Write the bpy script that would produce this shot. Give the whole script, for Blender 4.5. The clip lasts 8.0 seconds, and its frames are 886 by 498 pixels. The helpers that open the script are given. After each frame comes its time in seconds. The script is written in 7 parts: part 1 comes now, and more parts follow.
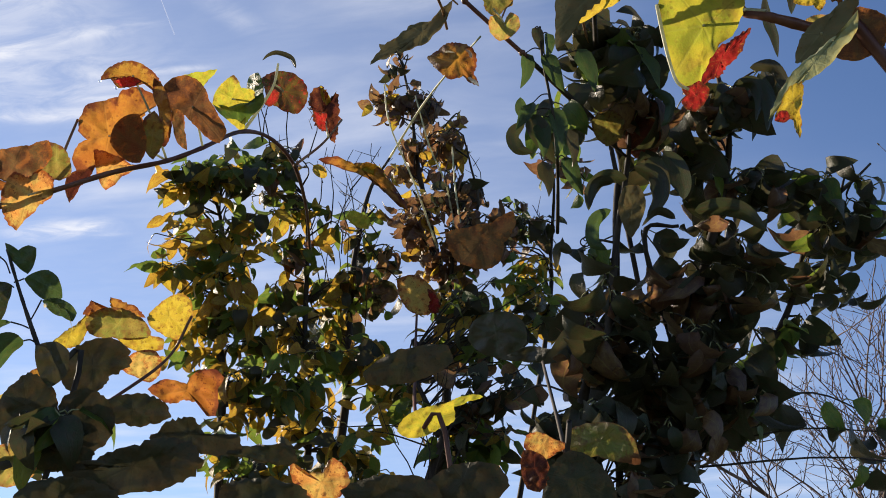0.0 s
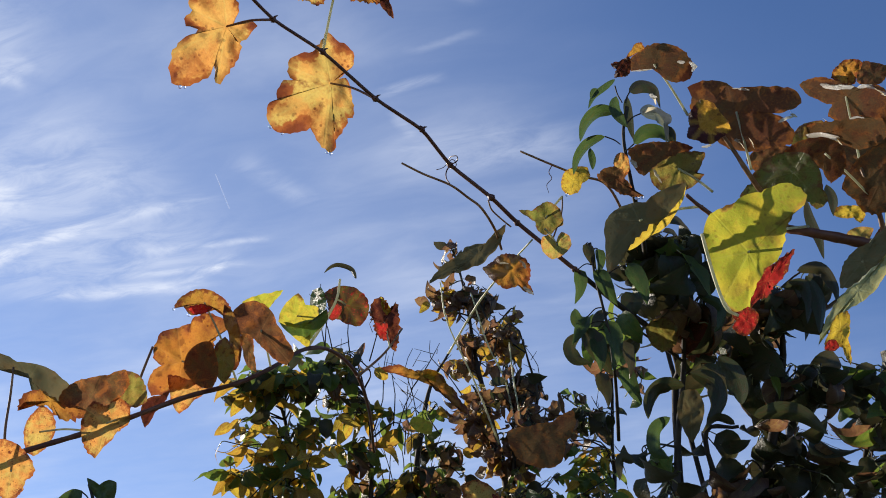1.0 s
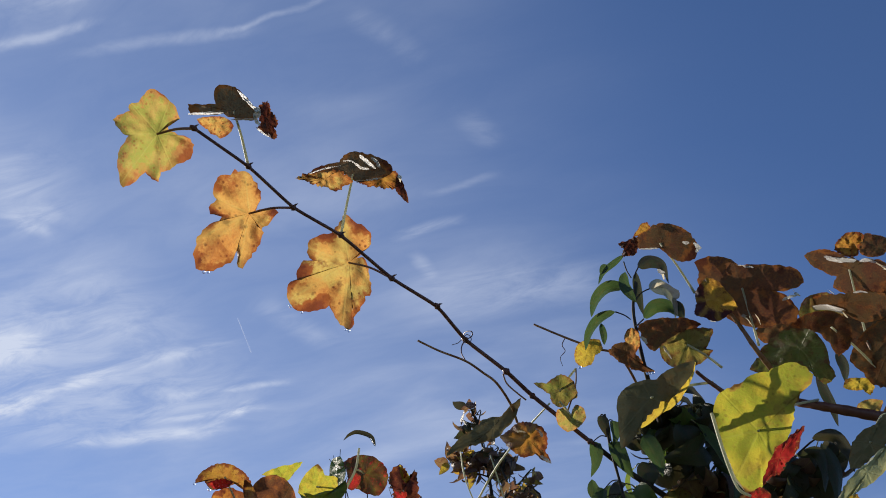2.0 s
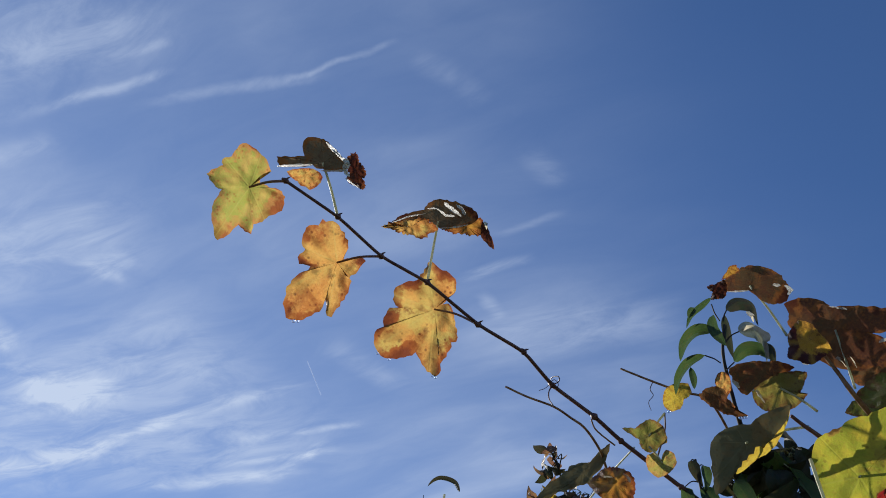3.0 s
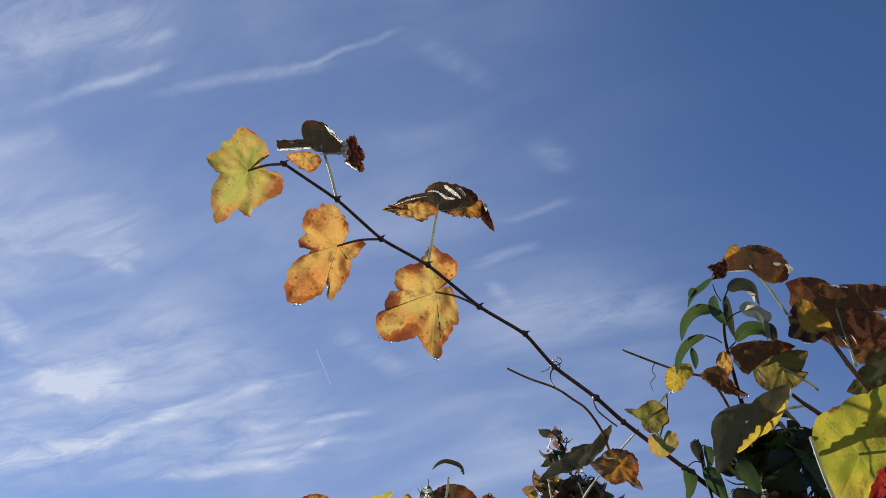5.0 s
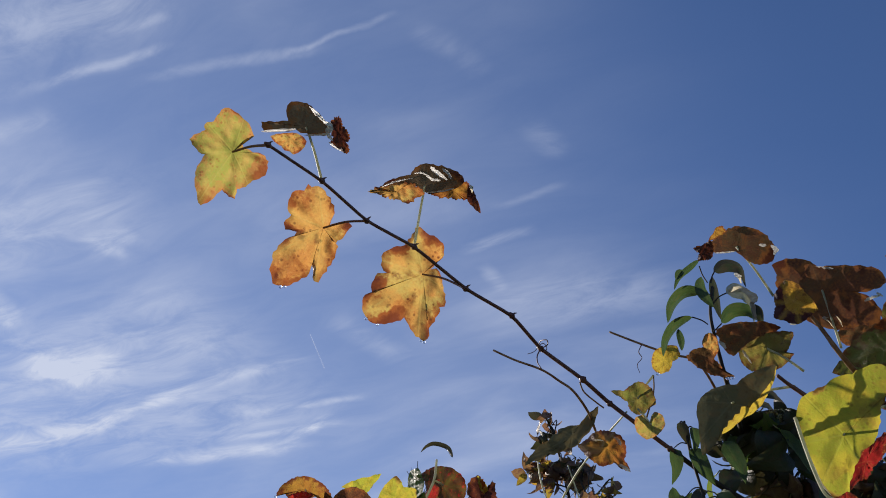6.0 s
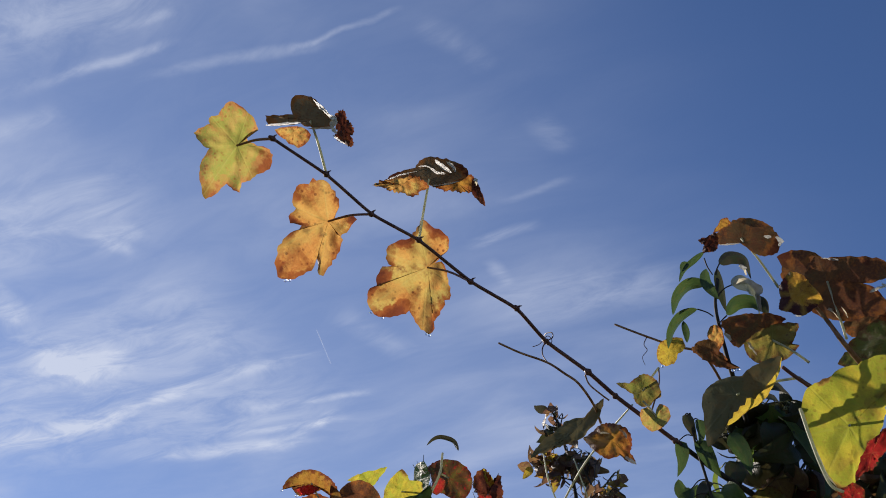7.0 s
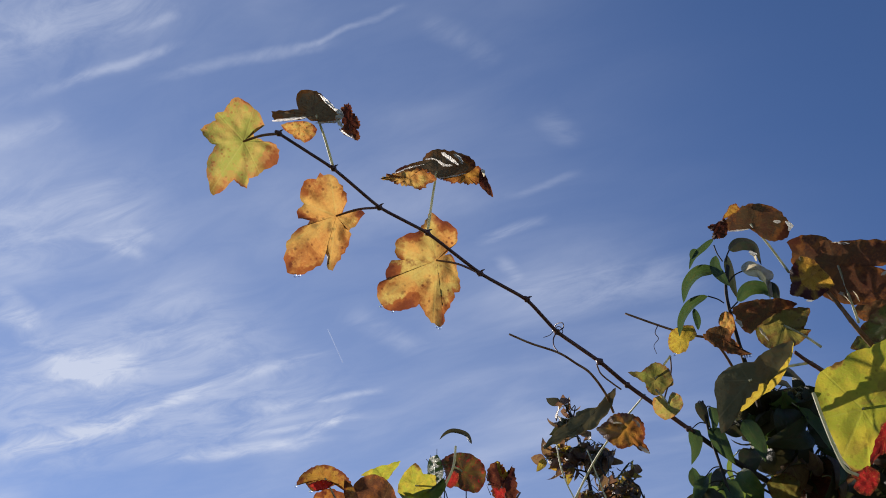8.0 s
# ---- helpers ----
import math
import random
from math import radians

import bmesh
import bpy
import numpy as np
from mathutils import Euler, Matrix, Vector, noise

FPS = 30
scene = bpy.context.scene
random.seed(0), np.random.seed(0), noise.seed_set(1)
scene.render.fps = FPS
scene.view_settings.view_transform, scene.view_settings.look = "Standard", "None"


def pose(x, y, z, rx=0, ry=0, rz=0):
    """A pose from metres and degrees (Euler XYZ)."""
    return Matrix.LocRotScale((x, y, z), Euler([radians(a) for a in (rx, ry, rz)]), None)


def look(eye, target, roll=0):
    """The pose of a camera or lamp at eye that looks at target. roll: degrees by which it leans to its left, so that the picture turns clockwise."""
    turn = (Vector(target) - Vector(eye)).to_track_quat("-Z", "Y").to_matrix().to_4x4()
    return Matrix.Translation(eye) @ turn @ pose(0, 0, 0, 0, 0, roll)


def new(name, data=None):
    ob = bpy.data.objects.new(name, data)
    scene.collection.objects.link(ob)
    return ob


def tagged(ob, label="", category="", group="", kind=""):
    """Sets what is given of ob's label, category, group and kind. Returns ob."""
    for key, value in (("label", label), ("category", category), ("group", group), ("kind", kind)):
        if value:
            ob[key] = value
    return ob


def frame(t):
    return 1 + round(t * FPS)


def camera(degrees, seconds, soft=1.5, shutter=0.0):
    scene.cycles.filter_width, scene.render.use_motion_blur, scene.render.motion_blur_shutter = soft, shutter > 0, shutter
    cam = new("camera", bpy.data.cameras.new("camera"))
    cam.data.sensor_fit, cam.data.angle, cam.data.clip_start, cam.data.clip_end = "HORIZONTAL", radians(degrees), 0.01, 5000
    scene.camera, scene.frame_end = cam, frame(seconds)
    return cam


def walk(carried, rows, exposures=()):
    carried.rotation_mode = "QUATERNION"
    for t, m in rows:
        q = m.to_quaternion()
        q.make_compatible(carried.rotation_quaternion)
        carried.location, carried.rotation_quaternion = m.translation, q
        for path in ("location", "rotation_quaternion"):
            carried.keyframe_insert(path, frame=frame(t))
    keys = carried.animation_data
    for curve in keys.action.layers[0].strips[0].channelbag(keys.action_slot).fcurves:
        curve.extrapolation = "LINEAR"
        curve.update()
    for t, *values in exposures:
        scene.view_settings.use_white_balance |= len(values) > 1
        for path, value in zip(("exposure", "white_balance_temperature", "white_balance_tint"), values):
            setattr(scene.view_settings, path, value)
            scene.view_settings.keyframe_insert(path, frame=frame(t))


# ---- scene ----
# ---- camera and its walk ----
cam = camera(43.0, 8.0, soft=0.95)
PATH = [
    (0, (0.04, -0.031, 1.55), (-0.022, 1.802, 2.347), 1.3),
    (0.5, (0.035, -0.062, 1.566), (-0.082, 1.711, 2.486), 0.9),
    (1, (0.036, -0.096, 1.584), (-0.117, 1.6, 2.633), 0.5),
    (1.5, (0.045, -0.122, 1.593), (-0.111, 1.495, 2.759), 0.0),
    (2, (0.047, -0.143, 1.597), (-0.131, 1.406, 2.85), 0.5),
    (2.2, (0.043, -0.15, 1.599), (-0.159, 1.377, 2.875), 1.0),
    (3.5, (0.026, -0.154, 1.597), (-0.298, 1.325, 2.903), 2.9),
    (4, (0.027, -0.153, 1.596), (-0.308, 1.325, 2.901), 3.1),
    (4.5, (0.031, -0.152, 1.594), (-0.29, 1.334, 2.894), 2.7),
    (6, (0.043, -0.144, 1.593), (-0.255, 1.373, 2.861), 1.9),
    (6.5, (0.044, -0.146, 1.592), (-0.266, 1.372, 2.857), 2.0),
    (7, (0.044, -0.143, 1.591), (-0.265, 1.378, 2.852), 1.9),
    (7.5, (0.043, -0.144, 1.591), (-0.273, 1.381, 2.846), 1.7),
    (8, (0.044, -0.139, 1.588), (-0.282, 1.382, 2.844), 1.1),
]
walk(cam, [(t, look(eye, target, roll)) for t, eye, target, roll in PATH], exposures=[(0, 0.58, 7500, 13), (0.5, 0.15, 6900, 12), (1, 0.45, 6800, 12), (1.5, 0.2, 6700, 13), (2, 0.2, 6650, 12), (2.4, 0.16, 6500, 11), (3.3, 0.1, 6150, 9), (4.2, 0.1, 6200, 9), (4.7, 0.14, 6450, 11), (5.8, 0.1, 6600, 14), (8, 0.12, 6600, 14)])

# ---- world, sun ----
SUN_AZ, SUN_EL = -55.0, 23.0     # degrees: azimuth from +y towards +x, height over the horizon
SUN_DIR = Vector((math.sin(radians(SUN_AZ)) * math.cos(radians(SUN_EL)), math.cos(radians(SUN_AZ)) * math.cos(radians(SUN_EL)), math.sin(radians(SUN_EL))))


class Net:
    """Builds a node tree with few words."""

    def __init__(self, tree):
        self.tree = tree
        tree.nodes.clear()

    def node(self, kind, ins=None):
        n = self.tree.nodes.new(kind)
        for k, v in (ins or {}).items():
            self.set(n.inputs[k], v)
        return n

    def set(self, socket, v):
        if isinstance(v, bpy.types.NodeSocket):
            self.tree.links.new(v, socket)
        elif isinstance(v, (tuple, list)) and len(v) == 3 and socket.type == "RGBA":
            socket.default_value = (*v, 1)
        else:
            socket.default_value = v

    def math(self, op, a, b=0.0, c=0.0, clamp=False):
        n = self.node("ShaderNodeMath")
        n.operation, n.use_clamp = op, clamp
        for i, v in enumerate((a, b, c)):
            self.set(n.inputs[i], v)
        return n.outputs[0]

    def vmath(self, op, a, b=(0, 0, 0), out=0):
        n = self.node("ShaderNodeVectorMath")
        n.operation = op
        self.set(n.inputs[0], a)
        self.set(n.inputs[1], b)
        return n.outputs[out]

    def mix(self, f, a, b):
        n = self.node("ShaderNodeMix")
        n.data_type = "RGBA"
        self.set(n.inputs[0], f)
        self.set(n.inputs[6], a)
        self.set(n.inputs[7], b)
        return n.outputs[2]

    def step(self, v, lo, hi, to_lo=0.0, to_hi=1.0):
        n = self.node("ShaderNodeMapRange")
        n.interpolation_type = "SMOOTHSTEP"
        for i, w in enumerate((v, lo, hi, to_lo, to_hi)):
            self.set(n.inputs[i], w)
        return n.outputs[0]

    def noise(self, vec, scale, detail=4.0, rough=0.55, distortion=0.0, dims="3D", color=False):
        n = self.node("ShaderNodeTexNoise", {"Vector": vec, "Scale": scale, "Detail": detail, "Roughness": rough, "Distortion": distortion})
        n.noise_dimensions = dims
        return n.outputs[1 if color else 0]


def build_world():
    world = bpy.data.worlds.new("sky")
    scene.world = world
    world.use_nodes = True
    n = Net(world.node_tree)
    sky = n.node("ShaderNodeTexSky")
    sky.sky_type, sky.sun_disc, sky.sun_elevation, sky.sun_rotation = "NISHITA", False, radians(SUN_EL), radians(SUN_AZ)
    sky.altitude, sky.air_density, sky.dust_density, sky.ozone_density = 1200.0, 1.0, 0.1, 2.2
    way = n.node("ShaderNodeTexCoord").outputs["Generated"]
    sep = n.node("ShaderNodeSeparateXYZ", {0: way})
    up = n.math("MAXIMUM", sep.outputs[2], 0.04)
    px, py = n.math("DIVIDE", sep.outputs[0], up), n.math("DIVIDE", sep.outputs[1], up)
    plane = n.node("ShaderNodeCombineXYZ", {0: px, 1: py}).outputs[0]
    # cirrus layer: long combed streaks, bent by a slow swirl
    swirl = n.noise(plane, 1.3, 2.0, dims="2D", color=True)
    bent = n.vmath("ADD", plane, n.vmath("MULTIPLY", n.vmath("SUBTRACT", swirl, (0.5, 0.5, 0.5)), (0.07, 0.07, 0)))
    turned = n.node("ShaderNodeMapping", {0: bent, "Rotation": (0, 0, radians(CLOUD_TURN)), "Scale": (1.0, 1.0, 1.0)}).outputs[0]
    combed = n.vmath("MULTIPLY", turned, (1.0, 2.6, 1.0))
    fine = n.noise(combed, 2.2, 5.0, 0.47, 0.3, "2D")
    broad = n.noise(bent, 1.6, 3.0, 0.5, 0.2, "2D")
    veil = n.math("MULTIPLY", n.step(fine, 0.30, 0.86), n.step(broad, 0.30, 0.62))
    # the layer thins out towards the right of the walk
    side = n.math("ADD", n.math("MULTIPLY", px, CLOUD_EDGE[0]), n.math("ADD", n.math("MULTIPLY", py, CLOUD_EDGE[1]), CLOUD_EDGE[2]))
    side = n.math("ADD", side, n.math("MULTIPLY", n.math("SUBTRACT", broad, 0.5), 0.5))
    cover = n.step(side, -0.45, 0.7)
    veil = n.math("MULTIPLY", n.math("ADD", n.math("MULTIPLY", veil, 0.34), 0.22), cover)
    # single wisps: a soft bar between two points of the layer, torn by noise
    tear = n.noise(combed, 7.0, 6.0, 0.65, 0.4, "2D")
    veil = n.math("MULTIPLY", veil, n.step(tear, 0.25, 0.75, 0.9, 1.1))
    jag = n.noise(plane, 7.0, 5.0, dims="2D", color=True)
    loose = n.vmath("ADD", plane, n.vmath("MULTIPLY", n.vmath("SUBTRACT", jag, (0.5, 0.5, 0.5)), (0.03, 0.03, 0)))
    for (ax, ay), (bx, by), width, amount in WISPS:
        length = math.hypot(bx - ax, by - ay)
        ux, uy = (bx - ax) / length, (by - ay) / length
        rel = n.vmath("SUBTRACT", loose, (ax, ay, 0))
        along = n.vmath("DOT_PRODUCT", rel, (ux, uy, 0), out=1)
        off = n.math("ABSOLUTE", n.vmath("DOT_PRODUCT", rel, (-uy, ux, 0), out=1))
        bar = n.math("MULTIPLY", n.step(off, 0.0, width, 1.0, 0.0), n.math("MULTIPLY", n.step(along, -0.1 * length, 0.35 * length), n.step(along, 0.8 * length, 1.12 * length, 1.0, 0.0)))
        bar = n.math("MULTIPLY", bar, n.step(tear, 0.25, 0.75, 0.2, 1.15))
        veil = n.math("ADD", veil, n.math("MULTIPLY", bar, amount))
    veil = n.math("MULTIPLY", n.math("MINIMUM", veil, 0.9), n.step(sep.outputs[2], 0.02, 0.25))
    color = n.mix(veil, n.vmath("MULTIPLY", sky.outputs[0], SKY_TINT), CLOUD_LIGHT)
    back = n.node("ShaderNodeBackground", {"Color": color, "Strength": SKY_STRENGTH})
    out = n.node("ShaderNodeOutputWorld")
    n.tree.links.new(back.outputs[0], out.inputs[0])


SKY_STRENGTH, SKY_TINT, CLOUD_LIGHT = 0.1, (0.70, 0.87, 1.14), (5.7, 6.4, 7.7)
CLOUD_TURN, CLOUD_EDGE = 18.0, (-0.9, 0.5, -0.53)
WISPS = [
    ((-0.204, 0.806), (-0.157, 0.841), 0.030, 0.11),
    ((-0.163, 0.833), (-0.134, 0.886), 0.030, 0.08),
    ((-0.937, 1.172), (-0.916, 1.261), 0.030, 0.30),
    ((-0.734, 1.101), (-0.686, 1.152), 0.022, 0.24),
    ((-0.949, 1.390), (-0.893, 1.466), 0.030, 0.34),
    ((-0.099, 0.956), (-0.055, 1.038), 0.030, 0.12),
    ((-0.190, 1.240), (-0.162, 1.304), 0.018, 0.19),
    ((-0.734, 1.673), (-0.497, 1.642), 0.016, 0.24),
    ((-0.760, 0.833), (-0.522, 0.795), 0.020, 0.10),
    ((-0.544, 0.835), (-0.312, 0.812), 0.014, 0.19),
    ((-0.357, 0.814), (-0.222, 0.781), 0.007, 0.34),
    ((-0.665, 0.825), (-0.486, 0.785), 0.011, 0.24),
    ((-0.809, 0.896), (-0.671, 0.871), 0.028, 0.19),
    ((-0.547, 0.753), (-0.471, 0.744), 0.011, 0.17),
    ((-0.939, 1.388), (-0.873, 1.454), 0.047, 0.48),
    ((-0.961, 1.218), (-0.929, 1.297), 0.047, 0.36),
    ((-0.987, 1.385), (-0.799, 1.409), 0.099, 0.30),
    ((-0.75, 1.137), (-0.657, 1.099), 0.035, 0.22),
    ((-1.221, 1.674), (-0.887, 1.572), 0.040, 0.41),
    ((-0.936, 1.589), (-0.705, 1.498), 0.028, 0.38),
    ((-0.739, 1.511), (-0.492, 1.432), 0.026, 0.24),
    ((-0.942, 1.732), (-0.581, 1.706), 0.034, 0.36),
    ((-0.621, 1.718), (-0.51, 1.614), 0.018, 0.34),
    ((-0.659, 1.588), (-0.428, 1.558), 0.016, 0.29),
    ((-0.434, 1.317), (-0.342, 1.467), 0.043, 0.17),
    ((-0.218, 1.211), (-0.106, 1.171), 0.017, 0.29),
    ((-0.165, 1.121), (-0.056, 1.091), 0.013, 0.12),
    ((-1.255, 1.475), (-0.572, 1.359), 0.219, 0.31),
    ((-0.817, 0.732), (-0.469, 0.712), 0.095, 0.31),
    ((-1.3, 1.648), (-0.503, 1.585), 0.169, 0.31),
    ((-1.033, 1.098), (-0.614, 1.034), 0.128, 0.24),
    ((-0.215, 1.346), (0.092, 1.331), 0.086, 0.22),
    ((-1.056, 2.241), (-0.776, 2.191), 0.071, 0.60),
]
build_world()
sun = new("sun", bpy.data.lights.new("sun", "SUN"))
sun.data.energy, sun.data.angle, sun.data.color = 5.0, radians(0.53), (1.0, 0.93, 0.82)
sun.matrix_world = look(SUN_DIR * 30, (0, 0, 0))


# ---- materials ----
def leaf_material(name, young, mid, dry, spot, spots=0.5, rim=0.5, through_light=1.0, palmate=True, vein=(0.5, 0.45, 0.15), gloss=0.35, share=0.55, rough=(0.27, 0.5)):
    """A leaf blade: mottled from young to mid, dry and brown towards its rim, spotted, with paler veins. Half of it lets light through."""
    mat = bpy.data.materials.new(name)
    mat.use_nodes = True
    n = Net(mat.node_tree)
    uv_node = n.node("ShaderNodeUVMap")
    uv_node.uv_map = "leaf"
    uv = uv_node.outputs[0]
    chance = n.node("ShaderNodeObjectInfo").outputs["Random"]
    island = n.node("ShaderNodeNewGeometry").outputs["Random Per Island"]
    chance = n.math("FRACT", n.math("ADD", chance, n.math("MULTIPLY", island, 7.31)))
    p = n.vmath("SUBTRACT", n.vmath("MULTIPLY", uv, (2, 2, 0)), (1, 1, 0))
    shift = n.node("ShaderNodeCombineXYZ", {0: n.math("MULTIPLY", chance, 37.0), 1: n.math("MULTIPLY", chance, 91.0)}).outputs[0]
    q = n.vmath("ADD", p, shift)
    rim_node = n.node("ShaderNodeAttribute")
    rim_node.attribute_name = "rim"
    edge = rim_node.outputs["Fac"]
    broad = n.noise(q, 2.4, 4.0, 0.6)
    small = n.noise(q, 6.5, 5.0, 0.6)
    grain = n.noise(q, 26.0, 3.0, 0.6)
    col = n.mix(n.step(n.math("ADD", broad, n.math("MULTIPLY", n.math("SUBTRACT", chance, 0.5), 0.22)), 0.37, 0.57), young, mid)
    col = n.mix(n.math("MULTIPLY", n.step(grain, 0.4, 0.75), 0.38), col, dry)
    patch = n.noise(q, 3.2, 4.0, 0.6, 0.6)
    col = n.mix(n.math("MULTIPLY", n.step(patch, 0.52, 0.66), 0.6), col, dry)
    # dry blotches between the veins and along the rim
    worn = n.math("ADD", n.math("MULTIPLY", n.math("POWER", edge, 4.0), rim), n.math("MULTIPLY", small, 0.9))
    col = n.mix(n.step(worn, 0.56, 0.80), col, dry)
    # parts of the blade that withered first, and rims darkened as shade where they curl
    dry_node = n.node("ShaderNodeAttribute")
    dry_node.attribute_name = "dry"
    withered = n.math("ADD", dry_node.outputs["Fac"], n.math("MULTIPLY", n.math("SUBTRACT", small, 0.5), 0.9))
    col = n.mix(n.step(withered, 0.36, 0.56), col, dry)
    col = n.mix(n.math("MULTIPLY", n.step(withered, 0.58, 0.85), 0.8), col, spot)
    dots = n.node("ShaderNodeTexVoronoi", {"Vector": n.vmath("ADD", q, n.vmath("MULTIPLY", n.node("ShaderNodeCombineXYZ", {0: small, 1: grain}).outputs[0], (0.25, 0.1, 0))), "Scale": 3.6})
    dot = n.math("MULTIPLY", n.step(dots.outputs["Distance"], 0.10, 0.27, 1.0, 0.0), n.step(broad, 0.36, 0.5))
    col = n.mix(n.math("MULTIPLY", dot, spots), col, spot)
    specks = n.node("ShaderNodeTexVoronoi", {"Vector": q, "Scale": 11.0})
    speck = n.math("MULTIPLY", n.step(specks.outputs["Distance"], 0.12, 0.3, 1.0, 0.0), n.step(n.math("ADD", patch, n.math("MULTIPLY", edge, 0.12)), 0.45, 0.57))
    col = n.mix(n.math("MULTIPLY", speck, spots * 0.8), col, spot)
    # veins, mirrored over the midrib
    sep = n.node("ShaderNodeSeparateXYZ", {0: p})
    ax, y = n.math("ABSOLUTE", sep.outputs[0]), sep.outputs[1]
    lines, core = None, None
    if palmate:
        ways = [(0, 0.016), (52, 0.013), (112, 0.011)]
        for deg, w in ways:
            s, c = math.sin(radians(deg)), math.cos(radians(deg))
            perp = n.math("ABSOLUTE", n.math("SUBTRACT", n.math("MULTIPLY", ax, c), n.math("MULTIPLY", y, s)))
            along = n.math("ADD", n.math("MULTIPLY", ax, s), n.math("MULTIPLY", y, c))
            line = n.math("MULTIPLY", n.step(perp, w * 0.3, w * 1.6, 1.0, 0.0), n.step(along, 0.0, 0.05))
            ribs = n.math("ABSOLUTE", n.math("SUBTRACT", n.math("FRACT", n.math("MULTIPLY", n.math("SUBTRACT", along, n.math("MULTIPLY", perp, 0.8)), 6.0)), 0.5))
            rib = n.math("MULTIPLY", n.step(ribs, 0.02, 0.07, 0.12, 0.0), n.math("MULTIPLY", n.step(perp, 0.22, 0.3, 1.0, 0.0), n.step(along, 0.05, 0.15)))
            line = n.math("MAXIMUM", line, rib)
            near = n.math("MULTIPLY", n.step(n.math("ADD", perp, n.math("MULTIPLY", n.math("SUBTRACT", small, 0.5), 0.3)), 0.02, 0.17, 1.0, 0.0), n.step(along, -0.05, 0.1))
            core = near if core is None else n.math("MAXIMUM", core, near)
            lines = line if lines is None else n.math("MAXIMUM", lines, line)
    else:
        lines = n.step(ax, 0.01, 0.05, 1.0, 0.0)
        ribs = n.math("ABSOLUTE", n.math("SUBTRACT", n.math("FRACT", n.math("MULTIPLY", n.math("SUBTRACT", y, n.math("MULTIPLY", ax, 0.9)), 5.0)), 0.5))
        lines = n.math("MAXIMUM", lines, n.step(ribs, 0.02, 0.09, 0.4, 0.0))
    if core is not None:
        col = n.mix(n.math("MULTIPLY", core, 0.4), col, young)
    col = n.mix(n.math("MULTIPLY", lines, n.step(small, 0.3, 0.7, 0.05, 0.3)), col, vein)
    height = n.math("ADD", n.math("MULTIPLY", lines, 0.2), n.math("ADD", n.math("MULTIPLY", small, 0.8), n.math("MULTIPLY", grain, 0.25)))
    bump = n.node("ShaderNodeBump", {"Strength": 0.45, "Distance": 0.002, "Height": height}).outputs[0]
    skin = n.node("ShaderNodeBsdfPrincipled", {"Base Color": n.vmath("MULTIPLY", col, (0.75, 0.75, 0.75)), "Roughness": n.step(small, 0.2, 0.8, *rough), "Specular IOR Level": gloss, "Normal": bump})
    glow = n.node("ShaderNodeBsdfTranslucent", {"Color": n.vmath("MULTIPLY", col, (through_light, through_light * 0.96, through_light * 0.8)), "Normal": bump})
    both = n.node("ShaderNodeMixShader", {0: share, 1: skin.outputs[0], 2: glow.outputs[0]})
    out = n.node("ShaderNodeOutputMaterial")
    n.tree.links.new(both.outputs[0], out.inputs[0])
    return mat


def bark_material(name, dark, light, scale=60.0, rough=0.75, through_light=0.0):
    mat = bpy.data.materials.new(name)
    mat.use_nodes = True
    n = Net(mat.node_tree)
    at = n.node("ShaderNodeTexCoord").outputs["Object"]
    long = n.vmath("MULTIPLY", at, (1.0, 1.0, 0.35))
    a, b = n.noise(long, scale, 5.0, 0.6), n.noise(at, scale * 5, 3.0, 0.6)
    col = n.mix(n.step(a, 0.35, 0.68), dark, light)
    col = n.mix(n.math("MULTIPLY", n.step(b, 0.5, 0.75), 0.15), col, tuple(c * 0.45 for c in dark))
    bump = n.node("ShaderNodeBump", {"Strength": 0.1, "Distance": 0.001, "Height": n.math("ADD", a, n.math("MULTIPLY", b, 0.4))}).outputs[0]
    skin = n.node("ShaderNodeBsdfPrincipled", {"Base Color": col, "Roughness": rough, "Specular IOR Level": 0.3, "Normal": bump})
    glow = n.node("ShaderNodeBsdfTranslucent", {"Color": col})
    both = n.node("ShaderNodeMixShader", {0: through_light, 1: skin.outputs[0], 2: glow.outputs[0]})
    out = n.node("ShaderNodeOutputMaterial")
    n.tree.links.new(both.outputs[0], out.inputs[0])
    return mat


def ground_material():
    mat = bpy.data.materials.new("meadow")
    mat.use_nodes = True
    n = Net(mat.node_tree)
    at = n.node("ShaderNodeTexCoord").outputs["Object"]
    a, b, c = n.noise(at, 0.35, 4.0), n.noise(at, 6.0, 5.0), n.noise(at, 60.0, 3.0)
    col = n.mix(n.step(a, 0.4, 0.62), (0.06, 0.085, 0.028), (0.12, 0.11, 0.05))
    col = n.mix(n.math("MULTIPLY", n.step(b, 0.4, 0.8), 0.6), col, (0.18, 0.145, 0.08))
    col = n.mix(n.math("MULTIPLY", n.step(c, 0.45, 0.7), 0.5), col, (0.03, 0.04, 0.012))
    bump = n.node("ShaderNodeBump", {"Strength": 0.8, "Distance": 0.03, "Height": n.math("ADD", b, c)}).outputs[0]
    skin = n.node("ShaderNodeBsdfPrincipled", {"Base Color": col, "Roughness": 0.9, "Normal": bump})
    out = n.node("ShaderNodeOutputMaterial")
    n.tree.links.new(skin.outputs[0], out.inputs[0])
    return mat


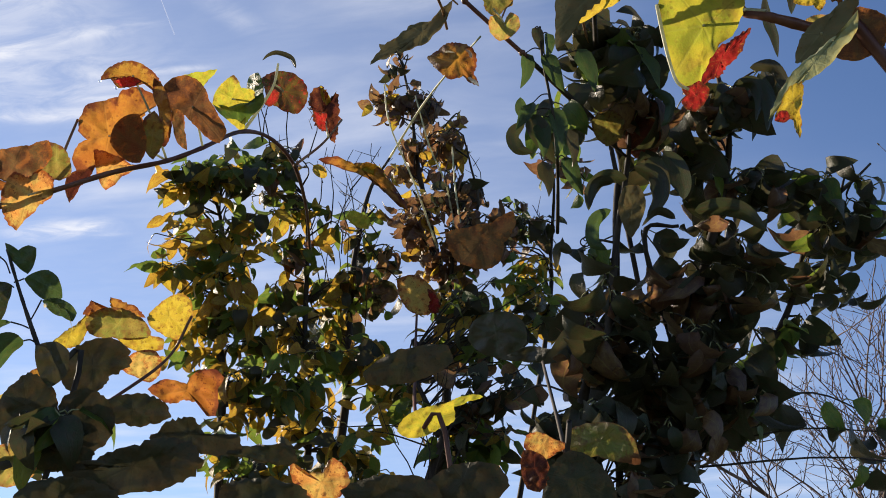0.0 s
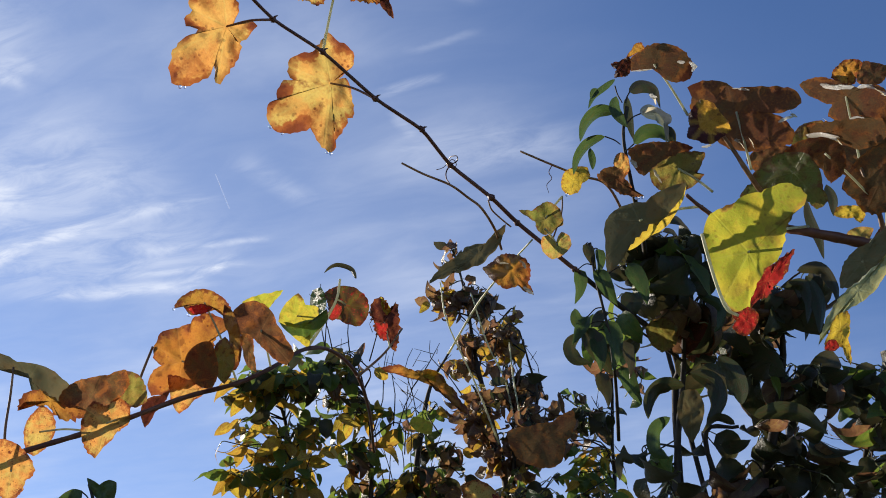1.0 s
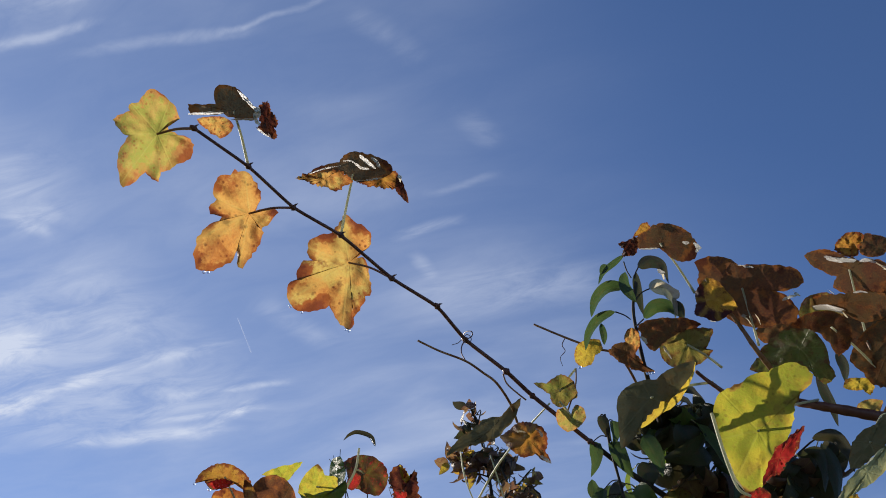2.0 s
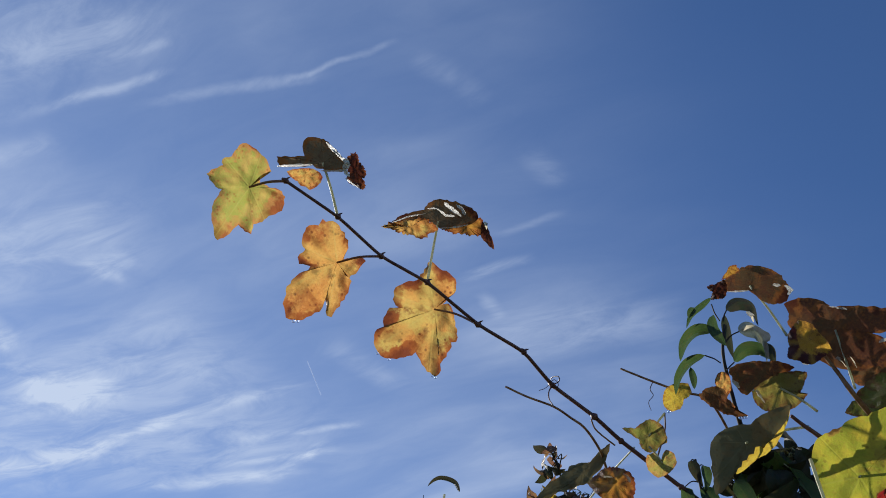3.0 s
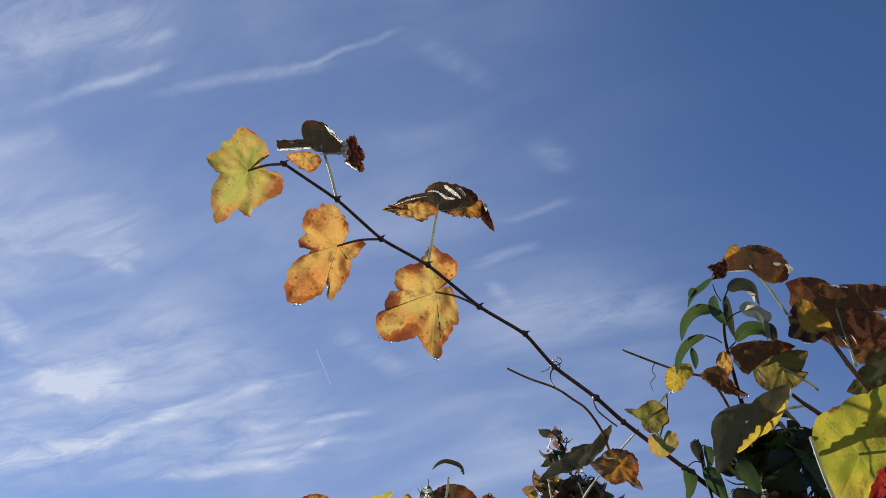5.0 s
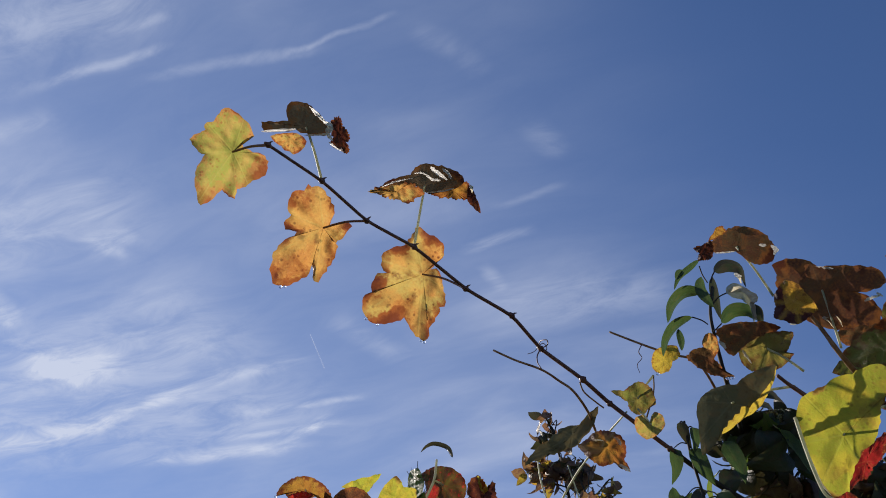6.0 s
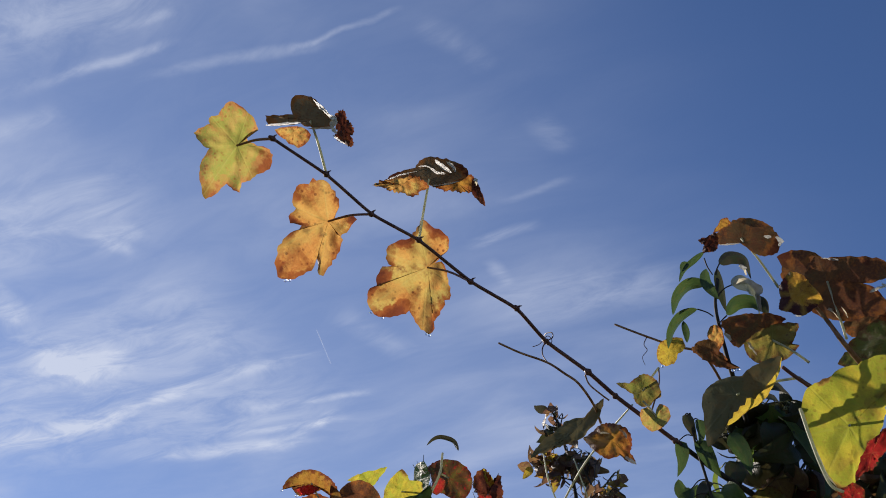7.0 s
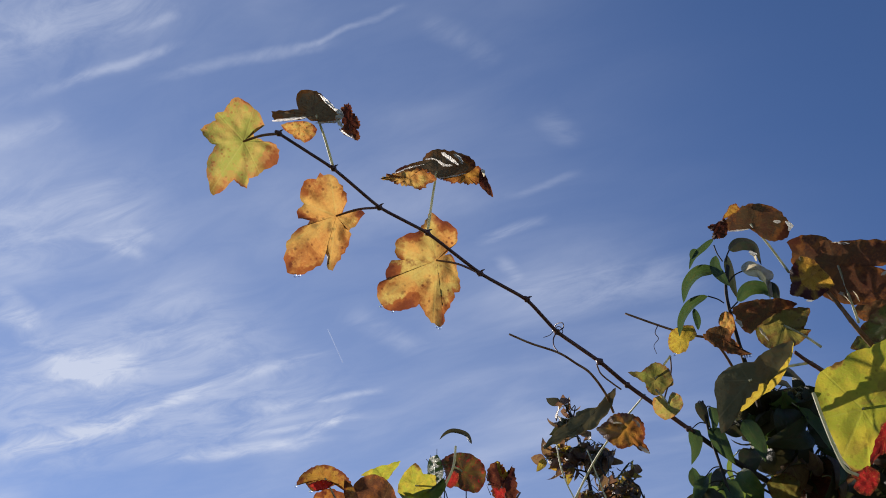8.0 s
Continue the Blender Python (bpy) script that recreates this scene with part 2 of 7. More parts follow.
LEAF = {
    "gold": leaf_material("gold leaf", (0.54, 0.40, 0.12), (0.62, 0.29, 0.085), (0.30, 0.095, 0.032), (0.14, 0.035, 0.02), 1.0, 0.4, 1.2),
    "lime": leaf_material("yellow-green leaf", (0.32, 0.34, 0.08), (0.52, 0.39, 0.12), (0.50, 0.25, 0.09), (0.28, 0.07, 0.03), 0.7, 0.35, 1.2),
    "curled": leaf_material("dark curled leaf", (0.22, 0.165, 0.095), (0.19, 0.125, 0.07), (0.34, 0.13, 0.04), (0.12, 0.03, 0.022), 0.8, 0.55, 1.1, vein=(0.10, 0.08, 0.045), gloss=0.0, share=0.4, rough=(0.5, 0.7)),
    "rust": leaf_material("rust leaf", (0.50, 0.27, 0.05), (0.42, 0.17, 0.04), (0.20, 0.06, 0.025), (0.10, 0.025, 0.015), 0.8, 0.5, 1.0, vein=(0.5, 0.28, 0.09)),
    # pale colour of the strips that stand for sun glints
    "glint": leaf_material("pale tone for sun glints", (0.76, 0.72, 0.62), (0.70, 0.65, 0.53), (0.50, 0.38, 0.22), (0.30, 0.18, 0.10), 0.15, 0.0, 1.0, vein=(0.78, 0.74, 0.64), gloss=0.6, share=0.6),
    # grey tone that stands for leaf sides turned from the sun
    "grey": leaf_material("leaf greyed as in shade", (0.17, 0.165, 0.095), (0.20, 0.17, 0.10), (0.26, 0.17, 0.08), (0.14, 0.07, 0.03), 0.4, 0.15, 1.05, vein=(0.30, 0.26, 0.15), gloss=0.0, share=0.35, rough=(0.5, 0.7)),
    "olive": leaf_material("olive leaf", (0.16, 0.18, 0.04), (0.24, 0.19, 0.05), (0.16, 0.07, 0.03), (0.10, 0.04, 0.02), 0.6, 0.3, 1.6, vein=(0.30, 0.28, 0.09)),
    "crimson": leaf_material("crimson-blotched leaf", (0.17, 0.15, 0.035), (0.17, 0.075, 0.03), (0.14, 0.035, 0.02), (0.62, 0.03, 0.04), 1.0, 0.3, 1.0, vein=(0.32, 0.12, 0.06)),
    "scarlet": leaf_material("scarlet leaf edge", (0.48, 0.025, 0.03), (0.34, 0.025, 0.025), (0.16, 0.03, 0.02), (0.45, 0.2, 0.05), 0.7, 0.5, 1.2, vein=(0.5, 0.2, 0.08)),
    "yellow": leaf_material("spotted yellow leaf", (0.58, 0.45, 0.06), (0.52, 0.38, 0.05), (0.34, 0.17, 0.04), (0.18, 0.08, 0.02), 0.85, 0.3, 1.15),
    # brown kept dark and matt: the leaves' shade is in the colour
    "shade_brown": leaf_material("brown leaf darkened for shade", (0.13, 0.08, 0.038), (0.135, 0.055, 0.032), (0.34, 0.12, 0.035), (0.08, 0.022, 0.018), 0.5, 0.25, 1.75, vein=(0.15, 0.10, 0.055), gloss=0.0, share=0.5, rough=(0.5, 0.7)),
    # dark green-brown, so that shade comes from the colour itself
    "shade_green": leaf_material("green-brown leaf darkened for shade", (0.075, 0.085, 0.05), (0.105, 0.09, 0.055), (0.16, 0.10, 0.05), (0.05, 0.03, 0.02), 0.4, 0.2, 0.45, vein=(0.09, 0.085, 0.055), gloss=0.1, share=0.3, rough=(0.45, 0.65)),
    "maroon": leaf_material("withered maroon leaf", (0.14, 0.035, 0.028), (0.09, 0.03, 0.026), (0.30, 0.10, 0.035), (0.06, 0.015, 0.014), 0.6, 0.3, 1.0, vein=(0.2, 0.06, 0.04), gloss=0.15, share=0.4, rough=(0.45, 0.65)),
    "split": leaf_material("golden leaf turning purple-brown", (0.66, 0.42, 0.06), (0.60, 0.33, 0.06), (0.11, 0.028, 0.03), (0.07, 0.02, 0.024), 0.5, 0.1, 1.2, vein=(0.5, 0.3, 0.08), gloss=0.3),
    "broadlime": leaf_material("lime-yellow leaf", (0.38, 0.41, 0.05), (0.58, 0.48, 0.06), (0.40, 0.27, 0.06), (0.10, 0.04, 0.02), 0.45, 0.05, 1.2, vein=(0.40, 0.40, 0.10), gloss=0.3),
    "pale": leaf_material("pale grey-green leaf back", (0.34, 0.40, 0.23), (0.42, 0.45, 0.27), (0.48, 0.40, 0.16), (0.3, 0.2, 0.08), 0.3, 0.2, 1.0, vein=(0.5, 0.52, 0.34), gloss=0.4),
    "pitted": leaf_material("pitted rust leaf", (0.50, 0.22, 0.045), (0.42, 0.15, 0.035), (0.24, 0.07, 0.028), (0.12, 0.028, 0.016), 1.0, 0.4, 1.1, vein=(0.5, 0.26, 0.08)),
    # pale grey-green painted in for the sun's sheen on a leaf
    "sheen": leaf_material("pale tone for leaf sheen", (0.40, 0.44, 0.36), (0.46, 0.48, 0.40), (0.25, 0.3, 0.2), (0.1, 0.12, 0.06), 0.2, 0.3, 0.7, palmate=False, vein=(0.2, 0.25, 0.15), gloss=0.9, share=0.3),
    "green": leaf_material("green small leaf", (0.075, 0.15, 0.03), (0.12, 0.18, 0.03), (0.16, 0.16, 0.04), (0.06, 0.04, 0.015), 0.4, 0.1, 1.35, palmate=False, vein=(0.17, 0.22, 0.07), gloss=0.6),
    "deep": leaf_material("deep green small leaf", (0.04, 0.085, 0.026), (0.055, 0.10, 0.03), (0.09, 0.10, 0.035), (0.04, 0.035, 0.015), 0.4, 0.1, 1.2, palmate=False, vein=(0.09, 0.13, 0.05), gloss=0.5, share=0.45),
    "dark": leaf_material("dark green small leaf", (0.055, 0.075, 0.032), (0.075, 0.07, 0.036), (0.10, 0.07, 0.035), (0.05, 0.03, 0.018), 0.4, 0.1, 0.8, palmate=False, vein=(0.09, 0.10, 0.05), gloss=0.4, share=0.4),
    "amber": leaf_material("yellow small leaf", (0.42, 0.33, 0.04), (0.36, 0.22, 0.035), (0.22, 0.10, 0.03), (0.12, 0.05, 0.02), 0.6, 0.3, 1.5, palmate=False, gloss=0.4),
    "umber": leaf_material("withered small leaf", (0.26, 0.16, 0.07), (0.20, 0.10, 0.06), (0.15, 0.06, 0.035), (0.2, 0.1, 0.03), 0.5, 0.3, 1.1, palmate=False, gloss=0.9),
}
CANE = bark_material("red-brown cane", (0.12, 0.045, 0.034), (0.20, 0.09, 0.06), 40.0, 0.38, 0.12)
SHOOT = bark_material("green-brown shoot", (0.24, 0.13, 0.075), (0.38, 0.25, 0.14), 110.0, 0.5, 0.35)
STALK = bark_material("pale leaf stalk", (0.55, 0.55, 0.36), (0.68, 0.66, 0.48), 140.0, 0.4, 0.55)
GLOSSY_STALK = bark_material("glossy pale stalk", (0.20, 0.20, 0.09), (0.36, 0.34, 0.18), 200.0, 0.22)
TWIG = bark_material("dark twig", (0.025, 0.018, 0.014), (0.06, 0.045, 0.032), 120.0)
RED_TWIG = bark_material("reddish thin twig", (0.07, 0.04, 0.032), (0.15, 0.095, 0.075), 30.0, 0.5)
GREY_BARK = bark_material("grey bark", (0.09, 0.06, 0.045), (0.20, 0.15, 0.12), 25.0)
DEW = bpy.data.materials.new("dew")
DEW.use_nodes = True
dew_net = Net(DEW.node_tree)
dew_skin = dew_net.node("ShaderNodeBsdfPrincipled", {"Base Color": (1.0, 1.0, 1.0), "Roughness": 0.22, "IOR": 1.33, "Transmission Weight": 1.0})
dew_net.tree.links.new(dew_skin.outputs[0], dew_net.node("ShaderNodeOutputMaterial").inputs[0])


# ---- builders ----
def part(name, bm, material, parent=None, label=""):
    """Links a bmesh as one mesh object under a thing or a part."""
    mesh = bpy.data.meshes.new(name)
    for f in bm.faces:
        f.smooth = True
    bm.to_mesh(mesh)
    bm.free()
    mesh.materials.append(material)
    ob = new(name, mesh)
    ob.parent = parent
    return tagged(ob, label)


def thing(name, at, label, category, group=""):
    ob = new(name)
    ob.location = at
    ob.empty_display_size = 0.05
    HOME[name_of(ob)] = Vector(at)
    return tagged(ob, label, category, group)


HOME = {}


def name_of(ob):
    return ob.name


def base_of(ob):
    """The place of the Empty that all meshes under ob are built round."""
    while ob.parent:
        ob = ob.parent
    return HOME[name_of(ob)]


def smooth_line(points, steps=6):
    """A Catmull-Rom line through the points."""
    p = [Vector(q) for q in points]
    p = [p[0] * 2 - p[1], *p, p[-1] * 2 - p[-2]]
    line = []
    for a, b, c, d in zip(p, p[1:], p[2:], p[3:]):
        for i in range(steps):
            t = i / steps
            line.append(0.5 * (2 * b + (c - a) * t + (2 * a - 5 * b + 4 * c - d) * t * t + (3 * b - a - 3 * c + d) * t * t * t))
    return line + [p[-2]]


def tube(bm, line, r0, r1, sides=6, knots=0.0, rng=None):
    """A tapering round rod along a line, a little uneven."""
    rings, n = [], len(line)
    side = None
    for i, at in enumerate(line):
        way = (line[min(i + 1, n - 1)] - line[max(i - 1, 0)]).normalized()
        if side is None:
            side = way.orthogonal().normalized()
        side = (side - way * side.dot(way)).normalized()
        other = way.cross(side)
        r = r0 + (r1 - r0) * i / max(n - 1, 1)
        if rng:
            r *= 1 + knots * (rng.random() - 0.4)
        rings.append([bm.verts.new(at + (side * math.cos(a) + other * math.sin(a)) * r) for a in (2 * math.pi * k / sides for k in range(sides))])
    for a, b in zip(rings, rings[1:]):
        for k in range(sides):
            bm.faces.new((a[k], a[(k + 1) % sides], b[(k + 1) % sides], b[k]))
    bm.faces.new(rings[0][::-1])
    bm.faces.new(rings[-1])


def rod(name, points, r0, r1, material, parent, label="", sides=8, steps=6, knots=0.0, seed=0, jointed=False):
    at = base_of(parent)
    bm = bmesh.new()
    if jointed:
        # straight between its joints, a soft bend at each
        p = [Vector(q) for q in points]
        points = [p[0]] + [a.lerp(b, f) for a, b in zip(p, p[1:]) for f in (0.12, 0.5, 0.88)] + [p[-1]]
    tube(bm, [p - at for p in smooth_line(points, steps)], r0, r1, sides, knots, random.Random(seed))
    return part(name, bm, material, parent, label)


def knob(name, at, way, r, long, material, parent):
    """A swollen node with its bud."""
    home = base_of(parent)
    at, way = Vector(at) - home, Vector(way).normalized()
    bm = bmesh.new()
    tube(bm, [at - way * long, at - way * long * 0.4, at, at + way * long * 0.4, at + way * long], r, r * 0.9, 8)
    for i, v in enumerate(bm.verts):
        ring = i // 8
        middle = at + way * long * (-1, -0.4, 0, 0.4, 1)[ring]
        v.co = middle + (v.co - middle) * (0.6, 1.2, 1.6, 1.15, 0.6)[ring]
    bud = way.orthogonal().normalized()
    if bud.z < 0:
        bud = -bud
    tube(bm, [at + bud * r * 0.5, at + bud * r * 1.6, at + (bud + way * 0.3) * r * 2.6], r * 0.75, r * 0.15, 6)
    return part(name, bm, material, parent)


def bend(x, y, kx, ky):
    """Rolls the flat leaf about its length (kx) and about its width (ky)."""
    z = 0.0
    if abs(kx) > 1e-4:
        x, z = math.sin(kx * x) / kx, -(1 - math.cos(kx * x)) / kx
    if abs(ky) > 1e-4:
        a = ky * y
        y, z = (math.sin(a) / ky) + z * math.sin(a), -(1 - math.cos(a)) / ky + z * math.cos(a)
    return x, y, z


def ovate_blade(rng, width=0.3, fold=0.25, ky=1.0, kx=0.0, wave=0.03, twist=0.0):
    """A simple pointed leaf: x across, y from the stalk (0) to the tip (1), z up."""
    across, long = 4, 8
    wild = Vector((rng.uniform(0, 50), rng.uniform(0, 50), 0))
    pts, rim, flat, faces = [], [], [], []
    for j in range(long + 1):
        v = j / long
        w = width * (math.sin(math.pi * v ** 0.78) ** 0.8 if 0 < v < 1 else 0.0) * (1 - 0.25 * v) + 0.004
        for i in range(across + 1):
            u = 2 * i / across - 1
            x, y = u * w, v
            flat.append((u * 0.8, v * 2 - 1))
            bx, by, bz = bend(x, y, kx, ky)
            bz += fold * abs(x) + wave * noise.noise(wild + Vector((x * 5, y * 4, 0))) * 2 * abs(u)
            if twist:
                c, s = math.cos(twist * v), math.sin(twist * v)
                bx, bz = bx * c - bz * s, bx * s + bz * c
            pts.append((bx, by, bz))
            rim.append(abs(u))
    for j in range(long):
        for i in range(across):
            a = j * (across + 1) + i
            faces.append((a, a + 1, a + across + 2, a + across + 1))
    return pts, rim, flat, faces


def blade_mesh(name, blades, material, dry=None):
    """One mesh of one or more leaf blades, with the flat leaf as its UV map and the way to the rim as an attribute."""
    pts, rim, flat, faces = [], [], [], []
    for p, r, f, q in blades:
        faces += [tuple(i + len(pts) for i in face) for face in q]
        pts += p
        rim += r
        flat += f
    mesh = bpy.data.meshes.new(name)
    mesh.from_pydata(pts, [], faces)
    mesh.attributes.new("rim", "FLOAT", "POINT").data.foreach_set("value", rim)
    if dry:
        mesh.attributes.new("dry", "FLOAT", "POINT").data.foreach_set("value", dry)
    uv = mesh.uv_layers.new(name="leaf")
    spots = np.array(flat)[[i for face in faces for i in face]] * 0.5 + 0.5
    uv.data.foreach_set("uv", spots.ravel())
    mesh.polygons.foreach_set("use_smooth", [True] * len(mesh.polygons))
    mesh.materials.append(material)
    return mesh


LEAF_COUNT = [0]


TO_CAMERA = Vector((0.17, -0.69, -0.70)).normalized()     # from the leaves towards the camera
SHEEN = (TO_CAMERA + SUN_DIR).normalized()                # faces turned so send the sun's light to the camera


def lobed_leaf(parent, kind, at, along, side, lobes, label="", name="leaf", tilt=(0, 0), cup=(0, 0, 0), folds=(), crinkle=0.06, teeth=0.03, turn=0.0, dry=(), rimcurl=0.12, stalk=None, stalk_r=0.0011, stalk_mat=None):
    """A vine leaf with its outline fitted to the camera's view. lobes: its tips and hollows in turn, each an angle and
    a length from the stalk's end. turn: the midrib's angle.
    tilt, cup and folds (angle, amount) shape it in depth; dry: (angle, width, amount) of withered rim, also darkened
    where it curls."""
    LEAF_COUNT[0] += 1
    rng = random.Random(LEAF_COUNT[0])
    home, at, along, side = base_of(parent), Vector(at), Vector(along), Vector(side)
    up = side.cross(along).normalized() * along.length
    wild = Vector((rng.uniform(0, 50), rng.uniform(0, 50), 0))
    corners = [Vector((r * math.sin(radians(a)), r * math.cos(radians(a)))) for a, r in lobes]
    outline = []
    for i, (p, q) in enumerate(zip(corners, corners[1:] + corners[:1])):
        steps = max(1, min(8, round((q - p).length / 0.055)))
        across = Vector(((q - p).y, -(q - p).x)).normalized()
        if across.dot((p + q) * 0.5) < 0:
            across = -across
        for k in range(steps):
            f = k / steps
            e = p.lerp(q, f) + across * (0.06 * (q - p).length * math.sin(math.pi * f))
            if k:
                e += across * teeth * rng.uniform(-0.9, 0.9) * (0.4 + 0.6 * abs(noise.noise(wild + Vector((e.x * 3, e.y * 3, 8)))) * 2)
            outline.append(e * (1 + 0.25 * teeth * noise.noise(wild + Vector((e.x * 9, e.y * 9, 2)))))
    n, out = len(outline), 9
    tc, ts = math.cos(radians(turn)), math.sin(radians(turn))
    pts, rim, flat, withered, faces = [], [], [], [], []

    def add(x, y, s):
        z = tilt[0] * x + tilt[1] * y + cup[0] * x * x + cup[1] * y * y + cup[2] * x * y
        for deg, amount in folds:
            d = abs(x * math.cos(radians(deg)) - y * math.sin(radians(deg)))
            z += amount * 0.7 * (math.sqrt(d * d + 0.02) - 0.14)
        z += crinkle * (noise.noise(wild + Vector((x * 2.8, y * 2.8, 0))) * 1.6 + 0.6 * noise.noise(wild + Vector((x * 7.5, y * 7.5, 4))))
        z -= rimcurl * max(0.0, s - 0.72) ** 2 * 6 * (0.35 + noise.noise(wild + Vector((x * 2.2, y * 2.2, 9))))
        pts.append(at - home + side * x + along * y + up * z)
        rim.append(s)
        flat.append((x * tc - y * ts, x * ts + y * tc))
        a, v = math.degrees(math.atan2(x, y)), 0.0
        for centre, width, amount in dry:
            v += amount * math.exp(-(((a - centre + 180) % 360 - 180) / width) ** 2) * min(1.0, s * 1.15) ** 2.5
        withered.append(v + 1.3 * max(0.0, s - 0.86) * 7 * max(0.0, 0.12 + noise.noise(wild + Vector((x * 3.4, y * 3.4, 6)))))

    add(0.0, 0.0, 0.0)
    for e in outline:
        for j in range(1, out + 1):
            add(e.x * j / out, e.y * j / out, j / out)
    for k in range(n):
        a, b = 1 + k * out, 1 + (k + 1) % n * out
        faces.append((0, b, a))
        for j in range(out - 1):
            faces.append((a + j, b + j, b + j + 1, a + j + 1))
    leaf = new(name, blade_mesh(name, [(pts, rim, flat, faces)], LEAF[kind], withered))
    leaf.parent = parent
    tagged(leaf, label)
    if stalk:
        stalk, end = Vector(stalk), at + up * 0.03
        middle = (stalk + end) * 0.5 + Vector((0, 0, 0.05 * (stalk - at).length))
        rod("stalk", [stalk, middle, end], stalk_r * 1.25, stalk_r, stalk_mat or STALK, leaf)
    return leaf


def strip_mesh(name, parent, points, width, kind, lean, toothed=0.0):
    """A narrow piece of blade along a line. lean: how its sides run in depth."""
    home, line = base_of(parent), smooth_line(points, 5)
    wild, n = Vector((points[0][0] * 90, points[0][2] * 90, 0)), len(line)
    pts, rim, flat, faces = [], [], [], []
    for j, p in enumerate(line):
        v = j / (n - 1)
        way = (line[min(j + 1, n - 1)] - line[max(j - 1, 0)]).normalized()
        across = way.cross(TO_CAMERA).normalized()
        w = (0.2 + 0.8 * math.sin(math.pi * v) ** 0.6) * (1 + 0.6 * noise.noise(wild + Vector((0, v * 6, 0))))
        for i in range(5):
            u = i / 2 - 1
            edge = 1 + toothed * (1 if j % 2 else -1) * (u > 0.4) + 0.35 * noise.noise(wild + Vector((u * 2, v * 9, 7)))
            curl = TO_CAMERA * (lean(way, across) * u * w - 0.3 * u * u * w + 0.2 * noise.noise(wild + Vector((u, v * 4, 3)))) * width
            pts.append(p - home + across * u * w * edge * width + curl)
            flat.append((u * 0.3, v * 2 - 1))
            rim.append(0.5)
    for j in range(n - 1):
        for i in range(4):
            faces.append((5 * j + i, 5 * j + i + 1, 5 * j + i + 6, 5 * j + i + 5))
    ob = new(name, blade_mesh(name, [(pts, rim, flat, faces)], LEAF[kind]))
    ob.parent = parent
    return ob


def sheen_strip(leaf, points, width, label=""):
    """A pale strip along a leaf's rim or crease, painted in for a sun glint."""
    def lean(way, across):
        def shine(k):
            face = way.cross(across + TO_CAMERA * k).normalized()
            face = face if face.dot(TO_CAMERA) > 0 else -face
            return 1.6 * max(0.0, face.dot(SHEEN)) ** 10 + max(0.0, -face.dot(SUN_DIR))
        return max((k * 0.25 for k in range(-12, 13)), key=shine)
    return tagged(strip_mesh("rolled_edge", leaf, points, width, "glint", lean), label)


def flank(leaf, kind, points, width, label=""):
    """The lit, toothed half of a folded leaf."""
    return tagged(strip_mesh("flank", leaf, points, width, kind, lambda way, across: 0.2, 0.35), label)


def arched_leaf(parent, kind, points, width, turn=0.0):
    """A simple pointed leaf along an arching midrib. turn: how far its face leans, in slopes."""
    home, line = base_of(parent), smooth_line(points, 6)
    n = len(line)
    pts, rim, flat, faces = [], [], [], []
    for j, p in enumerate(line):
        v = j / (n - 1)
        way = (line[min(j + 1, n - 1)] - line[max(j - 1, 0)]).normalized()
        across = way.cross(TO_CAMERA).normalized() + TO_CAMERA * turn * 0.6
        over = way.cross(across).normalized()
        w = width * (math.sin(math.pi * v ** 0.75) ** 0.7 if 0 < j < n - 1 else 0.03)
        for i in range(7):
            u = i / 3 - 1
            pts.append(p - home + across * u * w + over * w * (0.45 * abs(u) + 0.12 * noise.noise(p * 70 + Vector((u, 0, 0)))))
            flat.append((u * 0.8, v * 2 - 1))
            rim.append(abs(u))
    for j in range(n - 1):
        for i in range(6):
            a = j * 7 + i
            faces.append((a, a + 1, a + 8, a + 7))
    ob = new("leaf", blade_mesh("leaf", [(pts, rim, flat, faces)], LEAF[kind]))
    ob.parent = parent
    return ob


def drops(leaf, count, seed=0):
    """Dew drops that hang from the lower rim of a leaf."""
    rng = random.Random(seed)
    mesh = leaf.data
    rim = [v.co.copy() for v, d in zip(mesh.vertices, mesh.attributes["rim"].data) if d.value > 0.99]
    rim.sort(key=lambda c: c.z + 0.35 * c.x)
    for k in range(count):
        at, r = rim[int(k * 2 + rng.random() * 3)], rng.uniform(0.0013, 0.0022)
        bm = bmesh.new()
        bmesh.ops.create_icosphere(bm, subdivisions=2, radius=r)
        for v in bm.verts:
            v.co = at + Vector((v.co.x, v.co.y, v.co.z * (1.25 if v.co.z > 0 else 1.0) - r * 0.6))
        part("dew_drop", bm, DEW, leaf, "clear dew drop" if k == 0 else "")


def frame_of(at, along, side, up_hint=None):
    """A matrix that lays a leaf of unit length at a place, pointing along, its face turned towards up_hint."""
    y = along.normalized()
    x = y.cross(up_hint if up_hint is not None else Vector((0, 0, 1)))
    if x.length < 1e-3:
        x = y.orthogonal()
    x.normalize()
    z = x.cross(y)
    return Matrix.Translation(at) @ Matrix((x, y, z)).transposed().to_4x4() @ Matrix.Scale(side, 4)


# blades of the small leaves, shared by all that look alike
VARIANTS = {}
shapes = random.Random(5)
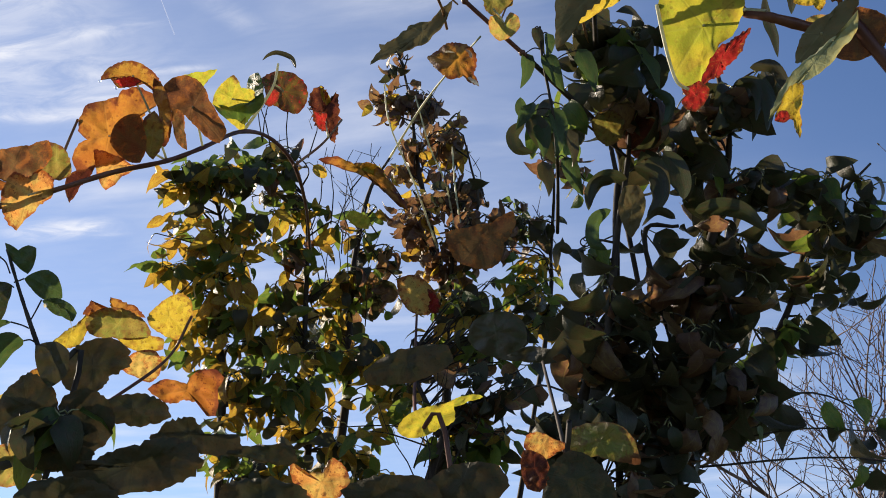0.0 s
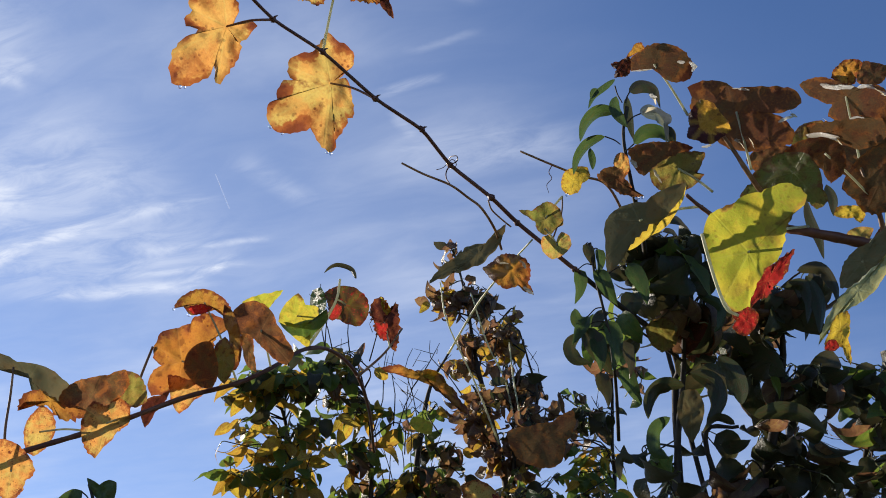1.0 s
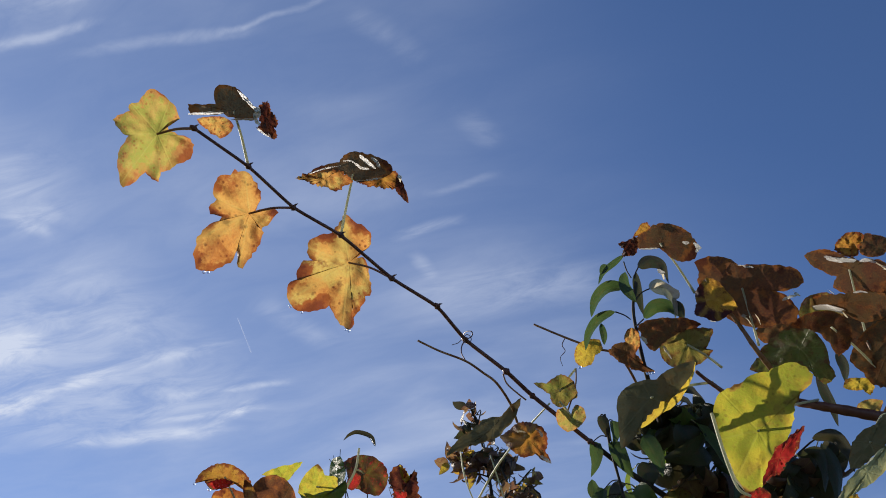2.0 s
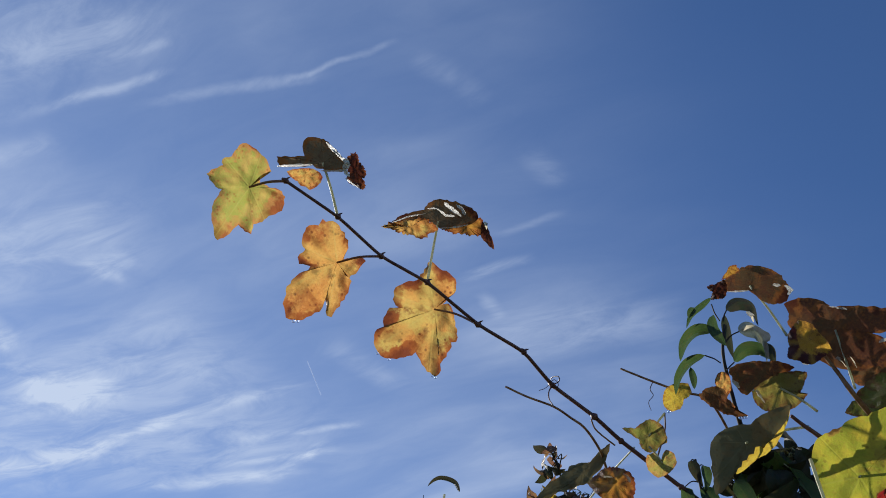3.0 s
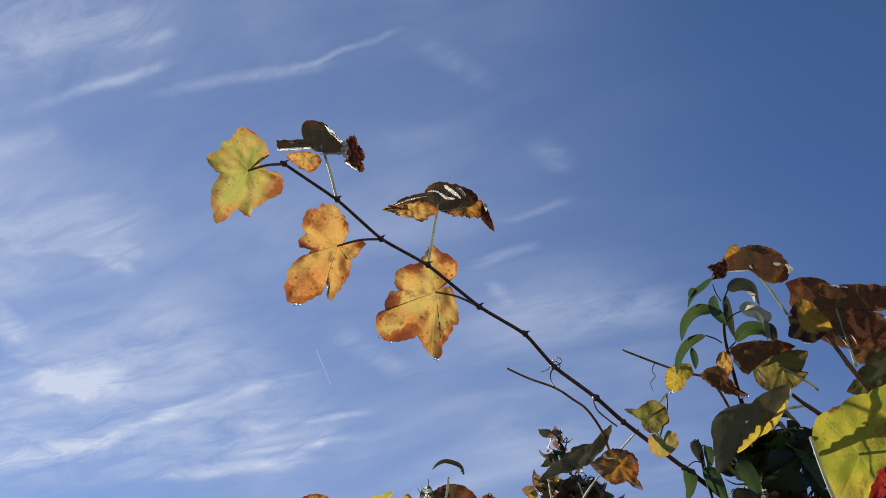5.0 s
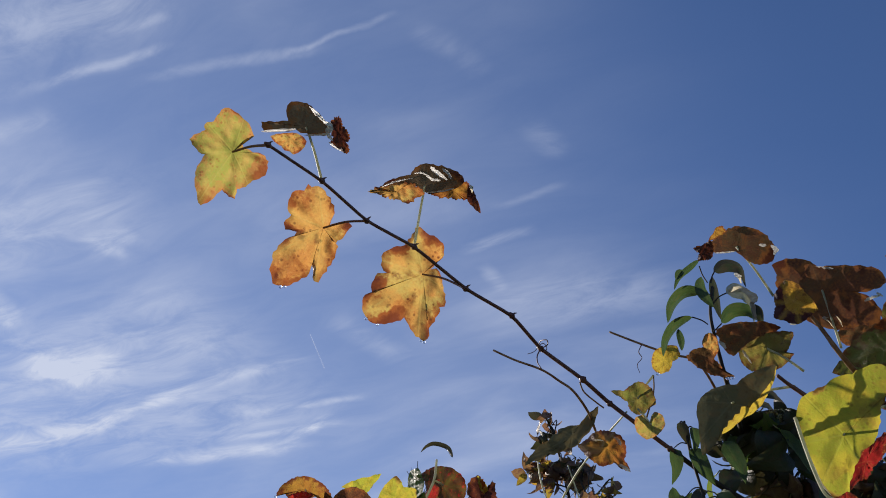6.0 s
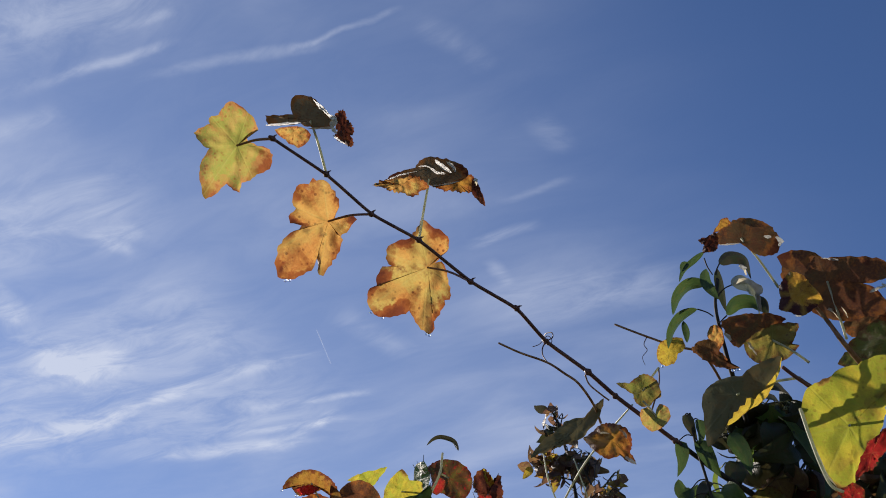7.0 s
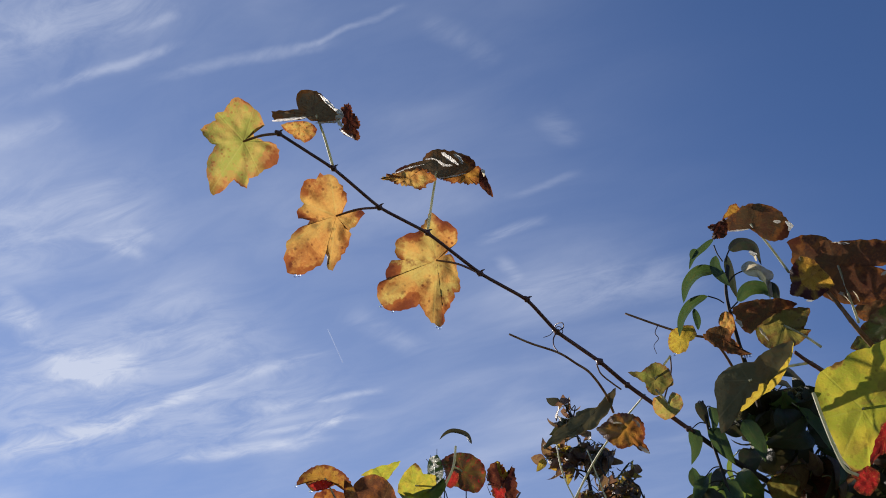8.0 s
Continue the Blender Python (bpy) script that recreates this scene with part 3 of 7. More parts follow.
for kind in ("green", "deep", "dark", "amber", "umber"):
    VARIANTS[kind] = []
    for k in range(9):
        if kind == "umber":
            blade = ovate_blade(shapes, shapes.uniform(0.28, 0.42), shapes.uniform(0.3, 0.9), shapes.uniform(1.5, 3.2), shapes.uniform(1.0, 4.0), 0.09, shapes.uniform(-1.5, 1.5))
        elif kind == "dark":
            blade = ovate_blade(shapes, shapes.uniform(0.22, 0.31), shapes.uniform(0.2, 0.6), shapes.uniform(0.9, 2.6), shapes.uniform(0.2, 1.2), 0.04, shapes.uniform(-0.6, 0.6))
        else:
            blade = ovate_blade(shapes, shapes.uniform(0.19, 0.28), shapes.uniform(0.1, 0.6), shapes.uniform(0.2, 2.4), shapes.uniform(-0.8, 1.4), 0.035, shapes.uniform(-0.6, 0.6))
        VARIANTS[kind].append(blade_mesh("leaf", [blade], LEAF[kind]))


def small_leaf(parent, kind, at, along, size, face=None, variant=None, label=""):
    rng = random.Random(int(abs(at[0]) * 9e4 + abs(at[1]) * 7e3 + abs(at[2]) * 5e2))
    meshes = VARIANTS[kind]
    ob = new("leaf", meshes[rng.randrange(9) if variant is None else variant])
    ob.parent = parent
    ob.matrix_basis = frame_of(Vector(at) - base_of(parent), Vector(along), size, face)
    return tagged(ob, label)


class Shrub:
    """A shrub: stems from the ground, twigs in clumps, leaves on the twigs. Up to 300 leaves are parts, the rest one part."""

    def __init__(self, name, at, label, category, seed, size, droop, dense=1.0):
        self.top = thing(name, at, label, category)
        self.rng, self.size, self.droop, self.dense = random.Random(seed), size, droop, dense
        self.lines, self.single, self.twigs, self.stalks, self.rest = [], 0, bmesh.new(), bmesh.new(), {}

    def stem(self, points, r0, r1, name="stem", mat=None):
        line = smooth_line(points, 6)
        self.lines += line
        return rod(name, points, r0, r1, mat or TWIG, self.top, sides=7, knots=0.3, seed=len(self.lines))

    def clump(self, at, radius, count, kinds, per_twig=6, parts=True, reach=0.35):
        """Leaves on short twigs in an ellipsoid round at. kinds: letters of the leaf kinds, drawn by chance."""
        rng, home, size, droop = self.rng, base_of(self.top), self.size, self.droop
        at, names = Vector(at), {"g": "green", "d": "dark", "a": "amber", "u": "umber"}
        count = round(count * self.dense)
        while count > 0:
            while True:
                spot = Vector([rng.uniform(-1, 1) for _ in range(3)])
                if spot.length < 1:
                    break
            end = at + Vector(c * r for c, r in zip(spot, radius))
            start = min(self.lines, key=lambda q: (q - end).length + max(0.0, q.z - end.z) * 1.5 + rng.uniform(0, 0.05))
            way = end - start
            if way.length > reach:
                start = end - way.normalized() * rng.uniform(0.3, 0.6) * reach - Vector((0, 0, rng.uniform(0.02, 0.08)))
            middle = (start + end) * 0.5 + Vector((rng.uniform(-0.02, 0.02), rng.uniform(-0.02, 0.02), rng.uniform(0.0, 0.03)))
            line = smooth_line([start, middle, end], 4)
            tube(self.twigs, [p - home for p in line], 0.0017, 0.0008, 4)
            n = min(count, rng.randint(max(2, per_twig - 2), per_twig + 2))
            count -= n
            turn = rng.uniform(0, 6.28)
            for k in range(n):
                f = 1 - 0.55 * k / max(n, 1)
                i = min(len(line) - 2, int(f * (len(line) - 1)))
                p = line[i].lerp(line[i + 1], f * (len(line) - 1) - i)
                grow = (line[i + 1] - line[i]).normalized()
                turn += 2.4
                out = (Vector((math.cos(turn), math.sin(turn), rng.uniform(-0.3, 0.5))) + grow * 0.5).normalized()
                out = (out + Vector((0, 0, -droop * rng.uniform(0.2, 1.6)))).normalized()
                stalk = p + (out + Vector((0, 0, 0.5))).normalized() * size * rng.uniform(0.15, 0.4)
                tube(self.stalks, [p - home, (p + stalk) * 0.5 + Vector((0, 0, 0.003)) - home, stalk - home], 0.0009, 0.0008, 4)
                kind = names[rng.choice(kinds)]
                length = size * rng.uniform(0.65, 1.25)
                face = Vector((rng.uniform(-1, 1), rng.uniform(-1, 1), rng.uniform(0.1, 0.7)))
                mesh = VARIANTS[kind][rng.randrange(9)]
                if parts and self.single < 290:
                    self.single += 1
                    ob = new("leaf", mesh)
                    ob.parent = self.top
                    ob.matrix_basis = frame_of(stalk - home, out, length, face)
                else:
                    self.rest.setdefault(kind, []).append((mesh, frame_of(stalk - home, out, length, face)))

    def bare(self, at, radius, count, length=0.09):
        """Bare forked twigs that stand out of the leaves."""
        rng, home, at = self.rng, base_of(self.top), Vector(at)
        for _ in range(count):
            p = at + Vector(rng.uniform(-1, 1) * r for r in radius)
            way = Vector((rng.gauss(0, .35), rng.gauss(0, .35), 1)).normalized()
            mid_point = p + way * length * 0.5 + Vector((rng.gauss(0, .006), 0, 0))
            end = p + way * length + Vector((rng.gauss(0, .012), rng.gauss(0, .012), 0))
            tube(self.twigs, [q - home for q in smooth_line([p - way * length * 0.6, p, mid_point, end], 2)], 0.0013, 0.0006, 4)
            for f in (0.3, 0.6):
                q = p.lerp(end, f)
                tube(self.twigs, [q - home, q + Vector((rng.gauss(0, .014), rng.gauss(0, .014), rng.uniform(.008, .03))) - home], 0.0008, 0.0004, 3)

    def finish(self):
        part("branchwork", self.twigs, TWIG, self.top, "thin dark leafy twigs")["kind"] = "stuff"
        part("stalk_layer", self.stalks, GLOSSY_STALK, self.top, "pale glossy leaf stalks")["kind"] = "stuff"
        for kind, items in self.rest.items():
            blades = []
            for mesh, m in items:
                pts = [tuple(m @ v.co) for v in mesh.vertices]
                rim = [d.value for d in mesh.attributes["rim"].data]
                flat = [(0.0, 0.0)] * len(pts)
                for loop, uv in zip(mesh.loops, mesh.uv_layers["leaf"].data):
                    flat[loop.vertex_index] = (uv.uv[0] * 2 - 1, uv.uv[1] * 2 - 1)
                blades.append((pts, rim, flat, [tuple(p.vertices) for p in mesh.polygons]))
            ob = new("foliage", blade_mesh("foliage", blades, LEAF[kind]))
            ob.parent = self.top
            tagged(ob, kind=("stuff"))


# ---- ground and distance ----
bm = bmesh.new()
rings = [0, 2, 5, 10, 20, 40, 80, 200, 600, 1800]
rows = []
for r in rings:
    rows.append([bm.verts.new((r * math.cos(a), r * math.sin(a), 0.05 * noise.noise(Vector((r * math.cos(a) * 0.4, r * math.sin(a) * 0.4, 0))) if r < 100 else 0.0)) for a in (2 * math.pi * k / 48 for k in range(48))] if r else [bm.verts.new((0, 0, 0))])
for k in range(48):
    bm.faces.new((rows[0][0], rows[1][k], rows[1][(k + 1) % 48]))
for a, b in zip(rows[1:], rows[2:]):
    for k in range(48):
        bm.faces.new((a[k], b[k], b[(k + 1) % 48], a[(k + 1) % 48]))
tagged(part("ground", bm, ground_material()), "dry autumn grass ground under the shrubs", "ground", kind="structure")

# ---- grapevine with the bare-sky shoot ----
vine = thing("grapevine", (0.22, 1.12, 0.0), "grapevine shoot with golden autumn leaves rising above the shrubs", "grapevine", "grapevines in the hedge")
NODES = [(-0.255, 0.54, 2.305), (-0.225, 0.61, 2.321), (-0.201, 0.692, 2.338), (-0.166, 0.76, 2.355), (-0.118, 0.812, 2.333), (-0.074, 0.86, 2.327), (-0.047, 0.905, 2.311), (-0.003, 0.925, 2.279), (0.024, 0.95, 2.261), (0.085, 0.976, 2.214)]
rod("shoot", NODES, 0.0014, 0.0025, CANE, vine, "slender red-brown shoot", knots=0.03, steps=4, jointed=True)
rod("cane", [(0.085, 0.976, 2.214), (0.133, 1.02, 2.192), (0.18, 1.12, 2.208), (0.216, 1.2, 2.202), (0.206, 1.22, 2.067), (0.2, 1.28, 1.2), (0.23, 1.2, 0.6), (0.22, 1.12, 0.0)], 0.0026, 0.0055, TWIG, vine, "woody cane", knots=0.25)
for at, nxt, r in zip(NODES, NODES[1:] + [NODES[-1]], (0.002, 0.0022, 0.0023, 0.0024, 0.0025, 0.0025, 0.0026, 0.003, 0.0027, 0.0027)):
    way = Vector(nxt) - Vector(at) if nxt != at else Vector(at) - Vector(NODES[-2])
    knob("node", at, way, r, 0.005, CANE, vine)
# tendril and side shoots
rod("side_shoot", [(-0.093, 0.845, 2.273), (-0.071, 0.855, 2.265), (-0.044, 0.87, 2.26), (-0.027, 0.89, 2.257), (-0.013, 0.9, 2.249), (0, 0.93, 2.24), (0.005, 0.97, 2.24)], 0.0011, 0.0015, SHOOT, vine, "dry tendril stub")
rod("side_shoot", [(-0.007, 0.925, 2.276), (-0.003, 0.93, 2.266), (0.009, 0.94, 2.258), (0.017, 0.945, 2.253)], 0.0009, 0.0009, SHOOT, vine)
rod("tendril", [(-0.047, 0.903, 2.31), (-0.039, 0.895, 2.309), (-0.039, 0.89, 2.312), (-0.047, 0.9, 2.318), (-0.05, 0.91, 2.316), (-0.045, 0.905, 2.306), (-0.04, 0.9, 2.308), (-0.045, 0.9, 2.315), (-0.054, 0.9, 2.305), (-0.062, 0.9, 2.302)], 0.0007, 0.0004, CANE, vine, "curled tendril", sides=5)
rod("tendril", [(-0.047, 0.903, 2.31), (-0.051, 0.9, 2.299), (-0.05, 0.89, 2.283), (-0.045, 0.875, 2.265)], 0.0008, 0.0007, CANE, vine, sides=5)
TIP = [(0.03, 0.935, 2.348), (0.063, 0.94, 2.332), (0.096, 0.95, 2.321), (0.125, 0.96, 2.315), (0.146, 1, 2.299), (0.163, 1.05, 2.278)]
rod("side_shoot", TIP, 0.0012, 0.0017, SHOOT, vine, "pale cut shoot end")
rod("tendril", [(0.065, 0.94, 2.33), (0.061, 0.935, 2.317), (0.064, 0.94, 2.312), (0.058, 0.935, 2.3), (0.06, 0.94, 2.292)], 0.0006, 0.0003, CANE, vine, sides=5)
rod("side_shoot", [(0.075, 0.95, 2.294), (0.073, 0.95, 2.272), (0.064, 0.955, 2.247), (0.058, 0.96, 2.234)], 0.0008, 0.001, SHOOT, vine)
lime_leaf = lobed_leaf(vine, "lime", (-0.298, 0.560, 2.322), (0.008, -0.039, 0.041), (0.053, 0.019, 0.007), [(-11, 0.72), (-2, 0.68), (18, 0.56), (35, 0.5), (52, 0.44), (41, 0.25), (69, 0.19), (90, 0.36), (92, 0.48), (102, 0.6), (118, 0.63), (134, 0.61), (144, 0.56), (158, 0.6), (172, 0.6), (176, 0.76), (-176, 0.73), (-166, 0.64), (-160, 0.78), (-151, 1.0), (-143, 0.91), (-118, 0.65), (-108, 0.52), (-98, 0.45), (-88, 0.58), (-76, 0.72), (-53, 0.55), (-47, 0.62), (-33, 0.57), (-20, 0.65)], "yellow-green lobed leaf browning along its lower rim", turn=-95, folds=[(-97, .55)], cup=(.12, 0, .1), crinkle=.1, rimcurl=.2, dry=[(125, 40, 1.0), (-150, 12, .9), (30, 25, .3)], stalk=NODES[0], stalk_mat=CANE)
crown_leaf = lobed_leaf(vine, "curled", (-0.237, 0.580, 2.366), (0.007, -0.032, 0.032), (0.044, 0.013, 0.004), [(-86, 1.0), (-85, 0.7), (-74, 0.4), (-54, 0.54), (-37, 0.62), (-24, 0.58), (0, 0.5), (24, 0.4), (66, 0.38), (85, 0.49), (106, 0.49), (122, 0.28), (-180, 0.13), (-106, 0.22), (-102, 0.54), (-99, 0.92)], "grey-brown leaf curled downwards with pale glint strips", turn=-60, tilt=(1.65, -.3), folds=[(-80, .3)], crinkle=.05, stalk=NODES[1], stalk_r=.0011)
lobed_leaf(crown_leaf, "maroon", (-0.206, 0.585, 2.358), (0.003, -0.015, 0.015), (0.020, 0.005, 0.001), [(-47, 0.56), (-28, 0.66), (-8, 0.75), (11, 0.65), (25, 0.37), (83, 0.49), (118, 0.59), (141, 0.53), (142, 0.91), (157, 1.0), (174, 0.75), (-145, 0.63), (-135, 0.33), (-79, 0.39)], "withered maroon lobe", name="lobe", tilt=(.7, .3), crinkle=.12, teeth=.09, rimcurl=.5)
lobed_leaf(crown_leaf, "gold", (-0.256, 0.590, 2.362), (0.003, -0.013, 0.013), (0.018, 0.005, 0.002), [(-81, 1.0), (-60, 0.57), (36, 0.4), (73, 0.64), (97, 0.88), (125, 0.85), (163, 0.82), (-180, 0.61), (-158, 0.63), (-131, 0.54), (-108, 0.7)], "golden lobe hanging under the curled leaf", name="lobe", turn=170, cup=(.3, .3, 0), crinkle=.1, dry=[(110, 40, .6)])
gold_leaf = lobed_leaf(vine, "gold", (-0.256, 0.720, 2.359), (0.009, -0.050, 0.059), (0.075, 0.021, 0.006), [(-20, 0.62), (-17, 0.57), (-3, 0.54), (5, 0.44), (25, 0.34), (45, 0.15), (63, 0.1), (77, 0.21), (73, 0.33), (85, 0.39), (98, 0.32), (144, 0.28), (140, 0.32), (164, 0.46), (179, 0.62), (-176, 0.74), (-171, 0.73), (-163, 0.47), (-164, 0.64), (-158, 0.74), (-148, 0.93), (-139, 1.0), (-133, 0.93), (-124, 0.8), (-113, 0.65), (-108, 0.53), (-108, 0.41), (-100, 0.36), (-94, 0.51), (-84, 0.53), (-69, 0.46), (-63, 0.54), (-52, 0.59), (-38, 0.62), (-28, 0.56)], "golden leaf mottled orange with dew on its rim", turn=-120, folds=[(-125, .3), (-160, .35)], cup=(.1, .1, .1), crinkle=.1, rimcurl=.25, dry=[(85, 12, 1.0), (-112, 18, .7), (-90, 12, .6), (178, 14, .6), (-62, 10, .5)], stalk=NODES[2], stalk_mat=CANE)
drops(gold_leaf, 2)
broad_gold_leaf = lobed_leaf(vine, "gold", (-0.173, 0.840, 2.381), (0.009, -0.049, 0.063), (0.078, 0.016, 0.001), [(-7, 0.69), (4, 0.59), (21, 0.55), (38, 0.49), (50, 0.36), (44, 0.28), (57, 0.13), (66, 0.22), (92, 0.26), (127, 0.38), (138, 0.51), (144, 0.55), (151, 0.52), (162, 0.64), (170, 0.75), (177, 0.94), (-175, 0.88), (-166, 0.74), (-158, 0.67), (-152, 0.76), (-139, 0.95), (-129, 1.0), (-118, 0.95), (-111, 0.86), (-112, 0.76), (-105, 0.75), (-90, 0.64), (-89, 0.51), (-79, 0.61), (-63, 0.63), (-49, 0.56), (-33, 0.48), (-19, 0.54)], "large golden leaf with brown spots and a burnt rim", turn=-125, crinkle=.1, rimcurl=.25, folds=[(-125, .2), (-165, .2)], cup=(.12, .05, .05), dry=[(5, 28, .75), (-45, 16, .7), (-105, 14, .9), (-145, 12, 1.0), (176, 6, .8), (-68, 10, .5)], stalk=NODES[4], stalk_mat=CANE)
drops(broad_gold_leaf, 4)
parasol_leaf = lobed_leaf(vine, "curled", (-0.152, 0.735, 2.419), (0.007, -0.036, 0.040), (0.053, 0.011, 0.001), [(-95, 1.0), (-85, 0.82), (-74, 0.59), (-53, 0.37), (-30, 0.43), (-6, 0.44), (26, 0.46), (54, 0.6), (73, 0.74), (83, 0.75), (95, 0.57), (108, 0.33), (163, 0.15), (-112, 0.12), (-74, 0.29), (-89, 0.57)], "rust-edged leaf spread like a parasol", turn=0, tilt=(1.65, -.5), folds=[(0, -.3)], crinkle=.1, dry=[(60, 30, .8), (-85, 14, .9)], stalk=NODES[3], stalk_r=.0012)
lobed_leaf(parasol_leaf, "gold", (-0.181, 0.730, 2.410), (0.004, -0.022, 0.024), (0.032, 0.007, 0.001), [(-92, 1.0), (-82, 0.62), (-14, 0.23), (54, 0.53), (92, 0.91), (106, 0.67), (134, 0.56), (156, 0.32), (-168, 0.26), (-131, 0.37), (-102, 0.53), (-97, 0.75)], "golden frilled lobe", name="lobe", tilt=(.3, .2), crinkle=.12, teeth=.09, dry=[(150, 40, .7), (-95, 20, .8)], turn=-90)
lobed_leaf(parasol_leaf, "rust", (-0.120, 0.730, 2.404), (0.003, -0.018, 0.020), (0.027, 0.005, 0.000), [(-99, 1.0), (-98, 0.49), (27, 0.1), (35, 0.53), (62, 0.65), (88, 0.75), (120, 0.76), (135, 0.47), (180, 0.37), (-146, 0.4), (-130, 0.54), (-114, 0.65)], "", name="lobe", tilt=(.2, .1), crinkle=.12, teeth=.08, turn=90, dry=[(160, 60, .5)])
lobed_leaf(parasol_leaf, "maroon", (-0.099, 0.728, 2.390), (0.002, -0.013, 0.015), (0.020, 0.003, -0.000), [(-18, 0.65), (0, 0.44), (98, 0.21), (152, 1.0), (171, 0.59), (-131, 0.31)], "", name="lobe", tilt=(0.62, 0), teeth=.02)
# pale strips laid where the sun glints on these two leaves
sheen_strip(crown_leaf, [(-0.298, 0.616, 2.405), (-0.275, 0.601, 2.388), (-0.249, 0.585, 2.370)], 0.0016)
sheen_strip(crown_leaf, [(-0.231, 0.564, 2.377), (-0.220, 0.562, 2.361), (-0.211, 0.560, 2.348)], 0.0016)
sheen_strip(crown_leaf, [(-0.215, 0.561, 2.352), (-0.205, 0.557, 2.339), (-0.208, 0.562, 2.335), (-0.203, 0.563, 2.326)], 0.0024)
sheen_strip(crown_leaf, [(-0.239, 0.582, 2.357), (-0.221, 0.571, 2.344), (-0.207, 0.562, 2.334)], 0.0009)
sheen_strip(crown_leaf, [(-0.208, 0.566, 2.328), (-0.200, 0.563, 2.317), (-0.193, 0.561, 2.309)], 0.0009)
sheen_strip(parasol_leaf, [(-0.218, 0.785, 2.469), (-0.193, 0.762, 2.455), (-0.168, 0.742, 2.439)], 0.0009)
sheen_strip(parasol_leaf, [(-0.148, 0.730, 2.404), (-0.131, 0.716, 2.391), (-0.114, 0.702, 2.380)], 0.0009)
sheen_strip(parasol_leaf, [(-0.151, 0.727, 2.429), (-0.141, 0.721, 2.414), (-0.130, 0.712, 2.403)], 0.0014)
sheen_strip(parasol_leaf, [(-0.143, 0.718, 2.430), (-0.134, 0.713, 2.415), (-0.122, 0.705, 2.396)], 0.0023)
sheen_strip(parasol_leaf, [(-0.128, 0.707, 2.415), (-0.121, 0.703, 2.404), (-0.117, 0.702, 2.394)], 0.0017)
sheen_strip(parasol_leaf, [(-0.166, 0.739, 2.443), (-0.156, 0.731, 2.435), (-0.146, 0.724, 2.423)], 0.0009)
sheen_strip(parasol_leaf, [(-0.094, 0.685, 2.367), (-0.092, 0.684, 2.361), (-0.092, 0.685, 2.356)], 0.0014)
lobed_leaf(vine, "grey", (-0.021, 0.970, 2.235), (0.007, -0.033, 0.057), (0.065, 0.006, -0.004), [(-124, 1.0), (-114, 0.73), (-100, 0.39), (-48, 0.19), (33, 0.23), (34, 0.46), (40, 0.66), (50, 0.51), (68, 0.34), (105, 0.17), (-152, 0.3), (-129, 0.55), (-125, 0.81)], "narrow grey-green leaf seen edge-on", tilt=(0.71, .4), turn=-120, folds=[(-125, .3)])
rust_leaf = lobed_leaf(vine, "rust", (0.011, 1.150, 2.318), (0.005, -0.021, 0.037), (0.043, 0.003, -0.004), [(-89, 0.86), (-67, 0.6), (-35, 0.58), (9, 0.51), (49, 0.57), (85, 0.6), (121, 0.64), (132, 1.0), (138, 0.82), (150, 0.49), (-172, 0.57), (-133, 0.57), (-102, 0.73)], "crumpled rust leaf with pale glint strips", turn=-90, crinkle=.13, teeth=.04, rimcurl=.3, tilt=(.5, 0), folds=[(-60, .4), (40, -.3)], dry=[(-90, 40, .6)])
sheen_strip(rust_leaf, [(0.026, 1.148, 2.292), (0.033, 1.147, 2.286), (0.039, 1.147, 2.280)], 0.0025)
sheen_strip(rust_leaf, [(0.022, 1.134, 2.324), (0.027, 1.134, 2.319), (0.030, 1.136, 2.312)], 0.0021)
sheen_strip(rust_leaf, [(-0.003, 1.146, 2.327), (0.002, 1.143, 2.326), (0.009, 1.141, 2.323)], 0.0013)
lobed_leaf(vine, "lime", (0.067, 0.955, 2.233), (0.002, -0.010, 0.017), (0.019, 0.001, -0.002), [(-69, 1.0), (-44, 0.77), (-45, 0.17), (12, 0.77), (47, 0.85), (84, 0.78), (147, 0.62), (-161, 0.84), (-115, 0.93)], "small yellow leaf", folds=[(10, .4)], turn=190, stalk=(0.054, 0.955, 2.255))
lobed_leaf(vine, "olive", (0.055, 0.950, 2.265), (0.004, -0.016, 0.026), (0.031, 0.002, -0.003), [(-76, 1.0), (-63, 0.56), (0, 0.63), (48, 0.62), (103, 0.66), (126, 0.5), (156, 0.59), (-176, 0.57), (-143, 0.47), (-111, 0.37), (-86, 0.65)], "small olive-green leaf", tilt=(.3, 0), turn=-120, stalk=(0.075, 0.95, 2.294))
cupped_leaf = lobed_leaf(vine, "yellow", (0.089, 0.945, 2.311), (0.002, -0.012, 0.017), (0.021, 0.001, -0.002), [(-99, 0.7), (-52, 0.69), (-12, 0.72), (39, 1.0), (72, 0.85), (105, 0.44), (158, 0.65), (-161, 0.82), (-131, 0.8)], "small cupped yellow leaf", cup=(.5, .4, 0), turn=190)
drops(cupped_leaf, 1)

# ---- broad-leaved vine ----
vine_b = thing("grapevine", (0.75, 0.95, 0.0), "broad-leaved grapevine with brown and yellow-green leaves", "grapevine", "grapevines in the hedge")
rod("cane", [(0.29, 0.86, 2.183), (0.311, 0.85, 2.171), (0.345, 0.86, 2.168), (0.381, 0.87, 2.163), (0.42, 0.88, 2.148), (0.66, 0.92, 1.7), (0.72, 0.95, 1.2), (0.75, 0.95, 0.0)], 0.004, 0.0085, CANE, vine_b, "thick woody cane", knots=0.25)
rod("cane", [(0.186, 0.8, 2.188), (0.202, 0.81, 2.178), (0.226, 0.82, 2.167), (0.29, 0.86, 2.183)], 0.0016, 0.003, CANE, vine_b, knots=.2)
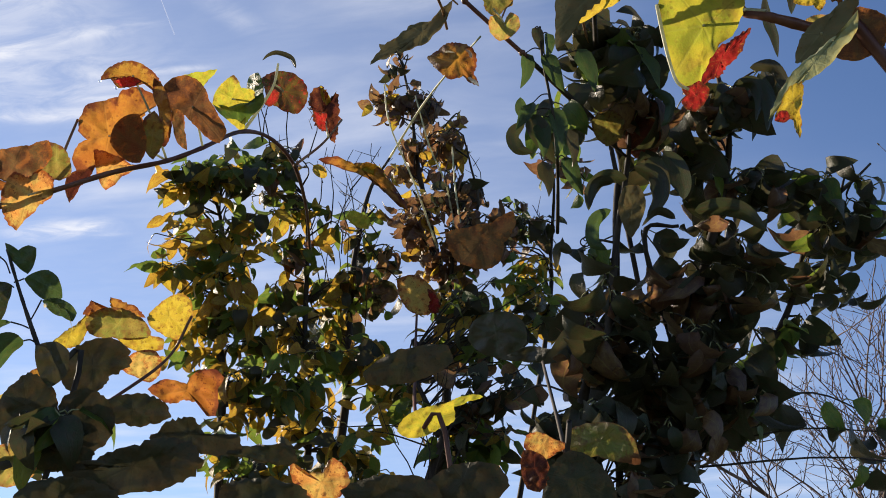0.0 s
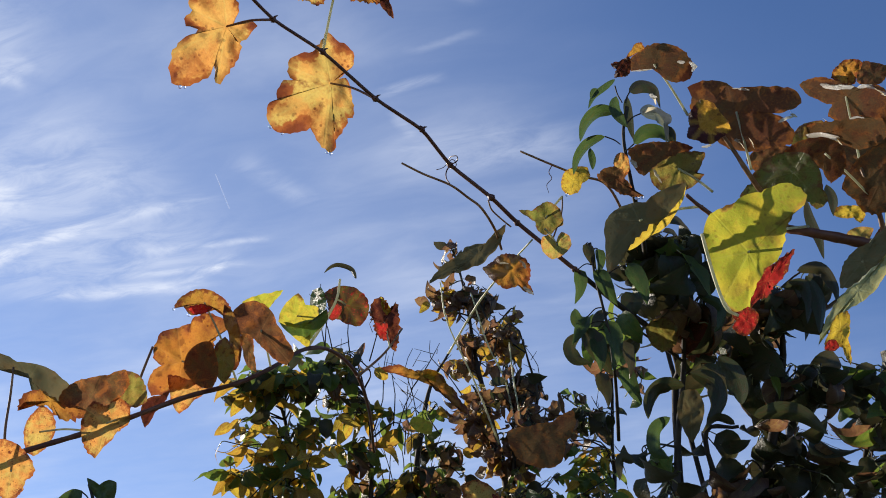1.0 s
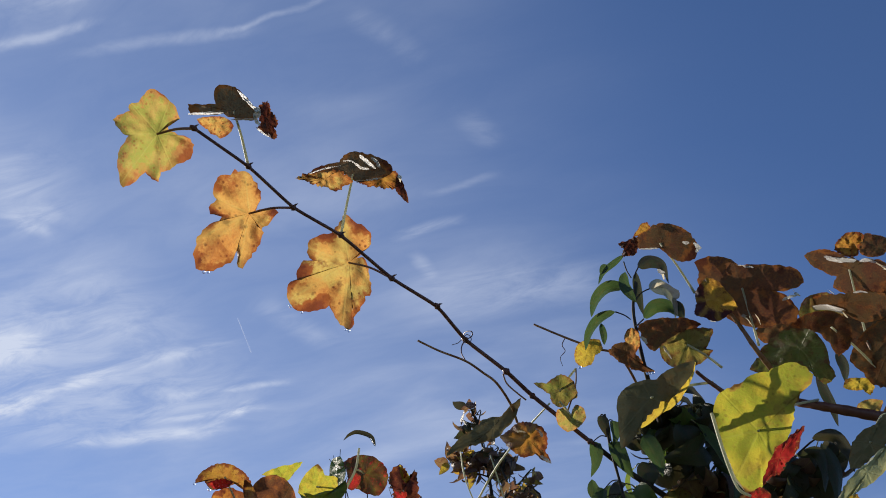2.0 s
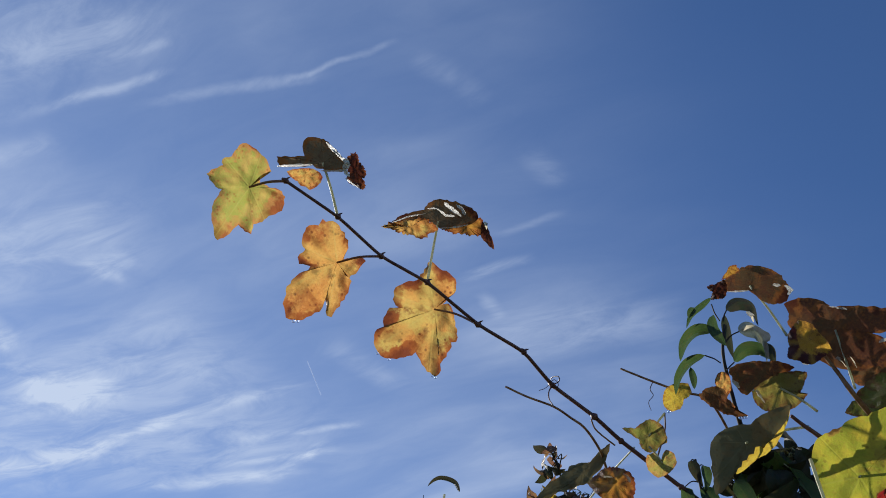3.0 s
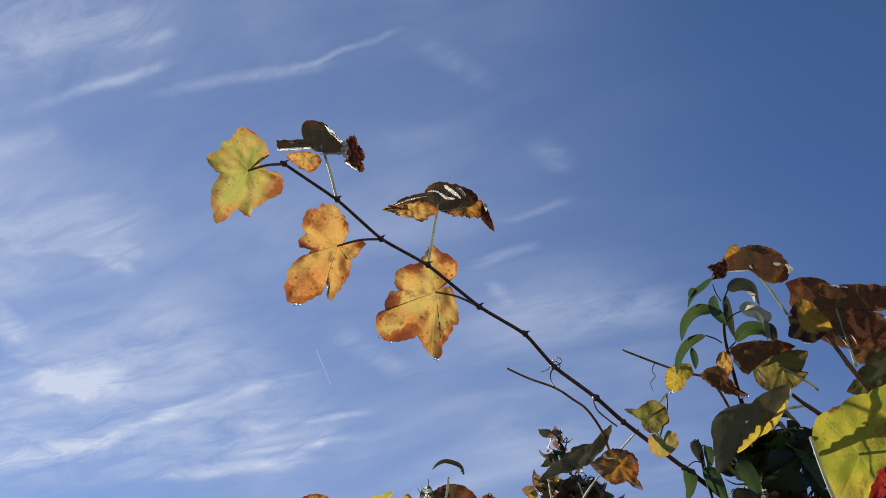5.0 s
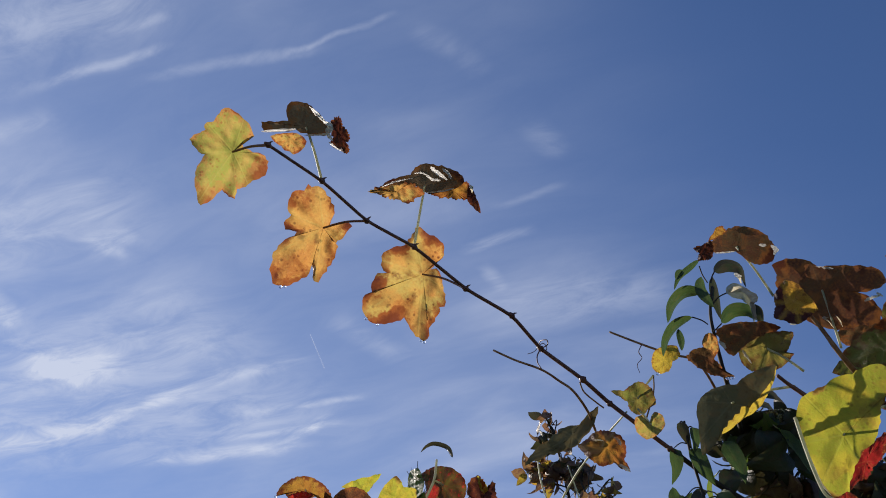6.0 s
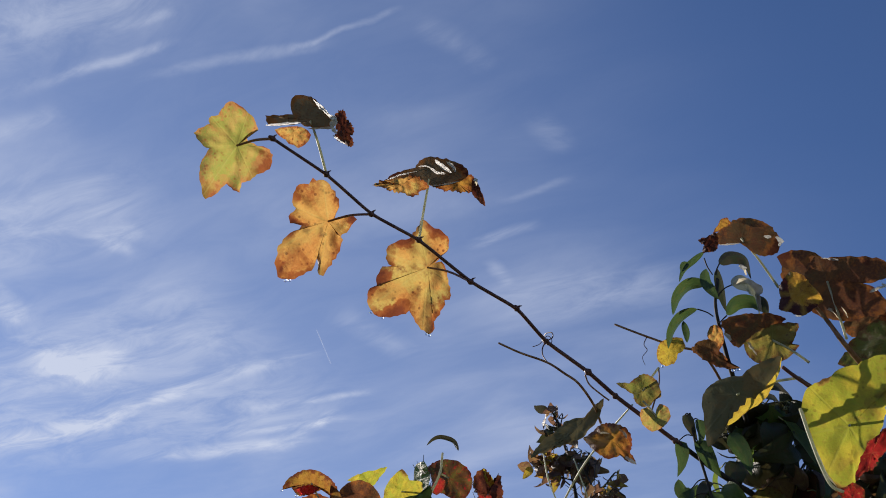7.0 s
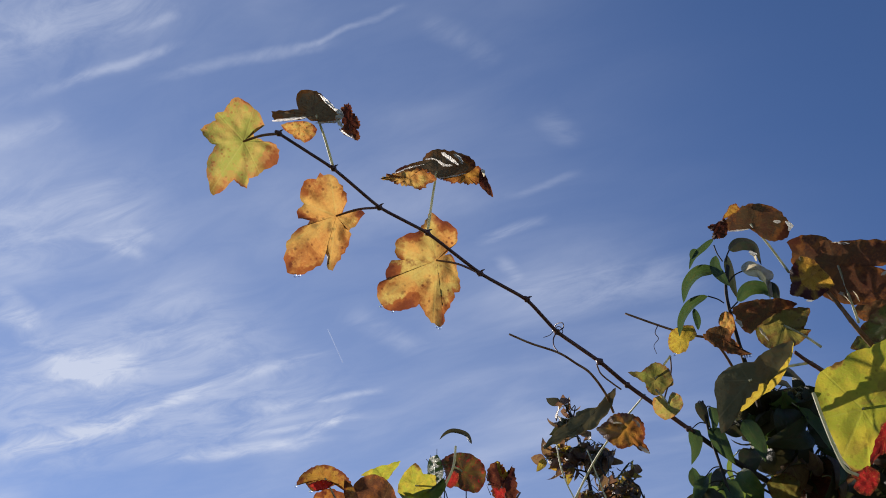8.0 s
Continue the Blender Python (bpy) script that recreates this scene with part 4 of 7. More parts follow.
rod("cane", [(0.217, 0.78, 2.258), (0.235, 0.79, 2.228), (0.249, 0.8, 2.204), (0.29, 0.86, 2.183)], 0.0016, 0.003, SHOOT, vine_b, knots=.2)
rod("cane", [(0.366, 0.84, 2.237), (0.376, 0.85, 2.203), (0.384, 0.87, 2.169)], 0.0018, 0.003, SHOOT, vine_b, knots=.2)
rolled_leaf = lobed_leaf(vine_b, "shade_brown", (0.166, 0.770, 2.325), (0.002, -0.024, 0.029), (0.037, -0.002, -0.004), [(-98, 0.73), (-77, 0.7), (-49, 0.54), (-8, 0.53), (30, 0.6), (62, 0.76), (86, 0.92), (98, 1.0), (114, 0.98), (127, 0.79), (140, 0.54), (150, 0.3), (-166, 0.13), (-113, 0.41)], "olive-brown leaf rolled at both ends", turn=20, tilt=(1.65, -.2), cup=(-.25, 0, 0), dry=[(110, 25, .9), (-90, 15, .7)], stalk=(0.194, 0.78, 2.267))
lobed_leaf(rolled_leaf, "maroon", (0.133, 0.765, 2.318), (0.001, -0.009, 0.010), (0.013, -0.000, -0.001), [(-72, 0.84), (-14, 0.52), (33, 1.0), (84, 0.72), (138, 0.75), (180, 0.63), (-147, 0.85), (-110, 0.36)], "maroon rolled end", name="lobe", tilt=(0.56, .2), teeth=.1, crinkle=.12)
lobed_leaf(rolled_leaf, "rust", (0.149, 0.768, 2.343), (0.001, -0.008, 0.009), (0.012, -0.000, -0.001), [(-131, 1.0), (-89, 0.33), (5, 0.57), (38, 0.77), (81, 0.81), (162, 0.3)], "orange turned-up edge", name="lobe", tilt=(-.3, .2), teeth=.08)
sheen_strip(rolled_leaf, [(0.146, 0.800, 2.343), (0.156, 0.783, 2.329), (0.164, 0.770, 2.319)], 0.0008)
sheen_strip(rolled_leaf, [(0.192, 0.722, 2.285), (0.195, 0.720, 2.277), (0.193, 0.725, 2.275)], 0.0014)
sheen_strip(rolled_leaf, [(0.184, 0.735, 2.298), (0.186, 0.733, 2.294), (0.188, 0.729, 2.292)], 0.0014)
brown_leaf = lobed_leaf(vine_b, "shade_brown", (0.245, 0.800, 2.284), (0.003, -0.035, 0.046), (0.057, -0.006, -0.008), [(-61, 1.0), (-52, 0.9), (-36, 0.72), (-19, 0.54), (-6, 0.39), (19, 0.44), (52, 0.63), (67, 0.87), (74, 0.94), (84, 0.96), (90, 0.77), (95, 0.55), (102, 0.77), (113, 0.95), (124, 0.98), (136, 0.81), (158, 0.71), (-176, 0.64), (-154, 0.6), (-117, 0.54), (-83, 0.82), (-69, 0.84)], "large dark brown leaf folded over", turn=-70, tilt=(1.65, -.2), folds=[(-80, .25)], crinkle=.08, dry=[(-62, 16, .9), (95, 12, .6)], stalk=(0.25, 0.8, 2.214))
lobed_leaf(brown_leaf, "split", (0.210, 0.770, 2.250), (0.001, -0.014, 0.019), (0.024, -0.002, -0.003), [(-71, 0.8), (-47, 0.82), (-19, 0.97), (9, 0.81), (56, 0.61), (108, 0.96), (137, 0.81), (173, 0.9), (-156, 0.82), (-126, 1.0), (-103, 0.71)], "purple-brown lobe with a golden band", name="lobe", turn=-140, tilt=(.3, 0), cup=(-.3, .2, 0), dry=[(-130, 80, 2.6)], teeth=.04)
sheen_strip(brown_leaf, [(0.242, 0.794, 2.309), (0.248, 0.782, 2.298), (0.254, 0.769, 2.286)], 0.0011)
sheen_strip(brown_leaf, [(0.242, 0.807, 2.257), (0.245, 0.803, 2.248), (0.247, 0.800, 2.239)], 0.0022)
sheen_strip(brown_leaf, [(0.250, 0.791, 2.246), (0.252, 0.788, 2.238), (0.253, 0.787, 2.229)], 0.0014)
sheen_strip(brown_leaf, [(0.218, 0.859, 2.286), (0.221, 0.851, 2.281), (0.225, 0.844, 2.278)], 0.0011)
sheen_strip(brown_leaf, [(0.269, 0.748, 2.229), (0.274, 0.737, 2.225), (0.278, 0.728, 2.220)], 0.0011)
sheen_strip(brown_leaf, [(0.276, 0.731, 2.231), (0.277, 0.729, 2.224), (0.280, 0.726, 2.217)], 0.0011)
shade_leaf = lobed_leaf(vine_b, "shade_brown", (0.169, 0.820, 2.248), (0.002, -0.019, 0.027), (0.033, -0.002, -0.004), [(-77, 1.0), (-51, 0.66), (11, 0.46), (59, 0.79), (74, 0.97), (82, 0.6), (129, 0.22), (-147, 0.47), (-140, 0.75), (-119, 0.82), (-96, 0.89)], "dark brown leaf with an orange edge", turn=-90, tilt=(0.62, -.3), folds=[(-80, .2)], dry=[(70, 20, .9)])
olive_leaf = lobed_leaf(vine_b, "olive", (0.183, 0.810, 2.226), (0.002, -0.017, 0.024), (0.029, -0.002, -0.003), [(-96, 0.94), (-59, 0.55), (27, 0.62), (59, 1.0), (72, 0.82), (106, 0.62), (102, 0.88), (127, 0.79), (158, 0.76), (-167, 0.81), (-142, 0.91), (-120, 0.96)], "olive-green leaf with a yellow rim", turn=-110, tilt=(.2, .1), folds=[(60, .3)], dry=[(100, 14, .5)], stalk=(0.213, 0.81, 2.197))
small_brown_leaf = lobed_leaf(vine_b, "shade_brown", (0.125, 0.840, 2.238), (0.002, -0.019, 0.028), (0.033, -0.001, -0.003), [(-82, 0.57), (-52, 0.48), (-8, 0.38), (38, 0.33), (96, 0.31), (125, 0.66), (120, 1.0), (152, 0.55), (-154, 0.31), (-97, 0.45)], "small brown leaf with a dewy edge", turn=-60, tilt=(0.5, 0), teeth=.05)
drops(small_brown_leaf, 3)
lobed_leaf(vine_b, "gold", (0.133, 0.845, 2.259), (0.001, -0.008, 0.012), (0.014, -0.000, -0.001), [(-79, 0.62), (-30, 0.8), (0, 0.86), (42, 0.66), (120, 0.65), (168, 1.0), (-147, 0.59)], "small orange leaf", crinkle=.1)
sheen_strip(olive_leaf, [(0.138, 0.811, 2.239), (0.141, 0.811, 2.237), (0.144, 0.814, 2.232)], 0.0017)
sheen_strip(olive_leaf, [(0.160, 0.811, 2.227), (0.163, 0.814, 2.221), (0.167, 0.818, 2.215)], 0.0011)
# one yellow leaf: its shaded half painted grey-olive, its lit flank yellow
folded_leaf = lobed_leaf(vine_b, "grey", (0.140, 0.800, 2.161), (0.004, -0.030, 0.049), (0.057, -0.002, -0.006), [(-94, 0.57), (-75, 0.48), (-46, 0.36), (17, 0.32), (36, 0.62), (49, 0.94), (58, 0.78), (69, 0.54), (93, 0.32), (170, 0.27), (-159, 0.54), (-155, 0.85), (-150, 1.0), (-138, 0.79), (-119, 0.63)], "folded leaf, painted grey-olive for its shaded side", turn=-140, tilt=(0.65, 0), cup=(-.15, 0, 0), teeth=.015, crinkle=.025, stalk=(0.202, 0.81, 2.181))
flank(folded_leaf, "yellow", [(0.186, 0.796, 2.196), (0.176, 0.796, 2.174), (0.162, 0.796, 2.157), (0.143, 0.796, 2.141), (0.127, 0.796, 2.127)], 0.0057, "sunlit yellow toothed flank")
broad_leaf = lobed_leaf(vine_b, "broadlime", (0.224, 0.750, 2.092), (0.005, -0.035, 0.059), (0.068, -0.008, -0.010), [(-59, 0.63), (-45, 0.67), (-31, 0.64), (-16, 0.65), (-7, 0.71), (10, 0.76), (19, 0.89), (29, 1.0), (43, 0.99), (47, 0.89), (47, 0.7), (53, 0.55), (75, 0.43), (106, 0.36), (135, 0.29), (164, 0.4), (175, 0.57), (179, 0.74), (-173, 0.8), (-164, 0.75), (-150, 0.63), (-129, 0.52), (-96, 0.48), (-75, 0.57)], "large yellow-green leaf with a scarlet rim", turn=-155, folds=[(22, .18)], cup=(.05, .05, 0), crinkle=.03, teeth=.015, dry=[(-30, 10, .25), (45, 6, .5)], stalk=(0.307, 0.85, 2.179))
lobed_leaf(broad_leaf, "scarlet", (0.248, 0.800, 2.092), (0.003, -0.018, 0.032), (0.036, -0.005, -0.006), [(38, 1.0), (32, 0.76), (21, 0.45), (-24, 0.3), (-102, 0.32), (-137, 0.67), (-145, 0.89), (-153, 0.66), (-161, 0.49), (176, 0.39), (140, 0.21), (74, 0.39), (59, 0.56), (45, 0.72)], "scarlet toothed rim", name="lobe", tilt=(-.1, 0), teeth=.05, turn=140)
lobed_leaf(broad_leaf, "scarlet", (0.214, 0.753, 2.027), (0.001, -0.006, 0.011), (0.013, -0.001, -0.002), [(-68, 0.98), (-29, 0.74), (6, 0.97), (56, 0.91), (100, 0.69), (174, 0.99), (-154, 1.0), (-120, 0.96), (-92, 0.61)], "", name="lobe", tilt=(.1, .2), teeth=.03, dry=[(0, 60, .5)])
rod("leaf_stalk", [(0.186, 0.745, 2.109), (0.189, 0.745, 2.082), (0.193, 0.745, 2.055), (0.198, 0.745, 2.035), (0.207, 0.745, 2.028)], 0.0017, 0.0013, STALK, broad_leaf, "pale bent stalk")
sheen_strip(broad_leaf, [(0.188, 0.748, 2.097), (0.194, 0.759, 2.074), (0.200, 0.768, 2.058), (0.207, 0.772, 2.047)], 0.0008)
crumpled_leaf = lobed_leaf(vine_b, "rust", (0.387, 0.880, 2.393), (0.001, -0.012, 0.015), (0.019, -0.003, -0.004), [(-112, 0.81), (-78, 0.71), (-45, 0.6), (-14, 0.72), (38, 0.98), (57, 1.0), (85, 0.6), (139, 0.77), (-175, 0.67)], "orange crumpled leaf", crinkle=.16, teeth=.06, tilt=(-.3, .2), turn=-40)
# the crumpled leaf's dark half, its shade given by a browner kind
lobed_leaf(crumpled_leaf, "shade_brown", (0.417, 0.882, 2.391), (0.001, -0.014, 0.017), (0.021, -0.004, -0.005), [(-111, 0.88), (-63, 0.84), (-39, 0.85), (-20, 0.63), (46, 0.63), (67, 0.97), (87, 1.0), (94, 0.58), (141, 0.55), (-159, 0.6), (-124, 0.83)], "shaded brown lobe", name="lobe", tilt=(0.68, 0), crinkle=.1)
grey_leaf = lobed_leaf(vine_b, "shade_brown", (0.374, 0.860, 2.344), (0.002, -0.032, 0.040), (0.050, -0.009, -0.010), [(-73, 1.0), (-63, 0.88), (-46, 0.62), (-21, 0.31), (50, 0.29), (69, 0.62), (91, 0.77), (119, 0.88), (129, 0.71), (153, 0.49), (-164, 0.5), (-140, 0.52), (-120, 0.3), (-98, 0.51), (-89, 0.67), (-80, 0.86)], "grey-brown leaf with pale glint strips", turn=-70, tilt=(1.65, -.2), folds=[(-75, .2)], teeth=.03, dry=[(-50, 12, .7)], stalk=(0.366, 0.84, 2.237))
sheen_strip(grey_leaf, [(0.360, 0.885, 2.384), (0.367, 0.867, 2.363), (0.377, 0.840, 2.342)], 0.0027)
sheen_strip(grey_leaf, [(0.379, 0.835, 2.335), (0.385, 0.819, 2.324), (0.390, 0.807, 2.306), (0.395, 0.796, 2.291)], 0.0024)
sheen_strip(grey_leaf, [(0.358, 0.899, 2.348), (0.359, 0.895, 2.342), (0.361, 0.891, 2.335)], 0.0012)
rim_leaf = lobed_leaf(vine_b, "shade_brown", (0.357, 0.850, 2.294), (0.003, -0.029, 0.039), (0.047, -0.008, -0.009), [(-99, 1.0), (-83, 0.84), (-71, 0.48), (0, 0.18), (52, 0.43), (75, 0.78), (97, 0.87), (117, 0.76), (140, 0.53), (159, 0.32), (-150, 0.18), (-106, 0.47), (-103, 0.82)], "dark olive leaf with a pale glint strip on its rim", turn=80, tilt=(1.65, .3), dry=[(-80, 14, .5)])
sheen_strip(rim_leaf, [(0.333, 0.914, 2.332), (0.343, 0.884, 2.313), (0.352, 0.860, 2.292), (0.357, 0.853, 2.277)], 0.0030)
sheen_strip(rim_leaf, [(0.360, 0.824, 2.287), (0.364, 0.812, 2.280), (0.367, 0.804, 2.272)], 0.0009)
lobed_leaf(vine_b, "shade_brown", (0.334, 0.840, 2.258), (0.002, -0.023, 0.033), (0.039, -0.007, -0.007), [(-88, 1.0), (-62, 0.7), (10, 0.39), (60, 0.42), (113, 0.55), (141, 0.67), (168, 0.77), (-170, 0.39), (-122, 0.32), (-95, 0.62)], "dark brown drooping leaf", turn=130, tilt=(0.68, 0), stalk=(0.376, 0.85, 2.203))
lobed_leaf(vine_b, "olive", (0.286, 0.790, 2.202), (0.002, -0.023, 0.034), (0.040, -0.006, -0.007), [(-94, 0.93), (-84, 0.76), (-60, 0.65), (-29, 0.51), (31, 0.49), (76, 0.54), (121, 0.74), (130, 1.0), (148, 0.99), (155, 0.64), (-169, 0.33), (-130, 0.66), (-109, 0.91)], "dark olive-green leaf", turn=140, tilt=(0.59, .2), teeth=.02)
lobed_leaf(vine_b, "shade_brown", (0.379, 0.830, 2.217), (0.003, -0.025, 0.037), (0.043, -0.009, -0.009), [(-104, 0.84), (-69, 0.69), (-35, 0.68), (-4, 0.75), (27, 0.91), (60, 1.0), (97, 0.93), (137, 0.93), (159, 0.66), (-176, 0.78), (-153, 0.78), (-130, 0.69)], "broad brown leaf in shade", turn=150, tilt=(0.68, 0), teeth=.03)
lobed_leaf(vine_b, "shade_brown", (0.408, 0.860, 2.285), (0.002, -0.025, 0.034), (0.040, -0.009, -0.009), [(-62, 0.59), (-16, 0.72), (15, 1.0), (55, 0.94), (99, 0.9), (137, 0.75), (-180, 0.49), (-125, 0.48)], "dark brown leaf", tilt=(0.62, .1), stalk=(0.384, 0.87, 2.169))
lobed_leaf(vine_b, "yellow", (0.357, 0.870, 2.207), (0.001, -0.009, 0.014), (0.016, -0.003, -0.003), [(-105, 1.0), (-72, 0.87), (0, 0.35), (71, 0.8), (106, 0.86), (141, 0.89), (155, 0.39), (-128, 0.64)], "small amber leaf", crinkle=.1, dry=[(-80, 30, .6)])
lobed_leaf(vine_b, "lime", (0.360, 0.875, 2.180), (0.001, -0.009, 0.014), (0.016, -0.003, -0.003), [(-115, 0.84), (-61, 0.66), (6, 0.61), (58, 1.0), (89, 0.69), (149, 0.85), (174, 0.61), (-129, 0.33)], "small yellow leaf", folds=[(30, .3)])
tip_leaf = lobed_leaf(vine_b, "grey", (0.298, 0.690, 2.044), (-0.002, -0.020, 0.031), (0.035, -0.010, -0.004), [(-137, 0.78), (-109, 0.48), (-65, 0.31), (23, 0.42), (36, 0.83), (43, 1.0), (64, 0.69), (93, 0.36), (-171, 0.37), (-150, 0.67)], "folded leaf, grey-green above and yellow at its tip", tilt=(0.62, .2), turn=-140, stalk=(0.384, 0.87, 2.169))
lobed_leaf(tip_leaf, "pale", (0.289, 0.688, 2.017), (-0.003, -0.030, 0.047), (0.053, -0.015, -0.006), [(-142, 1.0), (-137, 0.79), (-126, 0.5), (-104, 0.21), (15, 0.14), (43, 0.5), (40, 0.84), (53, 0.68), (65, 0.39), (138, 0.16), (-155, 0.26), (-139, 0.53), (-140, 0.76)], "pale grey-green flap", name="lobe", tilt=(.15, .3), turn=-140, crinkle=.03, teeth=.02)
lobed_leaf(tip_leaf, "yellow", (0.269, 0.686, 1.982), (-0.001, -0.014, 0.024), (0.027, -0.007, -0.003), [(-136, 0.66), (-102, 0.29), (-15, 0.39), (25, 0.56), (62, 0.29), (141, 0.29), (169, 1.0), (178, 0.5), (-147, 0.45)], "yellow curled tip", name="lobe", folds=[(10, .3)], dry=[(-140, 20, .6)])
lobed_leaf(tip_leaf, "scarlet", (0.259, 0.684, 1.968), (-0.000, -0.003, 0.006), (0.006, -0.002, -0.001), [(-120, 0.86), (-16, 0.67), (45, 0.87), (99, 1.0), (150, 0.75)], "scarlet spot", name="lobe", teeth=.02)
# fill-in leaves behind; the brown ones have shade in their colour
lobed_leaf(vine_b, "shade_brown", (0.390, 0.900, 2.300), (0.002, -0.024, 0.033), (0.039, -0.008, -0.008), [(-76, 0.94), (-39, 0.68), (24, 0.69), (67, 0.94), (103, 1.0), (150, 0.83), (-161, 0.67), (-122, 0.8)], "brown leaf darkened for shade behind the others", tilt=(.5, 0), turn=150)
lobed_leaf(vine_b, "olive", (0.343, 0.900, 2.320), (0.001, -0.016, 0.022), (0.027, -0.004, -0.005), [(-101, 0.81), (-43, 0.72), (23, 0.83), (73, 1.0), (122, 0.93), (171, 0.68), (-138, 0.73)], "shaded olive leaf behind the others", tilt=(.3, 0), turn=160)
lobed_leaf(vine_b, "shade_brown", (0.293, 0.880, 2.285), (0.002, -0.016, 0.022), (0.027, -0.004, -0.004), [(-96, 0.99), (-64, 0.7), (24, 0.52), (77, 1.0), (105, 0.97), (156, 0.52), (-130, 0.82)], "brown leaf darkened for shade behind the others", tilt=(.4, 0), turn=-90)
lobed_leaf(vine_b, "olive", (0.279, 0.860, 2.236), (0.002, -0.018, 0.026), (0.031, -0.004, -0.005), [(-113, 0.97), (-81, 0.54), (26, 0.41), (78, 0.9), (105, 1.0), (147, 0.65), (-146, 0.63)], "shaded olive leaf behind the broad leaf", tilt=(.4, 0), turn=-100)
lobed_leaf(vine_b, "shade_brown", (0.399, 0.880, 2.174), (0.002, -0.015, 0.025), (0.028, -0.006, -0.006), [(-104, 0.93), (-54, 0.79), (0, 0.87), (53, 1.0), (112, 0.96), (168, 0.88), (-146, 0.96)], "brown leaf darkened for shade", tilt=(.4, 0), turn=170)

# ---- upright sprig with arching green leaves ----
sprig = thing("pear_sprig", (0.33, 1.3, 0.0), "dark upright sprig with arching glossy green leaves", "sprig")
rod("stem", [(0.144, 0.85, 2.337), (0.138, 0.85, 2.3), (0.141, 0.86, 2.263), (0.146, 0.87, 2.227), (0.159, 0.95, 2.241), (0.178, 1.1, 2.29), (0.201, 1.25, 2.323), (0.3, 1.36, 1.7), (0.33, 1.32, 0.9), (0.33, 1.3, 0.0)], 0.0014, 0.004, TWIG, sprig, knots=.2)

arched_leaf(sprig, "deep", [(0.132, 0.850, 2.330), (0.115, 0.850, 2.330), (0.101, 0.850, 2.316), (0.093, 0.850, 2.294)], 0.0079, turn=1.0)
arched_leaf(sprig, "deep", [(0.119, 0.850, 2.299), (0.102, 0.850, 2.289), (0.090, 0.850, 2.272), (0.084, 0.850, 2.252)], 0.0066, turn=1.2)
arched_leaf(sprig, "deep", [(0.103, 0.855, 2.289), (0.105, 0.855, 2.274), (0.104, 0.855, 2.261)], 0.0039)
arched_leaf(sprig, "deep", [(0.134, 0.845, 2.348), (0.133, 0.845, 2.329), (0.142, 0.845, 2.306)], 0.0066, turn=.4)
arched_leaf(sprig, "dark", [(0.146, 0.850, 2.351), (0.147, 0.850, 2.324), (0.148, 0.850, 2.293)], 0.0057, turn=.9)
arched_leaf(sprig, "dark", [(0.149, 0.855, 2.361), (0.163, 0.855, 2.370), (0.178, 0.855, 2.362), (0.180, 0.855, 2.336)], 0.0064, turn=2.0)
arched_leaf(sprig, "sheen", [(0.158, 0.850, 2.327), (0.173, 0.850, 2.330), (0.183, 0.850, 2.313), (0.181, 0.850, 2.279)], 0.0072, turn=4.5)
arched_leaf(sprig, "dark", [(0.186, 0.855, 2.313), (0.189, 0.855, 2.300), (0.188, 0.855, 2.280)], 0.0046)
arched_leaf(sprig, "deep", [(0.149, 0.860, 2.296), (0.163, 0.860, 2.310), (0.178, 0.860, 2.309), (0.186, 0.860, 2.296)], 0.0076, turn=.2)
arched_leaf(sprig, "deep", [(0.135, 0.850, 2.375), (0.124, 0.850, 2.365), (0.111, 0.850, 2.353), (0.104, 0.850, 2.337)], 0.0036)
arched_leaf(sprig, "deep", [(0.115, 0.848, 2.362), (0.111, 0.848, 2.356), (0.107, 0.848, 2.349)], 0.0042)
rod("stalk", [(0.132, 0.850, 2.330), (0.139, 0.850, 2.328), (0.141, 0.850, 2.323)], 0.0008, 0.0007, TWIG, sprig, sides=5)
rod("stalk", [(0.119, 0.850, 2.299), (0.128, 0.850, 2.294), (0.134, 0.850, 2.288)], 0.0008, 0.0007, TWIG, sprig, sides=5)
rod("stalk", [(0.149, 0.850, 2.357), (0.145, 0.850, 2.349), (0.143, 0.850, 2.342)], 0.0008, 0.0007, TWIG, sprig, sides=5)
rod("stalk", [(0.158, 0.850, 2.327), (0.150, 0.850, 2.323), (0.141, 0.850, 2.314)], 0.0008, 0.0007, TWIG, sprig, sides=5)
rod("stalk", [(0.148, 0.850, 2.288), (0.143, 0.850, 2.283), (0.139, 0.850, 2.279)], 0.0008, 0.0007, TWIG, sprig, sides=5)
rod("stalk", [(0.134, 0.850, 2.366), (0.136, 0.850, 2.354), (0.140, 0.850, 2.343)], 0.0008, 0.0007, TWIG, sprig, sides=5)
# sheen of the sprig's leaves, put in as pale strips
sheen_strip(sprig, [(0.160, 0.846, 2.326), (0.173, 0.846, 2.327), (0.182, 0.846, 2.311), (0.183, 0.846, 2.287)], 0.0045, "pale tone for leaf sheen")
sheen_strip(sprig, [(0.170, 0.850, 2.353), (0.174, 0.850, 2.347), (0.175, 0.850, 2.338)], 0.0024)
HANGING = {k: [blade_mesh("leaf", [ovate_blade(shapes, 0.2, 0.5, b, 0.3, 0.04, t)], LEAF[k]) for b, t in ((0.5, 0.3), (0.9, -0.4), (0.3, 0.6))] for k in ("deep", "dark")}


def hang(at, along, size, kind, v, twig):
    """A narrow drooping leaf on a short twig of the vine's support."""
    small_leaf(sprig, kind, at, along, size, (.5 - .4 * v, -1, .25), v).data = HANGING[kind][v]
    rod("stalk", [twig, (Vector(twig) + Vector(at)) * .5 + Vector((0, 0, .004)), at], 0.0008, 0.0006, TWIG, sprig, sides=5)


